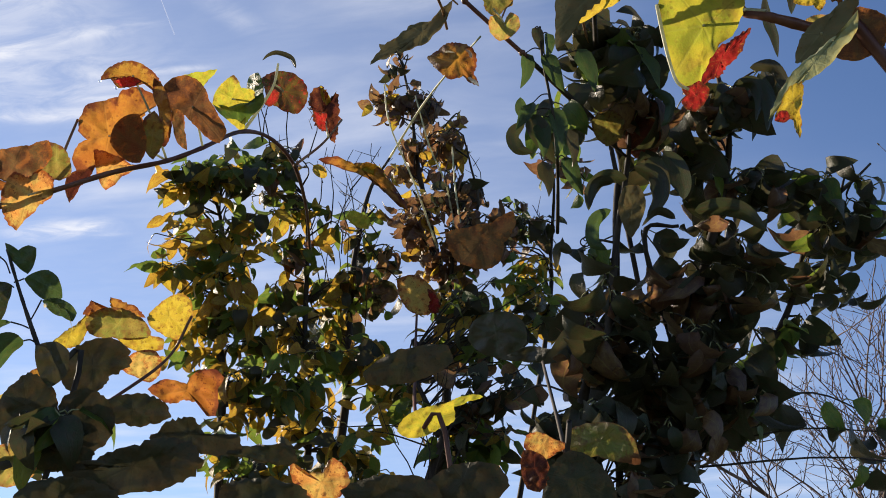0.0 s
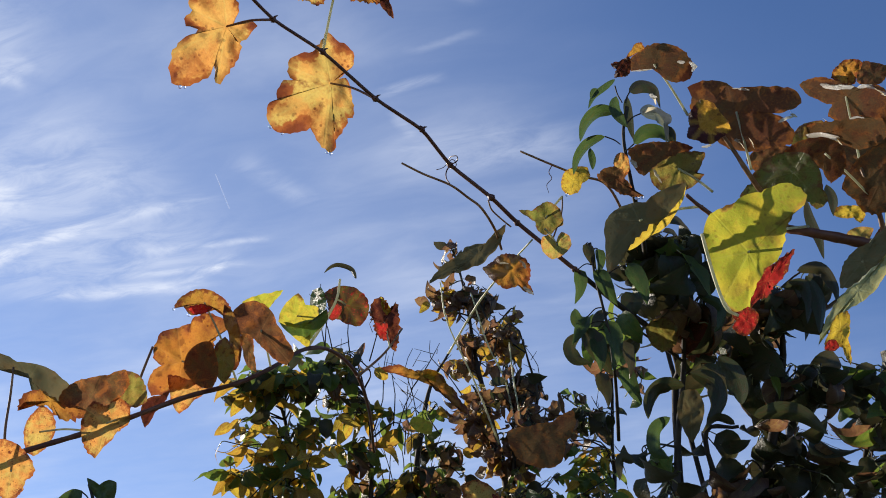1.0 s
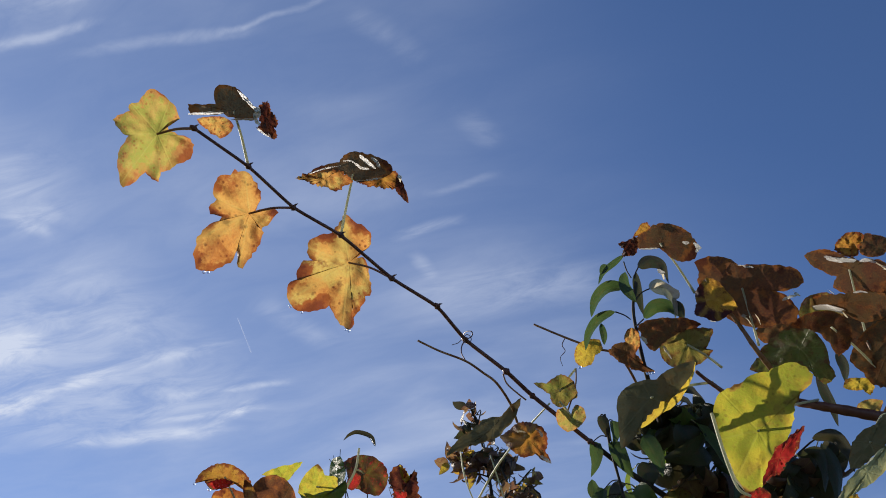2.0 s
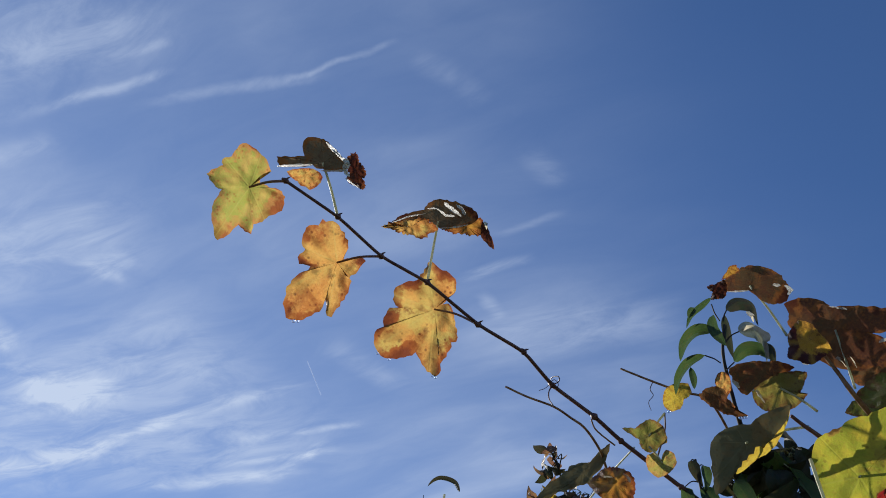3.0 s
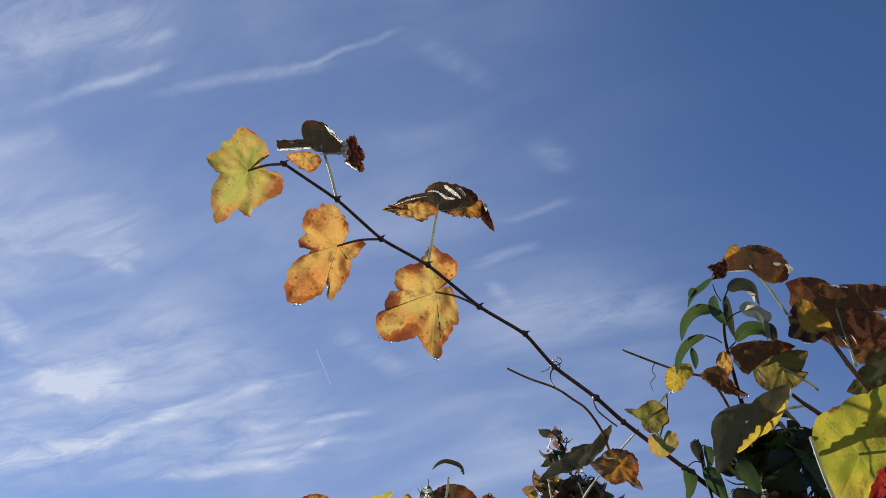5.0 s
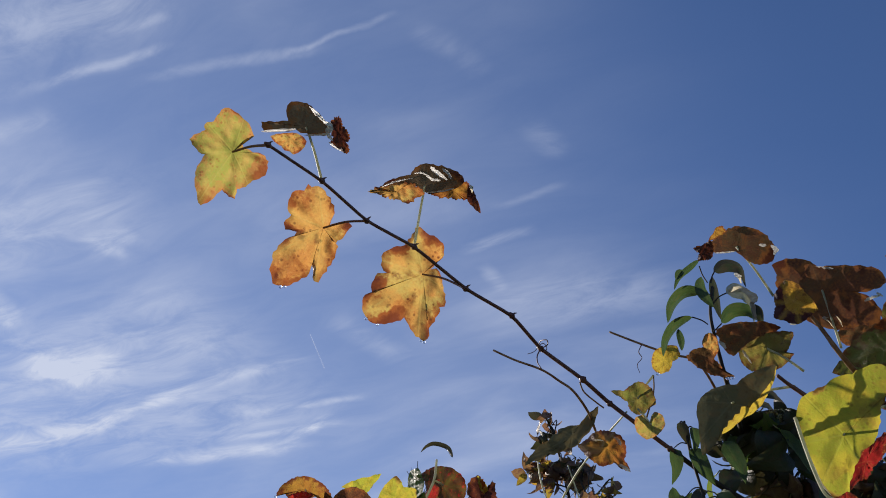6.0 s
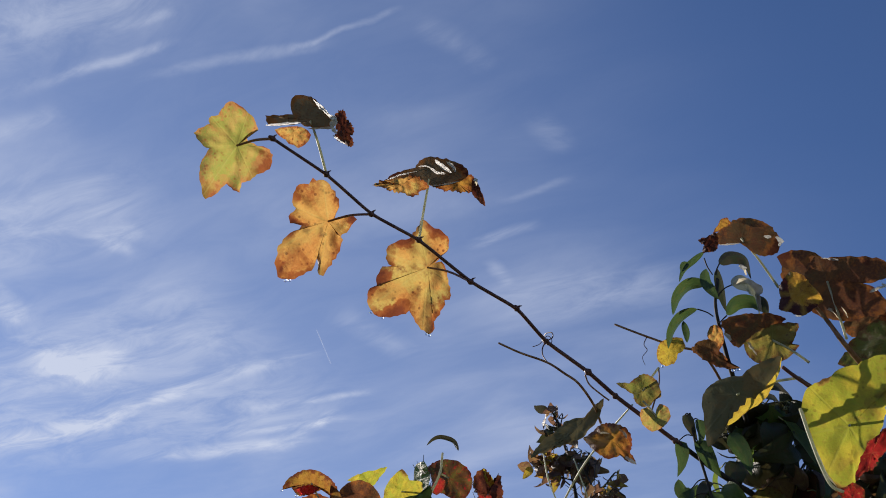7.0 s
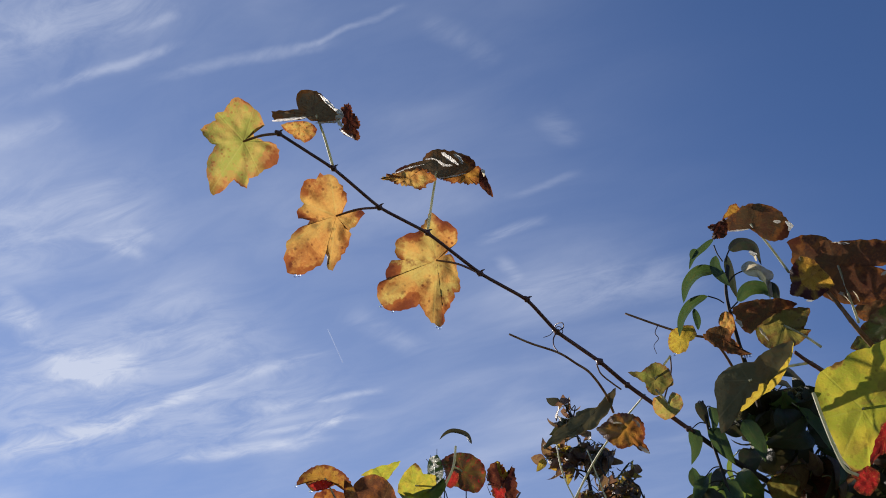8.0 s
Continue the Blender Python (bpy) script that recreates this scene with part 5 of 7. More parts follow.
rod("stem", [(0.104, 0.98, 2.25), (0.106, 0.98, 2.213), (0.113, 0.99, 2.176), (0.119, 1, 2.14), (0.126, 1.06, 2.114), (0.129, 1.12, 2.071)], 0.0012, 0.002, TWIG, sprig, knots=.2)
hang((0.089, 0.98, 2.217), (.002, -.01, -.04), .046, "deep", 0, (0.106, 0.98, 2.221))
hang((0.108, 0.98, 2.216), (.016, -.01, -.04), .05, "deep", 1, (0.106, 0.98, 2.213))
hang((0.144, 0.98, 2.221), (.018, -.01, -.05), .056, "deep", 2, (0.111, 0.985, 2.202))
hang((0.099, 0.98, 2.249), (.006, -.01, -.03), .034, "dark", 1, (0.104, 0.98, 2.243))
hang((0.112, 0.98, 2.242), (.004, -.01, -.035), .036, "deep", 0, (0.105, 0.98, 2.235))
hang((0.097, 1, 2.168), (-.014, -.01, -.03), .042, "deep", 2, (0.114, 0.99, 2.173))
hang((0.117, 1, 2.163), (.012, -.01, -.05), .062, "deep", 0, (0.116, 0.99, 2.165))
hang((0.092, 1, 2.154), (.02, -.01, -.045), .062, "dark", 1, (0.117, 1, 2.16))
hang((0.104, 1, 2.148), (.004, -.01, -.04), .05, "deep", 2, (0.119, 1, 2.147))
hang((0.131, 1.01, 2.144), (.012, -.01, -.04), .05, "dark", 0, (0.12, 1, 2.136))
hang((0.108, 1.04, 2.119), (.008, -.01, -.04), .045, "dark", 2, (0.125, 1.05, 2.123))
hang((0.133, 1.05, 2.13), (.014, -.01, -.04), .05, "deep", 1, (0.125, 1.05, 2.126))

# ---- vine along the lower edge of the sky ----
vine_c = thing("grapevine", (-0.9, 1.3, 0.0), "grapevine cane with drooping orange and brown leaves", "grapevine", "grapevines in the hedge")
LOW = [(-0.599, 1.05, 2.029), (-0.562, 1.05, 2.04), (-0.516, 1.055, 2.057), (-0.468, 1.06, 2.074), (-0.418, 1.06, 2.092), (-0.365, 1.07, 2.118), (-0.31, 1.08, 2.138), (-0.277, 1.1, 2.166), (-0.249, 1.15, 2.215), (-0.224, 1.2, 2.236), (-0.2, 1.25, 2.227), (-0.197, 1.35, 2.219), (-0.21, 1.5, 2.215)]
rod("cane", [(-0.9, 1.3, 0.0), (-0.85, 1.15, 1.0), (-0.75, 1.05, 1.7), LOW[0]], 0.009, 0.0034, CANE, vine_c, knots=.2)
rod("cane", LOW, 0.0034, 0.0022, CANE, vine_c, "long red-brown cane", knots=.2)
rod("side_shoot", [(-0.43, 1.06, 2.089), (-0.423, 1.06, 2.124), (-0.417, 1.06, 2.153), (-0.411, 1.06, 2.179)], 0.0018, 0.0015, SHOOT, vine_c)
rod("side_shoot", [(-0.557, 1.05, 2.04), (-0.564, 1.05, 2.075), (-0.567, 1.05, 2.117), (-0.571, 1.05, 2.153)], 0.0018, 0.0013, SHOOT, vine_c)
rod("side_shoot", [(-0.198, 1.25, 2.222), (-0.166, 1.27, 2.266), (-0.144, 1.28, 2.308)], 0.0018, 0.0014, SHOOT, vine_c)
rod("side_shoot", [(-0.257, 1.2, 2.243), (-0.237, 1.2, 2.28), (-0.223, 1.2, 2.313), (-0.22, 1.2, 2.344)], 0.0022, 0.0016, STALK, vine_c, "pale upright shoot")
lobed_leaf(vine_c, "gold", (-0.447, 1.050, 2.079), (-0.001, -0.016, 0.037), (0.037, 0.013, 0.006), [(-29, 0.72), (4, 0.44), (21, 0.8), (50, 0.82), (86, 0.66), (139, 0.39), (-170, 0.71), (-162, 1.0), (-140, 0.89), (-106, 0.72), (-67, 0.66)], "golden toothed leaf hanging from the cane", turn=195, teeth=.05, stalk=LOW[4])
over_leaf = lobed_leaf(vine_c, "shade_brown", (-0.466, 1.045, 2.113), (-0.000, -0.019, 0.040), (0.041, 0.015, 0.007), [(-90, 0.84), (-63, 0.62), (-24, 0.44), (36, 0.59), (53, 1.0), (75, 0.91), (95, 0.69), (119, 0.51), (154, 0.48), (-171, 0.44), (-132, 0.5), (-109, 0.86)], "purple-brown leaf lying over the cane", turn=-90, tilt=(0.68, 0), crinkle=.08)
lobed_leaf(over_leaf, "olive", (-0.421, 1.046, 2.118), (-0.000, -0.010, 0.022), (0.023, 0.007, 0.004), [(-23, 1.0), (23, 0.72), (87, 0.6), (134, 0.87), (171, 0.87), (-157, 0.74), (-121, 0.69), (-52, 0.36)], "olive-gold end", name="lobe", tilt=(.4, 0), dry=[(0, 40, .6)])
lobed_leaf(vine_c, "rust", (-0.520, 1.055, 2.111), (-0.001, -0.019, 0.042), (0.042, 0.017, 0.008), [(-106, 0.81), (-78, 0.68), (-52, 0.47), (-20, 0.2), (106, 0.25), (109, 0.71), (110, 1.0), (125, 0.82), (145, 0.65), (160, 0.39), (-152, 0.14), (-99, 0.4), (-90, 0.6)], "rust leaf with a frilled rim", turn=90, teeth=.06, crinkle=.1)
lobed_leaf(vine_c, "grey", (-0.555, 1.060, 2.143), (-0.001, -0.043, 0.088), (0.089, 0.037, 0.019), [(-60, 1.0), (-52, 0.71), (-45, 0.44), (-32, 0.24), (56, 0.23), (94, 0.38), (108, 0.5), (136, 0.51), (137, 0.33), (167, 0.14), (-13, 0.06), (-69, 0.34), (-69, 0.6)], "grey-green leaf seen edge-on", turn=-80, tilt=(0.68, 0), teeth=.015)
lobed_leaf(vine_c, "gold", (-0.528, 1.060, 2.075), (-0.001, -0.012, 0.028), (0.028, 0.011, 0.006), [(6, 1.0), (40, 0.78), (93, 0.56), (151, 0.61), (-167, 0.9), (-148, 0.82), (-108, 0.58), (-45, 0.62), (-15, 0.76)], "small golden oval leaf", turn=190, folds=[(10, .2)], stalk=LOW[3])
lobed_leaf(vine_c, "gold", (-0.541, 1.040, 2.021), (-0.002, -0.014, 0.035), (0.034, 0.014, 0.007), [(-18, 1.0), (0, 0.87), (35, 0.67), (87, 0.65), (106, 0.62), (124, 0.49), (161, 0.72), (-170, 0.84), (-141, 0.73), (-79, 0.66)], "pale orange leaf", turn=190, cup=(.2, .1, 0), stalk=LOW[1])
pitted_leaf = lobed_leaf(vine_c, "pitted", (-0.377, 1.070, 2.164), (0.001, -0.031, 0.062), (0.066, 0.019, 0.009), [(-82, 0.48), (-37, 0.6), (-4, 0.57), (13, 0.65), (16, 0.79), (30, 0.93), (46, 1.0), (56, 0.91), (54, 0.7), (72, 0.51), (104, 0.51), (152, 0.46), (-167, 0.5), (-139, 0.76), (-124, 0.68), (-106, 0.48), (-102, 0.34)], "large rust leaf pitted with brown", turn=-60, teeth=.03, crinkle=.09, dry=[(-170, 50, .5), (50, 20, .5)], stalk=LOW[6])
lobed_leaf(pitted_leaf, "maroon", (-0.403, 1.068, 2.102), (-0.000, -0.011, 0.026), (0.027, 0.008, 0.004), [(-21, 0.5), (31, 0.66), (43, 1.0), (60, 0.57), (137, 0.16), (-160, 0.77), (-115, 0.49), (-59, 0.47)], "maroon torn tip", name="lobe", tilt=(.6, 0))
lobed_leaf(vine_c, "shade_brown", (-0.340, 1.030, 2.137), (0.000, -0.013, 0.027), (0.028, 0.008, 0.003), [(-96, 0.66), (-38, 0.72), (0, 0.89), (23, 1.0), (49, 0.74), (113, 0.71), (153, 0.93), (180, 0.78), (-136, 0.61)], "shaded olive-brown leaf", tilt=(0.62, .1), teeth=.015)
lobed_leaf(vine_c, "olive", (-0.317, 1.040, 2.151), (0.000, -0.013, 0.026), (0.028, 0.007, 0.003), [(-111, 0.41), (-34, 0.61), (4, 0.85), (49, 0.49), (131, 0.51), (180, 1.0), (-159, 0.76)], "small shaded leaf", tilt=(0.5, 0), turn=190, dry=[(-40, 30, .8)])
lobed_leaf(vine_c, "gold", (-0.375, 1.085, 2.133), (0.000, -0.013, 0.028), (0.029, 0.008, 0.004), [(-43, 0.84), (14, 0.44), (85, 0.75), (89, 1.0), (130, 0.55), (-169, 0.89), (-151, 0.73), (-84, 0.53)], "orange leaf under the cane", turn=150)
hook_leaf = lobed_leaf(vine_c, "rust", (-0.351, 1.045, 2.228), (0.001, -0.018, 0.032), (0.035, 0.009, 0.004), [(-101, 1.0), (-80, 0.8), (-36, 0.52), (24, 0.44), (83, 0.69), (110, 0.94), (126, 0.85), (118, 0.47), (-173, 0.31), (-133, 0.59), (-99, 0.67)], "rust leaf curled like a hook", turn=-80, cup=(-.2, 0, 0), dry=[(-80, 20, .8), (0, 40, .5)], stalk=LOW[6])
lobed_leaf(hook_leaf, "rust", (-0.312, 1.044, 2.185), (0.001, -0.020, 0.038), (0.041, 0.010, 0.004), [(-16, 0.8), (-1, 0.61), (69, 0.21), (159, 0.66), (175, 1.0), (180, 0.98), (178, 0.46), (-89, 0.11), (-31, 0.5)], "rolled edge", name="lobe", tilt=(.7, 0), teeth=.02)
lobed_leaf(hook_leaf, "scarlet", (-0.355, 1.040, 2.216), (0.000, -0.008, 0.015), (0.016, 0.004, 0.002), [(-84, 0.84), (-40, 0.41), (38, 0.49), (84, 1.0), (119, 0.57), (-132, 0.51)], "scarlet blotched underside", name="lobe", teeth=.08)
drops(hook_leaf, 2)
lobed_leaf(vine_c, "shade_brown", (-0.280, 1.050, 2.191), (0.001, -0.023, 0.045), (0.049, 0.011, 0.005), [(-56, 0.79), (-38, 0.78), (-13, 0.71), (18, 0.55), (71, 0.38), (110, 0.59), (126, 0.91), (144, 1.0), (153, 0.81), (162, 0.55), (-175, 0.33), (-141, 0.25), (-112, 0.44), (-83, 0.57)], "dark grey-brown folded leaf", turn=140, tilt=(0.68, 0), teeth=.015, stalk=LOW[7])
lobed_leaf(vine_c, "shade_brown", (-0.296, 1.060, 2.171), (0.000, -0.013, 0.025), (0.027, 0.006, 0.003), [(-21, 0.76), (18, 0.59), (118, 0.26), (161, 1.0), (-176, 0.66), (-89, 0.23)], "narrow shaded leaf", turn=180, tilt=(0.62, 0))
lobed_leaf(vine_c, "broadlime", (-0.303, 1.120, 2.269), (0.001, -0.015, 0.027), (0.030, 0.007, 0.003), [(-93, 0.79), (-53, 0.34), (50, 0.53), (63, 1.0), (86, 0.55), (161, 0.42), (-108, 0.29)], "narrow lime-green leaf", turn=80)
bright_leaf = lobed_leaf(vine_c, "broadlime", (-0.270, 1.180, 2.279), (0.001, -0.014, 0.026), (0.029, 0.006, 0.002), [(-107, 0.85), (-59, 0.72), (-17, 0.84), (4, 1.0), (37, 0.62), (67, 1.0), (103, 0.94), (135, 0.71), (-166, 0.51)], "bright yellow-green leaf", turn=-60, folds=[(90, .3)], dry=[(10, 12, .8)], stalk=(-0.237, 1.2, 2.28))
lobed_leaf(bright_leaf, "green", (-0.261, 1.178, 2.261), (0.001, -0.018, 0.034), (0.038, 0.007, 0.003), [(-76, 0.82), (-68, 0.31), (61, 0.54), (53, 1.0), (73, 0.87), (115, 0.46), (159, 0.53), (-139, 0.43)], "shaded green fold", name="lobe", tilt=(.6, .3), teeth=.015)
lobed_leaf(bright_leaf, "broadlime", (-0.258, 1.179, 2.243), (0.000, -0.007, 0.014), (0.015, 0.003, 0.001), [(-70, 1.0), (61, 0.38), (45, 0.8), (151, 0.76), (-123, 0.34)], "", name="lobe", teeth=.03)
dewy_leaf = lobed_leaf(vine_c, "green", (-0.259, 1.250, 2.333), (0.001, -0.012, 0.022), (0.025, 0.005, 0.002), [(-90, 0.4), (-19, 0.85), (9, 1.0), (56, 0.55), (156, 0.68), (-169, 0.94), (-137, 0.67)], "small glossy dewy leaf", tilt=(1.6, .2), teeth=.02, crinkle=.1)
sheen_strip(dewy_leaf, [(-0.263, 1.238, 2.348), (-0.257, 1.237, 2.340), (-0.250, 1.232, 2.332)], 0.0024)
sheen_strip(dewy_leaf, [(-0.262, 1.243, 2.341), (-0.254, 1.237, 2.335), (-0.246, 1.228, 2.333)], 0.0016)
crimson_leaf = lobed_leaf(vine_c, "crimson", (-0.214, 1.220, 2.315), (0.001, -0.016, 0.030), (0.034, 0.005, 0.002), [(-59, 0.99), (-19, 0.82), (31, 0.78), (76, 0.89), (117, 0.97), (148, 1.0), (167, 0.8), (-155, 0.63), (-120, 0.71), (-83, 0.71)], "brown leaf blotched with crimson", turn=100, tilt=(.6, 0), cup=(-.15, 0, 0), dry=[(60, 12, .5)], stalk=(-0.223, 1.2, 2.313))
lobed_leaf(crimson_leaf, "scarlet", (-0.228, 1.215, 2.302), (0.000, -0.006, 0.011), (0.012, 0.002, 0.001), [(-116, 0.97), (-58, 0.58), (22, 1.0), (60, 1.0), (139, 0.75), (-165, 0.96)], "crimson lobe", name="lobe", teeth=.05)
ragged_leaf = lobed_leaf(vine_c, "maroon", (-0.170, 1.280, 2.319), (0.001, -0.021, 0.039), (0.044, 0.006, 0.002), [(-59, 0.52), (-30, 0.71), (-6, 0.82), (15, 0.55), (34, 0.51), (31, 0.76), (69, 0.49), (139, 0.7), (159, 1.0), (162, 0.56), (-171, 0.54), (-135, 0.4), (-90, 0.32)], "ragged crimson-brown leaf", turn=170, tilt=(.4, 0), teeth=.08, crinkle=.12, stalk=(-0.159, 1.27, 2.274))
lobed_leaf(ragged_leaf, "broadlime", (-0.168, 1.270, 2.337), (0.001, -0.008, 0.014), (0.016, 0.002, 0.001), [(-23, 1.0), (-8, 0.69), (110, 0.57), (153, 0.87), (-153, 0.32)], "yellow strip", name="lobe", teeth=.03)
lobed_leaf(ragged_leaf, "scarlet", (-0.169, 1.270, 2.301), (0.001, -0.009, 0.017), (0.019, 0.002, 0.001), [(-43, 0.85), (-17, 0.43), (28, 0.7), (121, 0.24), (150, 1.0), (-155, 0.59)], "scarlet lobe", name="lobe", teeth=.1)
arched_leaf(vine_c, "dark", [(-0.216, 1.300, 2.402), (-0.224, 1.300, 2.418), (-0.243, 1.300, 2.426), (-0.255, 1.300, 2.423), (-0.264, 1.300, 2.414)], 0.0037, turn=.4)
# lower leaves of this vine
rod("cane", [(-0.85, 1.15, 1.0), (-0.436, 1.05, 1.754), (-0.397, 1.03, 1.767), (-0.341, 1.03, 1.828), (-0.279, 1.06, 1.896), (-0.256, 1.06, 1.946)], 0.0024, 0.0013, CANE, vine_c, knots=.2)
lobed_leaf(vine_c, "yellow", (-0.279, 1.060, 1.945), (-0.001, -0.010, 0.026), (0.027, 0.007, 0.003), [(-92, 0.82), (-44, 0.59), (0, 0.74), (25, 0.97), (51, 1.0), (91, 0.84), (136, 0.89), (167, 0.89), (-155, 0.71), (-116, 0.79)], "yellow leaf peppered with brown spots", turn=-120, tilt=(-.1, 0))
arch_leaf = lobed_leaf(vine_c, "olive", (-0.329, 1.050, 1.932), (-0.001, -0.012, 0.032), (0.033, 0.010, 0.004), [(-108, 0.85), (-86, 0.93), (-63, 0.78), (-30, 0.59), (23, 0.51), (69, 0.66), (96, 0.9), (109, 1.0), (131, 0.69), (-161, 0.41), (-126, 0.66)], "olive leaf with a brown rim", turn=-80, tilt=(.2, 0), folds=[(-80, .3)], dry=[(-20, 40, .6)])
lobed_leaf(vine_c, "yellow", (-0.380, 1.060, 1.924), (-0.001, -0.012, 0.032), (0.032, 0.011, 0.005), [(-118, 0.71), (-98, 0.32), (30, 0.33), (37, 0.67), (38, 1.0), (53, 0.88), (87, 0.44), (144, 0.41), (-150, 0.48)], "dull yellow-brown leaf", turn=-110, tilt=(.4, 0), dry=[(30, 30, .6)])
lobed_leaf(arch_leaf, "rust", (-0.335, 1.055, 1.949), (-0.001, -0.011, 0.030), (0.031, 0.009, 0.004), [(-97, 1.0), (-65, 0.81), (-77, 0.43), (-59, 0.14), (-19, 0.48), (44, 0.38), (88, 0.72), (104, 0.96), (123, 0.21), (-103, 0.45)], "spiky orange-brown edge", name="lobe", teeth=.05)
lobed_leaf(vine_c, "gold", (-0.302, 1.060, 1.891), (-0.001, -0.006, 0.020), (0.020, 0.005, 0.003), [(-92, 1.0), (-56, 0.82), (0, 0.78), (45, 1.0), (79, 1.0), (121, 0.98), (154, 0.91), (-151, 0.56)], "golden crumpled leaf", turn=-120, crinkle=.12, dry=[(-90, 40, .6)])
lobed_leaf(vine_c, "yellow", (-0.307, 1.065, 1.917), (-0.001, -0.008, 0.023), (0.023, 0.006, 0.003), [(-78, 1.0), (0, 0.34), (80, 0.98), (107, 0.96), (147, 0.44), (-126, 0.43)], "yellow-brown leaf", turn=90, dry=[(90, 40, .7)])
lobed_leaf(vine_c, "pitted", (-0.255, 1.070, 1.869), (-0.002, -0.011, 0.038), (0.038, 0.009, 0.004), [(-87, 0.99), (-62, 0.64), (0, 0.17), (25, 0.51), (53, 0.89), (71, 1.0), (89, 0.79), (133, 0.99), (143, 0.82), (136, 0.41), (-163, 0.24), (-128, 0.54), (-104, 0.73)], "orange leaf pitted with brown", turn=-100, crinkle=.12, folds=[(-90, .3)], dry=[(60, 30, .6)])
# leaves low in the hedge, their shade painted by a dark kind
lobed_leaf(vine_c, "shade_green", (-0.322, 0.980, 1.865), (-0.001, -0.011, 0.033), (0.033, 0.010, 0.005), [(-98, 0.91), (-66, 0.8), (-18, 0.73), (30, 0.89), (64, 1.0), (92, 0.94), (120, 0.51), (167, 0.65), (-164, 0.81), (-129, 0.93)], "olive-brown vine leaf darkened for shade", tilt=(.55, .1), teeth=.06, crinkle=.1, folds=[(-60, .3)], rimcurl=.3, turn=-60)
lobed_leaf(vine_c, "shade_green", (-0.312, 0.950, 1.805), (-0.002, -0.008, 0.028), (0.028, 0.009, 0.004), [(-82, 0.87), (-36, 0.99), (5, 0.99), (48, 0.91), (98, 0.88), (149, 0.97), (-171, 1.0), (-135, 0.97)], "olive-brown vine leaf darkened for shade", tilt=(.55, .1), teeth=.06, crinkle=.1, folds=[(-60, .3)], rimcurl=.3, turn=-60)
lobed_leaf(vine_c, "shade_green", (-0.276, 0.970, 1.821), (-0.002, -0.010, 0.036), (0.036, 0.010, 0.005), [(-85, 1.0), (-56, 0.57), (28, 0.43), (79, 0.76), (104, 0.93), (140, 0.52), (-140, 0.42), (-110, 0.78)], "olive-brown vine leaf darkened for shade", tilt=(.55, .1), teeth=.06, crinkle=.1, folds=[(-60, .3)], rimcurl=.3, turn=-60)
lobed_leaf(vine_c, "shade_green", (-0.257, 0.930, 1.760), (-0.004, -0.014, 0.059), (0.058, 0.016, 0.008), [(-90, 1.0), (-77, 0.52), (-8, 0.29), (54, 0.63), (75, 0.91), (95, 0.93), (122, 0.6), (-174, 0.37), (-114, 0.72)], "olive-brown vine leaf darkened for shade", tilt=(.55, .1), teeth=.06, crinkle=.1, folds=[(-60, .3)], rimcurl=.3, turn=-60)
lobed_leaf(vine_c, "shade_green", (-0.221, 0.970, 1.799), (-0.002, -0.012, 0.047), (0.047, 0.011, 0.005), [(-94, 0.75), (-55, 0.44), (9, 0.32), (92, 0.28), (92, 0.89), (112, 1.0), (145, 0.46), (-144, 0.26)], "olive-brown vine leaf darkened for shade", tilt=(.55, .1), teeth=.06, crinkle=.1, folds=[(-60, .3)], rimcurl=.3, turn=-60)
lobed_leaf(vine_c, "shade_green", (-0.367, 0.950, 1.818), (-0.002, -0.010, 0.035), (0.034, 0.012, 0.006), [(-91, 0.76), (-34, 0.66), (7, 0.81), (48, 0.76), (95, 0.72), (143, 0.81), (-173, 0.84), (-131, 1.0)], "olive-brown vine leaf darkened for shade", tilt=(.55, .1), teeth=.06, crinkle=.1, folds=[(-60, .3)], rimcurl=.3, turn=-60)
lobed_leaf(vine_c, "shade_green", (-0.152, 0.960, 1.780), (-0.001, -0.008, 0.032), (0.033, 0.006, 0.003), [(-88, 1.0), (-40, 0.28), (77, 0.82), (106, 0.97), (136, 0.39), (-108, 0.35)], "olive-brown vine leaf darkened for shade", tilt=(.55, .1), teeth=.06, crinkle=.1, folds=[(-60, .3)], rimcurl=.3, turn=-60)
lobed_leaf(vine_c, "shade_green", (-0.146, 0.950, 1.742), (-0.002, -0.010, 0.047), (0.047, 0.008, 0.004), [(-78, 0.78), (-29, 0.32), (76, 0.63), (104, 1.0), (157, 0.39), (-110, 0.8)], "olive-brown vine leaf darkened for shade", tilt=(.55, .1), teeth=.06, crinkle=.1, folds=[(-60, .3)], rimcurl=.3, turn=-60)
lobed_leaf(vine_c, "shade_green", (-0.311, 0.920, 1.733), (-0.004, -0.011, 0.050), (0.049, 0.016, 0.008), [(-89, 0.78), (-60, 0.51), (18, 0.28), (84, 0.71), (102, 1.0), (138, 0.52), (-127, 0.54)], "olive-brown vine leaf darkened for shade", tilt=(.55, .1), teeth=.06, crinkle=.1, folds=[(-60, .3)], rimcurl=.3, turn=-60)
lobed_leaf(vine_c, "shade_green", (-0.324, 0.940, 1.774), (-0.002, -0.007, 0.025), (0.025, 0.008, 0.004), [(-87, 0.86), (-42, 0.67), (26, 0.41), (93, 1.0), (128, 0.92), (180, 0.65), (-130, 0.81)], "olive-brown vine leaf darkened for shade", tilt=(.55, .1), teeth=.06, crinkle=.1, folds=[(-60, .3)], rimcurl=.3, turn=-60)
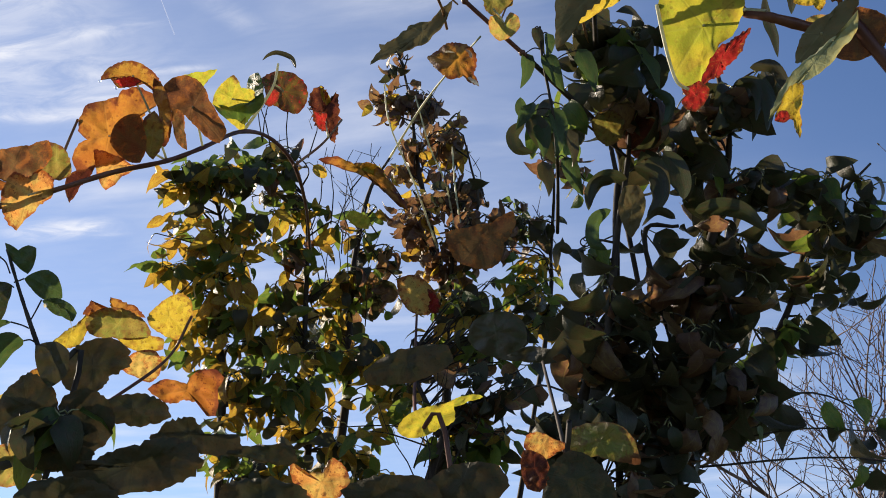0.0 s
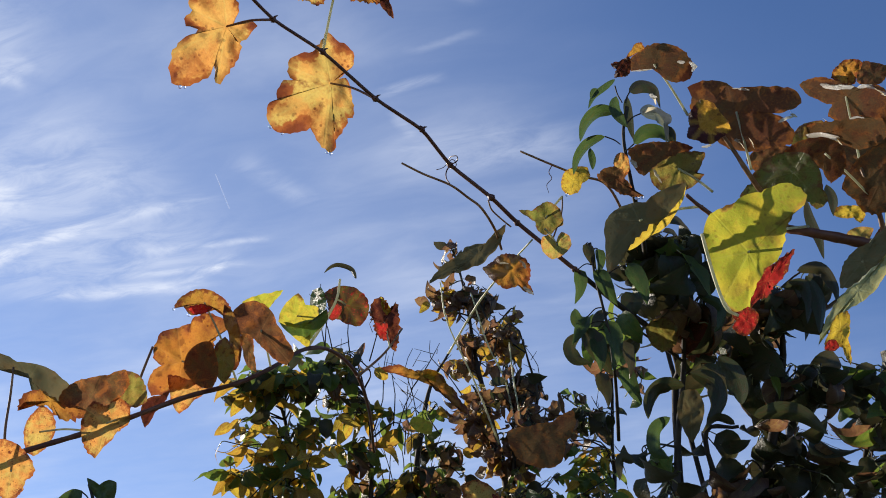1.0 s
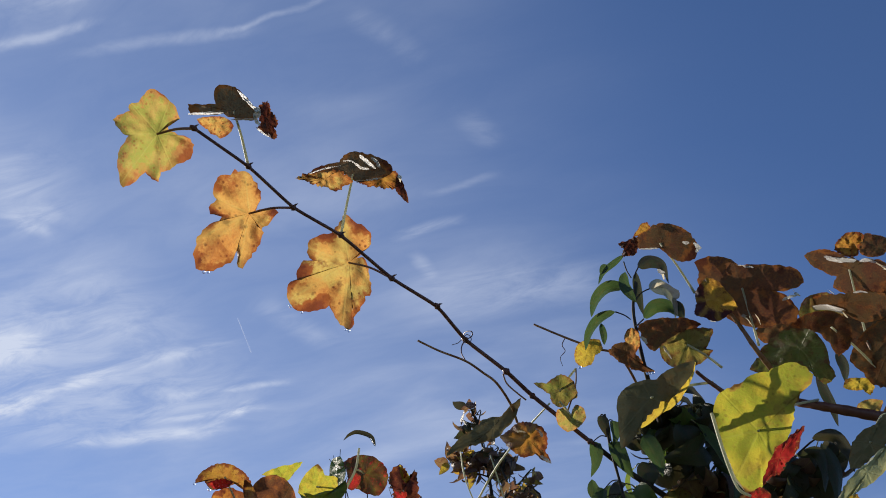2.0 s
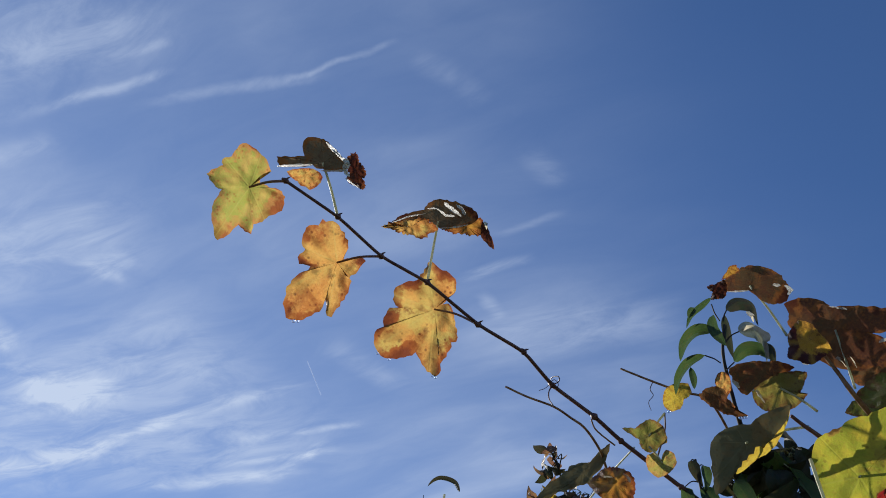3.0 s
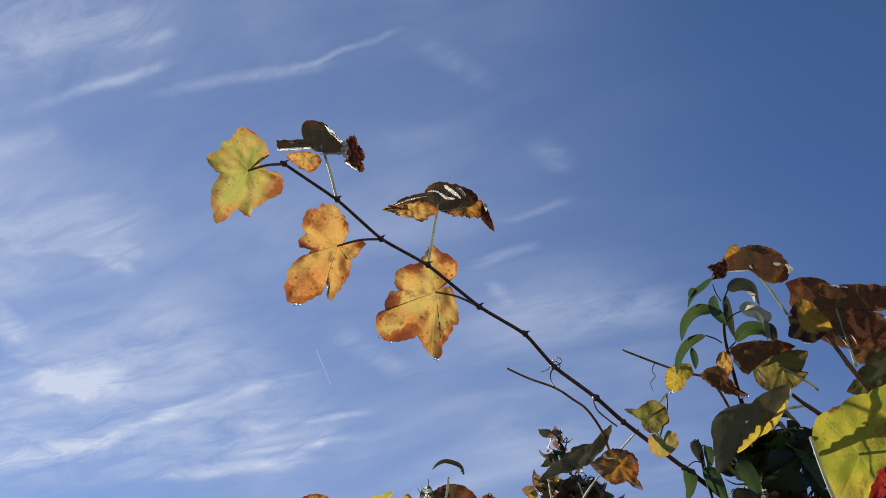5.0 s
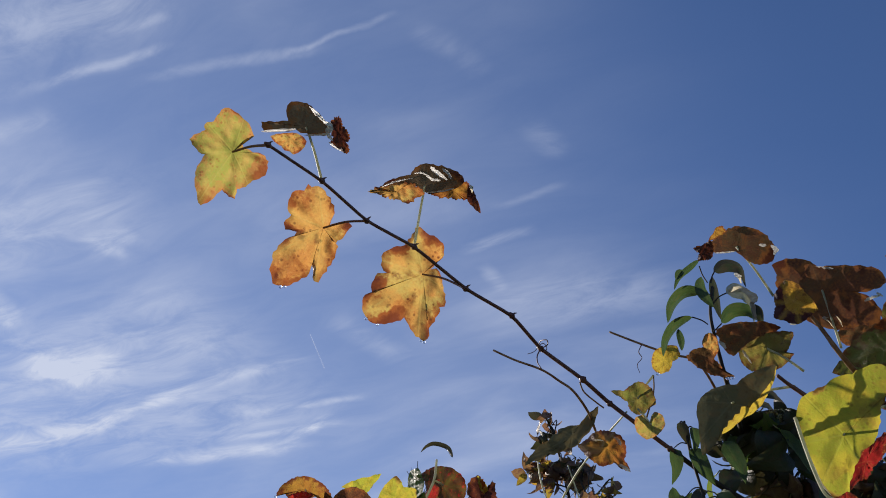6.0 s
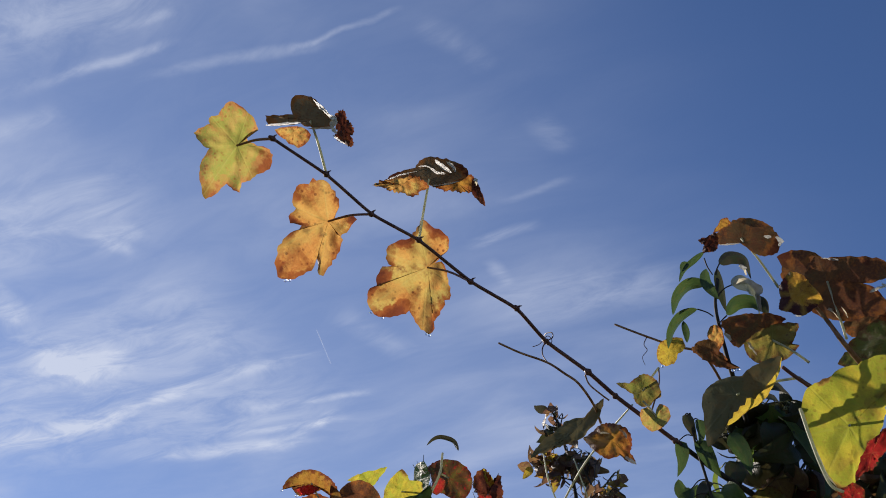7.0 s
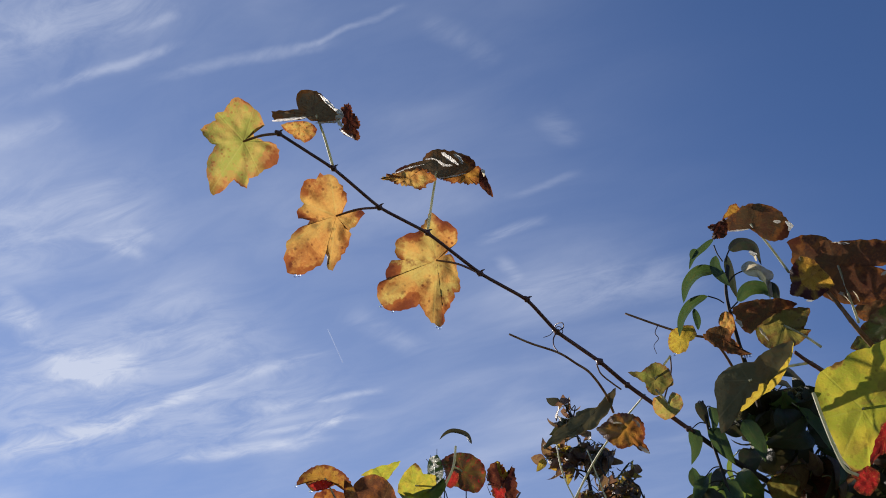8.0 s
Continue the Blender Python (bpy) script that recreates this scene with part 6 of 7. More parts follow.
lobed_leaf(vine_c, "lime", (-0.364, 0.930, 1.761), (-0.002, -0.007, 0.028), (0.027, 0.010, 0.005), [(-42, 0.71), (15, 0.6), (43, 1.0), (62, 0.63), (107, 0.76), (139, 0.73), (-180, 0.7), (-124, 0.85)], "dull yellow-green leaf", tilt=(.6, 0), turn=-90)
lobed_leaf(vine_c, "lime", (-0.387, 0.960, 1.824), (-0.001, -0.004, 0.013), (0.012, 0.005, 0.002), [(-71, 1.0), (-26, 0.67), (36, 0.75), (75, 0.91), (138, 0.55), (176, 0.98), (-142, 0.76)], "small yellow leaf", turn=-100)
lobed_leaf(vine_c, "rust", (-0.352, 0.960, 1.822), (-0.001, -0.003, 0.011), (0.011, 0.004, 0.002), [(-63, 0.75), (-14, 0.69), (45, 0.84), (110, 0.76), (150, 1.0), (-170, 0.49)], "small orange leaf", dry=[(0, 60, .5)])
lobed_leaf(vine_c, "rust", (-0.365, 0.970, 1.851), (-0.001, -0.005, 0.016), (0.015, 0.005, 0.003), [(-88, 1.0), (-54, 0.75), (15, 0.59), (70, 0.68), (110, 0.42), (-161, 0.47), (-117, 0.78)], "small rust leaf", tilt=(.5, 0))

# ---- vine leaves among the shrubs ----
vine_d = thing("grapevine", (0.1, 1.3, 0.0), "low grapevine climbing among the shrubs", "grapevine", "grapevines in the hedge")
rod("cane", [(0.1, 1.3, 0.0), (0.08, 1.25, 1.0), (0.014, 1.2, 1.809), (-0.026, 1.22, 1.871), (-0.042, 1.4, 2.009), (-0.047, 1.5, 2.162)], 0.004, 0.0014, CANE, vine_d, knots=.2)
rod("cane", [(0.08, 1.25, 1.0), (0.117, 0.95, 1.742), (0.118, 0.95, 1.783), (0.109, 1.1, 1.914)], 0.003, 0.0014, TWIG, vine_d, knots=.2)
coil = [Vector((0.158 + (0.0075 - 0.0003 * k) * math.cos(k * 0.7), 1.1 - 0.001 * k, 2.049 + (0.0075 - 0.0003 * k) * math.sin(k * 0.7))) for k in range(22)]
rod("tendril", [(0.192, 1.13, 2.073)] + coil, 0.0009, 0.0006, TWIG, vine_d, "coiled dark tendril", sides=5, steps=2)
lobed_leaf(vine_d, "broadlime", (-0.016, 1.200, 1.877), (-0.001, -0.009, 0.034), (0.036, 0.001, 0.001), [(-112, 0.99), (-87, 0.71), (-42, 0.4), (40, 0.55), (57, 1.0), (94, 0.87), (132, 0.48), (-149, 0.69), (-127, 0.89)], "bright yellow-green leaf", turn=80, folds=[(75, .3)])
lobed_leaf(vine_d, "broadlime", (0.028, 1.210, 1.904), (-0.000, -0.006, 0.022), (0.023, 0.000, 0.000), [(-106, 1.0), (-83, 0.42), (72, 0.72), (83, 0.86), (128, 0.18), (-125, 0.67)], "narrow yellow-green leaf", turn=80)
lobed_leaf(vine_d, "gold", (-0.122, 1.150, 1.794), (-0.002, -0.009, 0.041), (0.041, 0.005, 0.003), [(-54, 1.0), (-64, 0.47), (0, 0.24), (25, 0.67), (61, 0.7), (91, 0.71), (130, 0.59), (-165, 0.53), (-115, 0.54), (-86, 0.74)], "orange heart-shaped leaf with a red rim", turn=-160, folds=[(10, .3)], dry=[(100, 40, .6)])
orange_leaf = lobed_leaf(vine_d, "gold", (-0.040, 1.350, 2.084), (-0.000, -0.012, 0.031), (0.033, 0.002, 0.001), [(-52, 1.0), (-13, 0.83), (38, 0.66), (100, 0.87), (130, 0.98), (169, 0.83), (-142, 0.66), (-96, 0.68)], "bright orange leaf with a red edge", turn=160, folds=[(-20, .3)])
lobed_leaf(orange_leaf, "scarlet", (-0.017, 1.345, 2.072), (-0.000, -0.007, 0.018), (0.019, 0.001, 0.000), [(-26, 1.0), (8, 0.59), (130, 0.61), (169, 0.8), (-142, 0.64), (-63, 0.26)], "red edge", name="lobe", teeth=.08)
blotched_leaf = lobed_leaf(vine_d, "gold", (0.099, 0.950, 1.790), (0.000, -0.006, 0.023), (0.023, -0.001, -0.000), [(-102, 0.74), (-64, 0.71), (-26, 0.49), (68, 0.46), (95, 1.0), (120, 0.61), (170, 0.62), (-145, 0.44)], "yellow leaf with brown blotches", turn=-80, dry=[(-90, 40, .7)])
lobed_leaf(blotched_leaf, "maroon", (0.091, 0.948, 1.767), (0.000, -0.004, 0.020), (0.021, -0.001, -0.000), [(-29, 0.93), (10, 0.71), (57, 0.65), (126, 0.78), (166, 1.0), (-159, 0.87), (-91, 0.55)], "crimson-brown lobe", name="lobe", tilt=(.5, 0), crinkle=.12)
# the olive kind carries the shade on this yellow leaf
lobed_leaf(vine_d, "olive", (0.149, 0.950, 1.793), (0.000, -0.009, 0.038), (0.039, -0.004, -0.001), [(-99, 0.8), (-68, 0.71), (-20, 0.45), (43, 0.53), (76, 0.69), (102, 0.85), (120, 1.0), (131, 0.71), (-176, 0.34), (-128, 0.51)], "yellow leaf made olive for shade, with an orange tip", turn=100, tilt=(.6, 0), dry=[(122, 14, .9)])
lobed_leaf(vine_d, "shade_green", (0.126, 0.930, 1.754), (0.000, -0.008, 0.038), (0.039, -0.003, -0.001), [(-91, 0.7), (-44, 0.62), (-11, 0.65), (24, 0.6), (79, 0.69), (119, 1.0), (-161, 0.75), (-125, 0.92)], "broad shaded olive leaf", tilt=(.5, 0), turn=170)
lobed_leaf(vine_d, "shade_brown", (0.042, 1.450, 2.204), (-0.001, -0.026, 0.059), (0.064, -0.000, 0.001), [(-74, 0.82), (-33, 0.42), (32, 0.52), (47, 1.0), (65, 0.85), (90, 0.53), (138, 0.62), (178, 0.59), (-151, 0.59), (-118, 0.69)], "dark purple-brown hanging leaf", tilt=(1.15, 0), turn=170)
lobed_leaf(vine_d, "dark", (0.063, 1.250, 1.997), (-0.000, -0.013, 0.036), (0.038, -0.001, 0.000), [(-103, 0.95), (-65, 0.84), (-27, 0.7), (30, 0.78), (67, 0.93), (106, 1.0), (149, 0.76), (-156, 0.78)], "dark shaded leaf", tilt=(.7, 0), turn=170, teeth=.01)
lobed_leaf(vine_d, "dark", (0.120, 1.280, 1.981), (-0.000, -0.019, 0.059), (0.062, -0.003, -0.001), [(-93, 1.0), (-72, 0.46), (45, 0.16), (90, 0.66), (140, 0.17), (-107, 0.46)], "dark leaf seen edge-on", tilt=(.7, 0), turn=90, teeth=.01)
lobed_leaf(vine_d, "shade_green", (-0.040, 1.200, 1.944), (-0.001, -0.016, 0.051), (0.053, 0.003, 0.002), [(-104, 1.0), (-76, 0.5), (22, 0.33), (68, 0.92), (90, 0.97), (122, 0.57), (-153, 0.54), (-119, 0.98)], "dark olive leaf", tilt=(.6, 0), turn=-100, teeth=.02)
lobed_leaf(vine_d, "shade_green", (-0.052, 1.100, 1.776), (-0.002, -0.011, 0.056), (0.057, 0.004, 0.002), [(-89, 0.79), (-63, 0.44), (36, 0.34), (77, 0.82), (96, 1.0), (127, 0.49), (-126, 0.49)], "dark brown leaf", tilt=(.6, 0), turn=-90)
lobed_leaf(vine_d, "shade_green", (0.028, 1.080, 1.784), (-0.001, -0.009, 0.044), (0.045, 0.000, 0.001), [(-98, 0.88), (-66, 0.54), (18, 0.41), (68, 0.81), (97, 1.0), (138, 0.74), (-146, 0.66)], "dark brown leaf", tilt=(.6, 0), turn=-90)
lobed_leaf(vine_d, "grey", (0.213, 1.120, 2.102), (-0.000, -0.014, 0.030), (0.033, -0.004, -0.002), [(-71, 0.48), (-18, 0.81), (15, 0.85), (59, 0.55), (139, 0.51), (180, 1.0), (-149, 0.58)], "hanging brown leaf", tilt=(.4, 0), turn=180, teeth=.015)
lobed_leaf(vine_d, "maroon", (0.226, 1.100, 2.189), (-0.001, -0.016, 0.029), (0.033, -0.005, -0.002), [(-99, 0.57), (-38, 0.61), (8, 0.67), (64, 0.63), (122, 0.73), (164, 1.0), (-164, 0.89), (-135, 0.72)], "brown leaf in shade", tilt=(.5, 0), turn=180, teeth=.02)
lobed_leaf(vine_d, "olive", (0.185, 1.080, 2.185), (-0.000, -0.011, 0.019), (0.022, -0.002, -0.001), [(-71, 0.9), (-31, 0.84), (18, 0.9), (72, 0.89), (129, 0.92), (-180, 1.0), (-135, 0.8)], "yellowing leaf", tilt=(.3, 0), turn=180)
ribbon_leaf = lobed_leaf(vine_c, "rust", (-0.116, 1.300, 2.244), (-0.000, -0.039, 0.074), (0.083, 0.008, 0.004), [(-78, 0.71), (-66, 0.49), (-59, 0.16), (70, 0.24), (108, 0.4), (123, 0.67), (132, 1.0), (133, 0.62), (135, 0.26), (-125, 0.11), (-85, 0.41)], "brown and yellow folded leaf", turn=110, crinkle=.14, folds=[(110, .5)], dry=[(-80, 30, .6)])
lobed_leaf(ribbon_leaf, "broadlime", (-0.105, 1.305, 2.246), (-0.000, -0.011, 0.020), (0.023, 0.002, 0.001), [(-71, 0.8), (-23, 0.43), (77, 0.58), (117, 1.0), (133, 0.58), (-135, 0.23)], "yellow flank", name="lobe")
lobed_leaf(vine_c, "broadlime", (-0.122, 1.350, 2.196), (-0.000, -0.009, 0.018), (0.020, 0.002, 0.001), [(-90, 0.87), (-49, 0.75), (35, 0.33), (98, 0.77), (140, 1.0), (-170, 0.66)], "small lime leaf", folds=[(20, .3)])

# ---- shrubs ----
dark = Shrub("pear_tree", (0.45, 1.3, 0.0), "dense young pear tree with dark green leaves in shade", "tree", 11, 0.055, 1.5, 0.62)
dark.stem([(0.45, 1.3, 0.0), (0.43, 1.28, 1.0), (0.256, 1.25, 1.811), (0.273, 1.22, 1.955), (0.319, 1.2, 2.104), (0.337, 1.15, 2.207), (0.319, 1.12, 2.313)], 0.012, 0.002, "trunk")
dark.stem([(0.43, 1.28, 1.0), (0.174, 1.2, 1.799), (0.183, 1.15, 1.944), (0.198, 1.15, 2.073), (0.212, 1.12, 2.167), (0.217, 1.08, 2.263)], 0.007, 0.002)
dark.stem([(0.256, 1.25, 1.811), (0.33, 1.27, 1.9), (0.419, 1.28, 2.034), (0.457, 1.25, 2.143), (0.538, 1.25, 2.231)], 0.006, 0.0016)
dark.stem([(0.273, 1.22, 1.955), (0.235, 1.18, 2.094), (0.276, 1.18, 2.109)], 0.004, 0.002)
dark.clump((0.186, 1.06, 2.277), (0.061, 0.049, 0.048), 102, "ddddg")
dark.clump((0.358, 1.1, 2.242), (0.039, 0.031, 0.039), 28, "dddu")
dark.clump((0.222, 1.08, 2.233), (0.039, 0.031, 0.039), 48, "dddu")
dark.clump((0.136, 1.06, 2.198), (0.025, 0.03, 0.038), 16, "ggd")
dark.clump((0.305, 1.15, 2.233), (0.071, 0.057, 0.058), 64, "dddu")
dark.clump((0.261, 1.15, 2.176), (0.05, 0.04, 0.04), 42, "dddg")
dark.clump((0.358, 1.2, 2.172), (0.076, 0.06, 0.065), 72, "dddu")
dark.clump((0.462, 1.25, 2.19), (0.082, 0.065, 0.053), 50, "dddg")
dark.clump((0.458, 1.25, 2.09), (0.073, 0.058, 0.052), 40, "dddg")
dark.clump((0.315, 1.2, 2.06), (0.08, 0.064, 0.063), 132, "dddu")
dark.clump((0.182, 1.15, 1.984), (0.038, 0.035, 0.044), 60, "dddu")
dark.clump((0.244, 1.2, 1.962), (0.081, 0.065, 0.068), 180, "dddu")
dark.clump((0.324, 1.22, 1.942), (0.062, 0.052, 0.065), 132, "dddu")
dark.clump((0.377, 1.28, 1.919), (0.02, 0.038, 0.047), 30, "dddg")
dark.clump((0.241, 1.2, 1.857), (0.038, 0.04, 0.05), 72, "dddu")
dark.clump((0.179, 1.15, 2.08), (0.026, 0.031, 0.039), 16, "ddg")
dark.clump((0.161, 1.15, 1.931), (0.025, 0.03, 0.037), 36, "dddu")
dark.clump((0.404, 1.28, 2.019), (0.035, 0.033, 0.042), 30, "dddg")
dark.clump((0.184, 1.15, 1.88), (0.036, 0.034, 0.043), 60, "dddu")
dark.clump((0.531, 1.25, 2.183), (0.035, 0.034, 0.043), 22, "ddg")
dark.clump((0.117, 1.250, 1.921), (0.045, 0.036, 0.045), 34, "dddu")
dark.clump((0.114, 1.200, 1.855), (0.045, 0.036, 0.045), 34, "dddu")
dark.clump((0.184, 1.250, 1.949), (0.050, 0.040, 0.050), 34, "dddu")
dark.clump((0.5, 1.35, 1.2), (0.42, 0.32, 0.75), 1100, "dddg", parts=False)
dark.clump((0.229, 1.2, 1.794), (0.055, 0.044, 0.037), 60, "dddu")
dark.clump((0.492, 1.25, 2.143), (0.049, 0.039, 0.042), 30, "dddu")
arched_leaf(dark.top, "dark", [(0.187, 1.060, 2.106), (0.169, 1.060, 2.101), (0.158, 1.060, 2.074)], 0.0072, turn=.4)
arched_leaf(dark.top, "deep", [(0.182, 1.060, 2.072), (0.166, 1.060, 2.058), (0.163, 1.060, 2.034), (0.176, 1.060, 2.025)], 0.0084)
arched_leaf(dark.top, "dark", [(0.219, 1.060, 2.126), (0.234, 1.060, 2.121), (0.238, 1.060, 2.090), (0.223, 1.060, 2.061)], 0.0114)
arched_leaf(dark.top, "dark", [(0.250, 1.060, 2.062), (0.232, 1.060, 2.069), (0.214, 1.060, 2.053)], 0.0054, turn=.6)
arched_leaf(dark.top, "dark", [(0.139, 1.060, 2.022), (0.126, 1.060, 2.026), (0.122, 1.060, 2.002)], 0.0060)
arched_leaf(dark.top, "deep", [(0.115, 1.060, 2.207), (0.113, 1.060, 2.175), (0.121, 1.060, 2.152), (0.130, 1.060, 2.138)], 0.0095, turn=.2)
arched_leaf(dark.top, "deep", [(0.086, 1.060, 2.211), (0.089, 1.060, 2.196), (0.099, 1.060, 2.189), (0.107, 1.060, 2.203)], 0.0083, turn=.5)
arched_leaf(dark.top, "dark", [(0.091, 1.060, 2.178), (0.079, 1.060, 2.163), (0.084, 1.060, 2.145), (0.100, 1.060, 2.140)], 0.0083)
arched_leaf(dark.top, "dark", [(0.325, 1.060, 2.229), (0.347, 1.060, 2.231), (0.353, 1.060, 2.211), (0.346, 1.060, 2.182)], 0.0076)
arched_leaf(dark.top, "dark", [(0.345, 1.060, 2.251), (0.371, 1.060, 2.253), (0.384, 1.060, 2.230), (0.384, 1.060, 2.205)], 0.0076, turn=.4)
arched_leaf(dark.top, "dark", [(0.354, 1.060, 2.244), (0.362, 1.060, 2.218), (0.363, 1.060, 2.196), (0.357, 1.060, 2.169)], 0.0095)
arched_leaf(dark.top, "dark", [(0.371, 1.060, 2.349), (0.373, 1.060, 2.318), (0.378, 1.060, 2.292), (0.378, 1.060, 2.265)], 0.0076, turn=.5)
arched_leaf(dark.top, "dark", [(0.398, 1.060, 2.370), (0.403, 1.060, 2.347), (0.399, 1.060, 2.324)], 0.0070)
arched_leaf(dark.top, "dark", [(0.201, 1.060, 2.109), (0.178, 1.060, 2.109), (0.163, 1.060, 2.093), (0.158, 1.060, 2.071)], 0.0095, turn=.3)
arched_leaf(dark.top, "dark", [(0.209, 1.060, 2.125), (0.233, 1.060, 2.111), (0.236, 1.060, 2.086), (0.220, 1.060, 2.064)], 0.0108)
arched_leaf(dark.top, "dark", [(0.242, 1.060, 2.144), (0.255, 1.060, 2.123), (0.261, 1.060, 2.102), (0.260, 1.060, 2.085)], 0.0127)
arched_leaf(dark.top, "deep", [(0.227, 1.060, 2.225), (0.253, 1.060, 2.208), (0.250, 1.060, 2.184), (0.241, 1.060, 2.174)], 0.0064, turn=.5)
arched_leaf(dark.top, "dark", [(0.271, 1.060, 2.072), (0.301, 1.060, 2.075), (0.325, 1.060, 2.069), (0.346, 1.060, 2.048)], 0.0108)
dark.finish()

mid = Shrub("shrub", (-0.3, 1.6, 0.0), "shrub with green and yellowing small leaves", "shrub", 12, 0.043, 0.9, 1.2)
mid.stem([(-0.3, 1.6, 0.0), (-0.31, 1.6, 1.2), (-0.332, 1.58, 1.925), (-0.357, 1.58, 2.135), (-0.362, 1.58, 2.267), (-0.396, 1.58, 2.377)], 0.010, 0.0018)
mid.stem([(-0.3, 1.6, 0.0), (-0.25, 1.6, 1.2), (-0.207, 1.6, 1.932), (-0.224, 1.6, 2.107), (-0.228, 1.58, 2.269), (-0.238, 1.55, 2.343)], 0.009, 0.0018)
mid.stem([(-0.25, 1.6, 1.2), (-0.167, 1.65, 1.944), (-0.168, 1.68, 2.213), (-0.148, 1.68, 2.388), (-0.115, 1.7, 2.475)], 0.009, 0.002)
mid.stem([(-0.25, 1.6, 1.2), (-0.023, 1.5, 1.864), (-0.017, 1.5, 1.943), (-0.063, 1.55, 2.057)], 0.012, 0.002)
mid.clump((-0.313, 1.5, 2.337), (0.082, 0.066, 0.039), 48, "ggda")
mid.clump((-0.294, 1.5, 2.361), (0.067, 0.053, 0.044), 40, "gdaua")
mid.clump((-0.395, 1.5, 2.338), (0.053, 0.043, 0.04), 26, "gdag")
mid.bare((-0.27, 1.5, 2.401), (0.054, 0.043, 0.036), 6, .07)
mid.clump((-0.415, 1.5, 2.307), (0.048, 0.038, 0.048), 28, "gada")
mid.clump((-0.36, 1.55, 2.264), (0.066, 0.053, 0.048), 44, "gaad")
mid.clump((-0.265, 1.55, 2.294), (0.066, 0.053, 0.053), 44, "gada")
mid.clump((-0.205, 1.6, 2.229), (0.08, 0.064, 0.058), 68, "dggaau")
mid.clump((-0.301, 1.58, 2.135), (0.091, 0.073, 0.065), 91, "ggdaaa")
mid.clump((-0.178, 1.65, 2.125), (0.094, 0.075, 0.076), 106, "ddggaa")
mid.clump((-0.301, 1.55, 2.01), (0.07, 0.056, 0.062), 61, "gada")
mid.clump((-0.199, 1.6, 2), (0.08, 0.064, 0.055), 61, "ggdaaa")
mid.clump((-0.134, 1.7, 2.241), (0.052, 0.056, 0.07), 53, "dgau")
mid.clump((-0.405, 1.58, 2.209), (0.044, 0.039, 0.048), 32, "aaag")
mid.clump((-0.082, 1.6, 2.028), (0.059, 0.048, 0.047), 36, "gada")
mid.clump((-0.242, 1.5, 1.892), (0.117, 0.093, 0.043), 72, "ggdaa")
mid.clump((0.046, 1.5, 1.92), (0.062, 0.05, 0.055), 57, "ggda")
mid.clump((-0.155, 1.68, 2.335), (0.038, 0.03, 0.038), 14, "ga")
mid.clump((-0.128, 1.6, 1.925), (0.066, 0.053, 0.05), 48, "gada")
mid.clump((-0.359, 1.58, 2.107), (0.034, 0.041, 0.052), 23, "aag")
mid.clump((-0.035, 1.65, 2.108), (0.053, 0.043, 0.053), 32, "dgau")
mid.clump((-0.438, 1.56, 2.267), (0.031, 0.028, 0.035), 14, "aaag")
mid.clump((-0.426, 1.56, 2.201), (0.035, 0.028, 0.035), 18, "aaag")
mid.clump((-0.384, 1.56, 2.141), (0.043, 0.034, 0.034), 20, "aagg")
mid.clump((-0.381, 1.56, 2.073), (0.042, 0.034, 0.042), 20, "aagg")
mid.clump((-0.32, 1.52, 2.185), (0.051, 0.041, 0.051), 28, "aagg")
mid.clump((-0.221, 1.5, 2.038), (0.056, 0.045, 0.048), 23, "aaggg")
mid.clump((-0.12, 1.5, 1.957), (0.055, 0.044, 0.039), 20, "aaggg")
mid.clump((0.053, 1.600, 2.165), (0.055, 0.044, 0.055), 30, "ddga")
mid.clump((0.112, 1.550, 2.094), (0.050, 0.040, 0.050), 30, "ddg")
mid.clump((0.085, 1.500, 2.001), (0.050, 0.040, 0.050), 30, "ddu")
mid.clump((0.138, 1.550, 2.166), (0.040, 0.032, 0.040), 26, "gaad")
mid.clump((0.038, 1.500, 1.943), (0.045, 0.036, 0.045), 30, "dgu")
mid.clump((-0.25, 1.65, 0.95), (0.5, 0.35, 0.8), 1100, "ggdda", parts=False)
mid.bare((-0.173, 1.62, 2.257), (0.054, 0.043, 0.054), 10)
mid.bare((-0.147, 1.66, 2.389), (0.047, 0.038, 0.038), 4)
mid.bare((-0.215, 1.55, 2.333), (0.036, 0.036, 0.044), 3)
mid.bare((-0.022, 1.45, 1.914), (0.045, 0.036, 0.038), 8)
mid.finish()

climber = Shrub("climbing_shrub", (0.0, 1.75, 0.0), "twiggy climber with withered curled brown leaves", "shrub", 13, 0.034, 0.9, 1.7)
climber.stem([(0.0, 1.75, 0.0), (0.0, 1.75, 1.3), (-0.01, 1.72, 2.112), (-0.034, 1.74, 2.321), (-0.068, 1.75, 2.479), (-0.084, 1.76, 2.601), (-0.106, 1.77, 2.717)], 0.01, 0.0015)
climber.stem([(-0.01, 1.72, 2.112), (-0.003, 1.7, 2.304), (-0.005, 1.7, 2.42), (-0.042, 1.7, 2.531), (-0.058, 1.7, 2.577)], 0.004, 0.0015)
climber.stem([(-0.003, 1.7, 2.304), (0.039, 1.65, 2.354), (0.026, 1.62, 2.422), (0.014, 1.6, 2.464)], 0.003, 0.0012)
climber.stem([(0.0, 1.75, 1.3), (0.145, 1.7, 2.107), (0.162, 1.7, 2.305), (0.162, 1.6, 2.372), (0.14, 1.4, 2.344)], 0.0045, 0.0016)
climber.stem([(-0.115, 1.7, 2.475), (-0.057, 1.6, 2.518), (-0.002, 1.45, 2.5), (0.041, 1.35, 2.489)], 0.002, 0.0014, "pale_shoot", STALK)
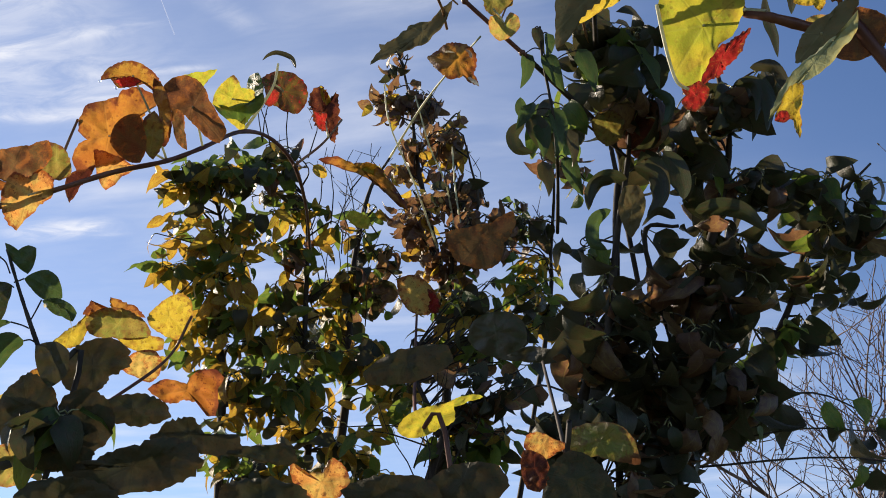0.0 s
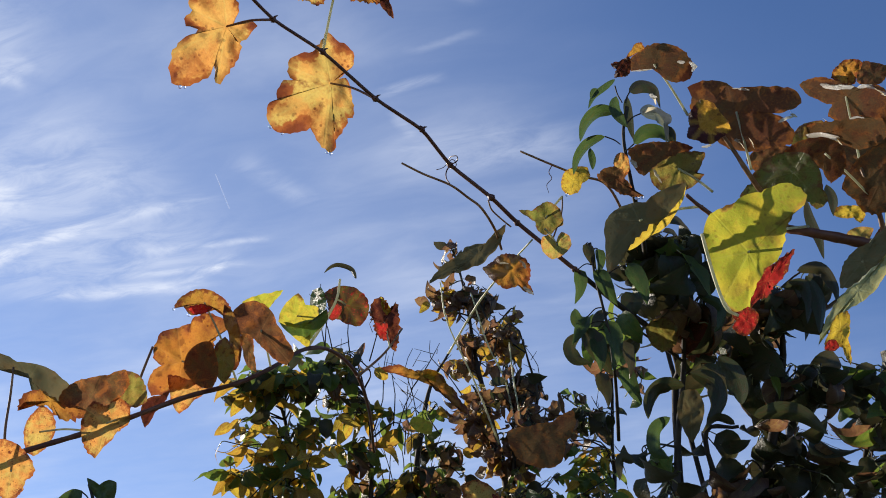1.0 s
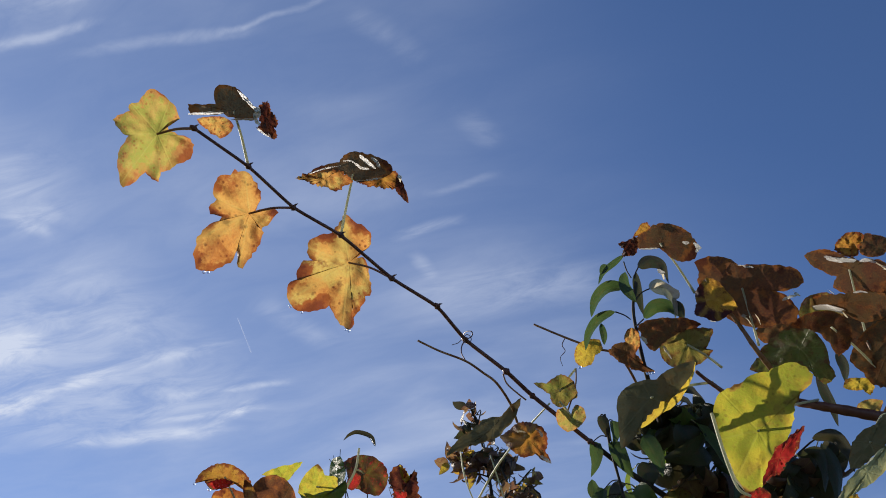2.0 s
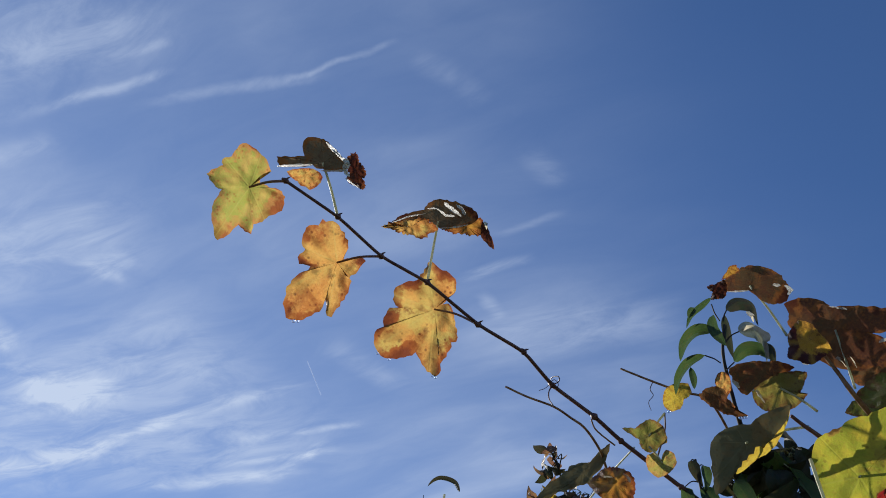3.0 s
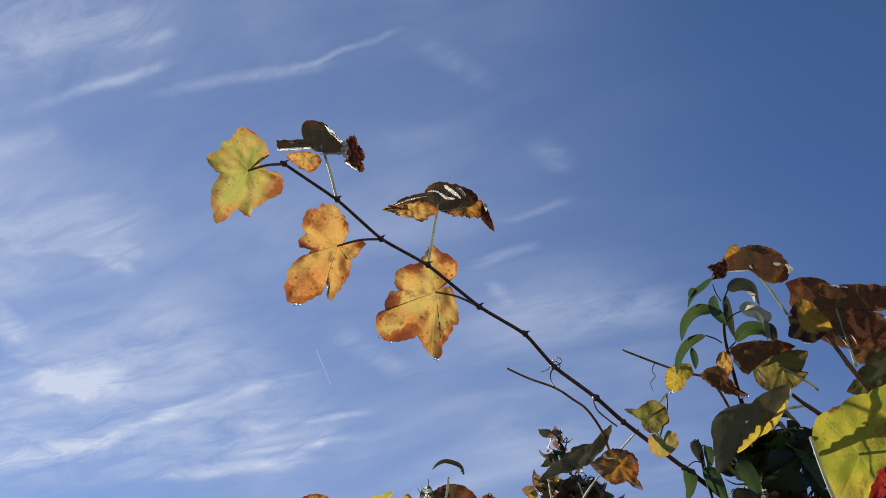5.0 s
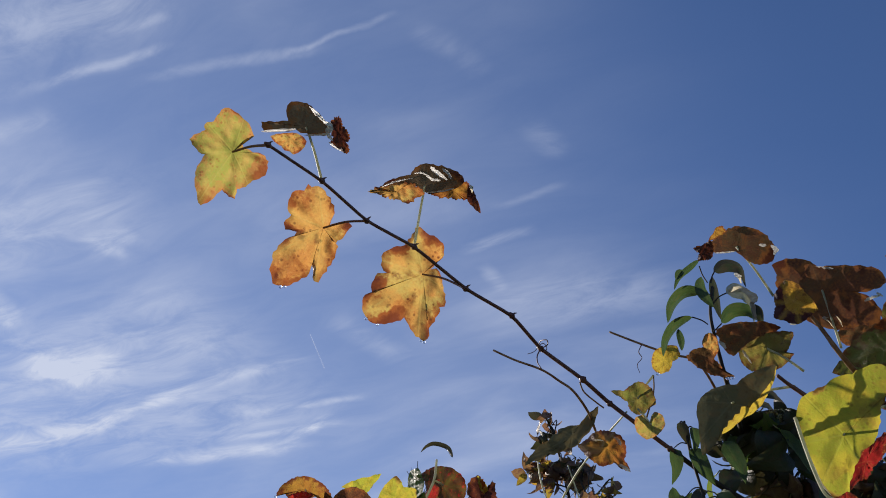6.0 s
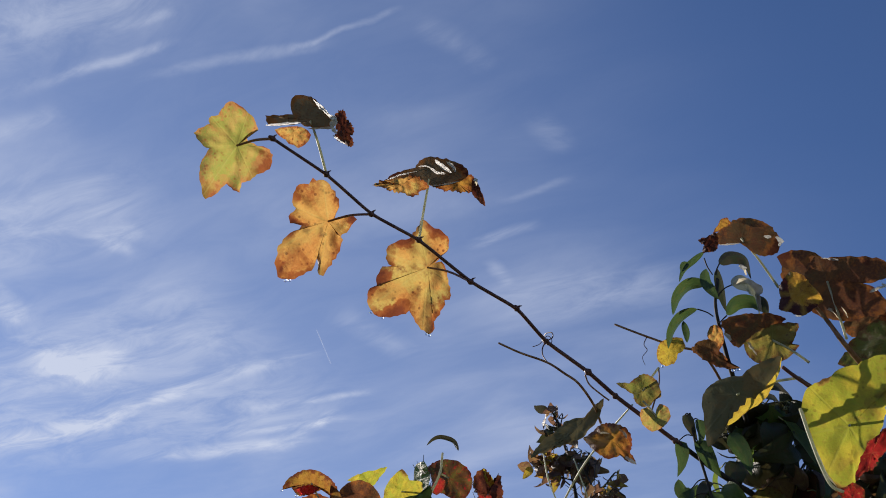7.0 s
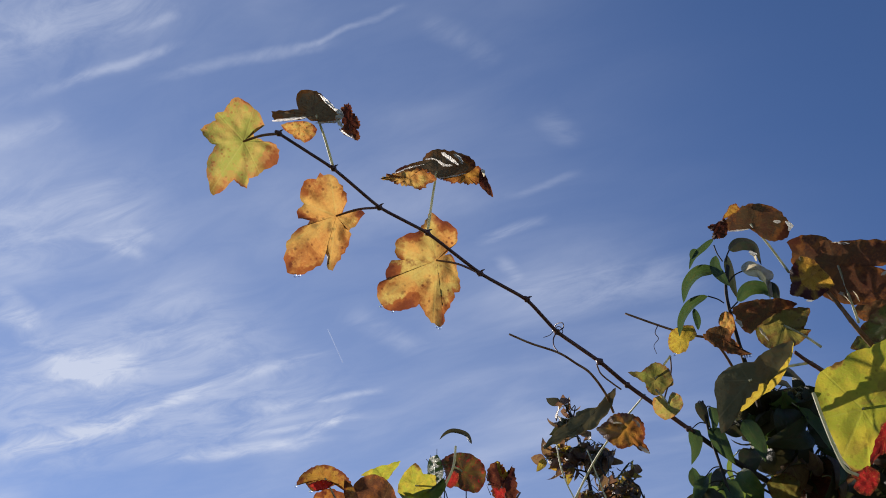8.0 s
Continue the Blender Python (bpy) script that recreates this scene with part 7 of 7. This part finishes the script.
climber.stem([(0.002, 1.66, 2.307), (-0.013, 1.64, 2.39), (-0.042, 1.62, 2.454), (-0.069, 1.62, 2.552)], 0.0018, 0.0012, "pale_shoot", STALK)
climber.stem([(-0.026, 1.66, 2.286), (-0.066, 1.66, 2.4), (-0.114, 1.66, 2.519), (-0.127, 1.66, 2.599)], 0.0018, 0.0012, "pale_shoot", STALK)
climber.stem([(0.012, 1.6, 2.3), (0.002, 1.6, 2.37), (-0.004, 1.6, 2.443)], 0.0016, 0.0012, "pale_shoot", STALK)
climber.stem([(0.162, 1.7, 2.305), (0.13, 1.7, 2.347), (0.082, 1.7, 2.389)], 0.002, 0.0014)
climber.clump((-0.123, 1.75, 2.606), (0.041, 0.037, 0.047), 35, "uuua")
climber.clump((-0.055, 1.72, 2.601), (0.046, 0.037, 0.041), 29, "uuud")
climber.clump((-0.01, 1.65, 2.476), (0.036, 0.035, 0.043), 45, "uuua")
climber.clump((-0.073, 1.75, 2.49), (0.051, 0.04, 0.045), 40, "uuua")
climber.clump((-0.005, 1.68, 2.389), (0.053, 0.042, 0.048), 54, "uuud")
climber.clump((-0.073, 1.72, 2.376), (0.039, 0.031, 0.039), 35, "uuua")
climber.clump((-0.129, 1.77, 2.717), (0.032, 0.026, 0.027), 10, "ud")
climber.clump((0.039, 1.65, 2.293), (0.055, 0.044, 0.042), 54, "uuud")
climber.clump((0.109, 1.68, 2.246), (0.051, 0.041, 0.046), 45, "aagg")
climber.clump((-0.032, 1.72, 2.302), (0.043, 0.038, 0.048), 40, "uuua")
climber.clump((0.115, 1.68, 2.348), (0.047, 0.038, 0.038), 29, "ddgu")
climber.clump((-0.002, 1.7, 2.222), (0.056, 0.045, 0.047), 48, "uaag")
climber.clump((0.145, 1.68, 2.177), (0.036, 0.036, 0.046), 32, "gad")
climber.clump((0.162, 1.3, 2.237), (0.03, 0.024, 0.03), 16, "ggu")
climber.clump((0.05, 1.8, 0.95), (0.3, 0.25, 0.8), 500, "uuga", parts=False)
climber.bare((-0.037, 1.68, 2.531), (0.059, 0.047, 0.059), 3, .05)
climber.bare((0.034, 1.62, 2.381), (0.028, 0.044, 0.056), 2, .06)
climber.bare((0.109, 1.66, 2.308), (0.046, 0.037, 0.028), 2, .05)
climber.finish()

near = Shrub("pear_shoot", (-0.55, 1.0, 0.0), "young pear shoot with glossy dark green leaves", "shoot", 14, 0.045, 0.8)
near.stem([(-0.55, 1.0, 0.0), (-0.5, 0.98, 1.0), (-0.331, 0.95, 1.797), (-0.349, 0.94, 1.846), (-0.364, 0.93, 1.88), (-0.383, 0.93, 1.919), (-0.403, 0.93, 1.963)], 0.0034, 0.0014)
lobed_leaf(near.top, "deep", (-0.387, 0.930, 1.954), (-0.001, -0.008, 0.020), (0.020, 0.007, 0.003), [(-45, 1.0), (-24, 0.41), (24, 0.64), (53, 0.74), (127, 0.56), (163, 0.7), (-133, 0.38), (-71, 0.59)], "", tilt=(.6, 0), turn=170, teeth=.005, folds=[(-10, .4)])
glossy_leaf = lobed_leaf(near.top, "deep", (-0.362, 0.930, 1.928), (-0.001, -0.007, 0.019), (0.019, 0.006, 0.003), [(-71, 0.93), (-28, 0.7), (15, 0.7), (62, 0.69), (128, 1.0), (152, 0.92), (-173, 0.66), (-103, 0.6)], "", tilt=(.35, 0), turn=120, teeth=.005)
lobed_leaf(near.top, "deep", (-0.346, 0.932, 1.905), (-0.001, -0.006, 0.016), (0.016, 0.005, 0.002), [(-62, 0.95), (-9, 0.6), (69, 0.71), (103, 1.0), (133, 1.0), (153, 0.47), (-128, 0.38)], "", tilt=(.6, 0), turn=110, teeth=.005)
sheen_strip(glossy_leaf, [(-0.348, 0.930, 1.912), (-0.338, 0.934, 1.902), (-0.332, 0.940, 1.887)], 0.0025)
sheen_strip(glossy_leaf, [(-0.360, 0.931, 1.909), (-0.357, 0.932, 1.907), (-0.355, 0.933, 1.904)], 0.0019)
lobed_leaf(near.top, "deep", (-0.420, 0.930, 1.936), (-0.001, -0.010, 0.027), (0.027, 0.010, 0.005), [(36, 0.81), (13, 0.76), (-17, 0.59), (-49, 0.51), (-107, 0.55), (-165, 1.0), (-173, 0.56), (102, 0.22), (51, 0.56)], "", tilt=(.25, 0), turn=-160, teeth=.005, folds=[(20, .3)])
lobed_leaf(near.top, "dark", (-0.401, 0.930, 1.914), (-0.001, -0.007, 0.020), (0.020, 0.008, 0.004), [(-34, 0.76), (13, 0.72), (41, 0.72), (121, 0.36), (180, 1.0), (-137, 0.45)], "", tilt=(.7, 0), turn=180, teeth=.005)
lobed_leaf(near.top, "dark", (-0.338, 0.920, 1.849), (-0.001, -0.007, 0.021), (0.021, 0.007, 0.003), [(-43, 0.98), (10, 0.88), (53, 0.78), (134, 0.71), (-172, 1.0), (-129, 0.68)], "", tilt=(.7, 0), turn=180, teeth=.005)
arched_leaf(near.top, "dark", [(-0.418, 0.930, 1.946), (-0.438, 0.930, 1.941), (-0.448, 0.930, 1.927), (-0.443, 0.930, 1.895)], 0.0067)
arched_leaf(near.top, "deep", [(-0.406, 0.930, 1.911), (-0.421, 0.930, 1.903), (-0.425, 0.930, 1.883), (-0.413, 0.930, 1.857)], 0.0073, turn=.6)
arched_leaf(near.top, "deep", [(-0.387, 0.930, 1.891), (-0.401, 0.930, 1.885), (-0.407, 0.930, 1.870), (-0.405, 0.930, 1.849)], 0.0056, turn=.9)
arched_leaf(near.top, "deep", [(-0.368, 0.920, 1.870), (-0.383, 0.920, 1.864), (-0.391, 0.920, 1.851), (-0.393, 0.920, 1.833)], 0.0117, turn=.3)
rod("stalk", [(-0.409, 0.930, 1.956), (-0.402, 0.930, 1.950), (-0.396, 0.930, 1.939)], 0.0008, 0.0007, TWIG, near.top, sides=5)
rod("stalk", [(-0.387, 0.930, 1.891), (-0.376, 0.930, 1.888), (-0.369, 0.930, 1.885)], 0.0008, 0.0007, TWIG, near.top, sides=5)
rod("stalk", [(-0.372, 0.930, 1.873), (-0.366, 0.930, 1.874), (-0.360, 0.930, 1.871)], 0.0008, 0.0007, TWIG, near.top, sides=5)
rod("stalk", [(-0.362, 0.930, 1.913), (-0.366, 0.930, 1.901), (-0.369, 0.930, 1.893)], 0.0008, 0.0007, TWIG, near.top, sides=5)
rod("stalk", [(-0.404, 0.930, 1.930), (-0.397, 0.930, 1.929), (-0.390, 0.930, 1.925)], 0.0008, 0.0007, TWIG, near.top, sides=5)
rod("stalk", [(-0.382, 0.930, 1.934), (-0.386, 0.930, 1.932), (-0.391, 0.930, 1.930)], 0.0008, 0.0007, TWIG, near.top, sides=5)
near.clump((-0.334, 0.93, 1.792), (0.045, 0.036, 0.03), 30, "ddg")
near.clump((-0.52, 1.0, 0.9), (0.25, 0.2, 0.75), 300, "ddg", parts=False)
near.finish()

# ---- bare tree behind ----
def bare_tree():
    at = Vector((2.45, 7.0, 0.0))
    tree = thing("bare_tree", at, "leafless tree with a fan of thin reddish twigs", "tree")
    rng = random.Random(21)
    rod("trunk", [at, at + Vector((0.03, 0, 1.0)), at + Vector((-0.02, 0.03, 2.0)), at + Vector((0.0, 0, 2.5))], 0.09, 0.05, GREY_BARK, tree, "grey trunk", sides=10, knots=.15)
    twigs, buds = bmesh.new(), bmesh.new()
    def grow(p, way, length, r, level):
        pts, q, w = [p], p.copy(), way.copy()
        for _ in range(4):
            w = (w + Vector((rng.gauss(0, .2), rng.gauss(0, .2), rng.gauss(.06, .14)))).normalized()
            q = q + w * length / 4
            pts.append(q.copy())
        if level == 0:
            bm = bmesh.new()
            tube(bm, smooth_line(pts, 3), r, r * .5, 6)
            part("limb", bm, GREY_BARK, tree)
        else:
            tube(twigs, pts, r * 1.0, r * .5, 4)
        if level < 3:
            for k in range((7, 5, 3)[level]):
                f = rng.uniform(.2, 1.0)
                i = min(3, int(f * 4))
                start = pts[i].lerp(pts[i + 1], f * 4 - i)
                side = Vector((rng.gauss(0, 1), rng.gauss(0, 1), rng.gauss(.35, .5))).normalized()
                grow(start, (w * .6 + side * .9).normalized(), length * rng.uniform(.38, .66), r * .55, level + 1)
        else:
            for q in pts[1:]:
                if rng.random() < .5:
                    tube(buds, [q, q + w * .008, q + w * .016], .005, .002, 4)
    for k in range(7):
        a = k * 2.4
        start = Vector((0, 0, rng.uniform(1.6, 2.5)))
        grow(start, Vector((math.cos(a) * .6, math.sin(a) * .6, rng.uniform(.7, 1.3))).normalized(), rng.uniform(1.3, 1.9), .016, 0)
    part("branchwork", twigs, RED_TWIG, tree, "thin bare twigs")["kind"] = "stuff"
    part("bud_layer", buds, GREY_BARK, tree, "small leaf buds")["kind"] = "stuff"


bare_tree()

# ---- vapour trail ----
bm = bmesh.new()
A, B = Vector((-830.8, 2400.0, 1749.7)), Vector((-780.4, 2400.0, 1635.7))
tube(bm, [A + (B - A) * (k / 8) for k in range(9)], 1.0, 2.0, 8)
vapour = bpy.data.materials.new("vapour")
vapour.use_nodes = True
net = Net(vapour.node_tree)
white = net.node("ShaderNodeBsdfTranslucent", {"Color": (0.9, 0.92, 0.95)})
soft = net.node("ShaderNodeBsdfTransparent")
torn = net.noise(net.node("ShaderNodeTexCoord").outputs["Object"], 0.01, 4.0)
blend = net.node("ShaderNodeMixShader", {0: net.step(torn, .3, .6, .04, .11), 1: soft.outputs[0], 2: white.outputs[0]})
net.tree.links.new(blend.outputs[0], net.node("ShaderNodeOutputMaterial").inputs[0])
tagged(part("vapour_trail", bm, vapour), "thin white vapour trail in the blue sky", "vapour trail", kind="structure")
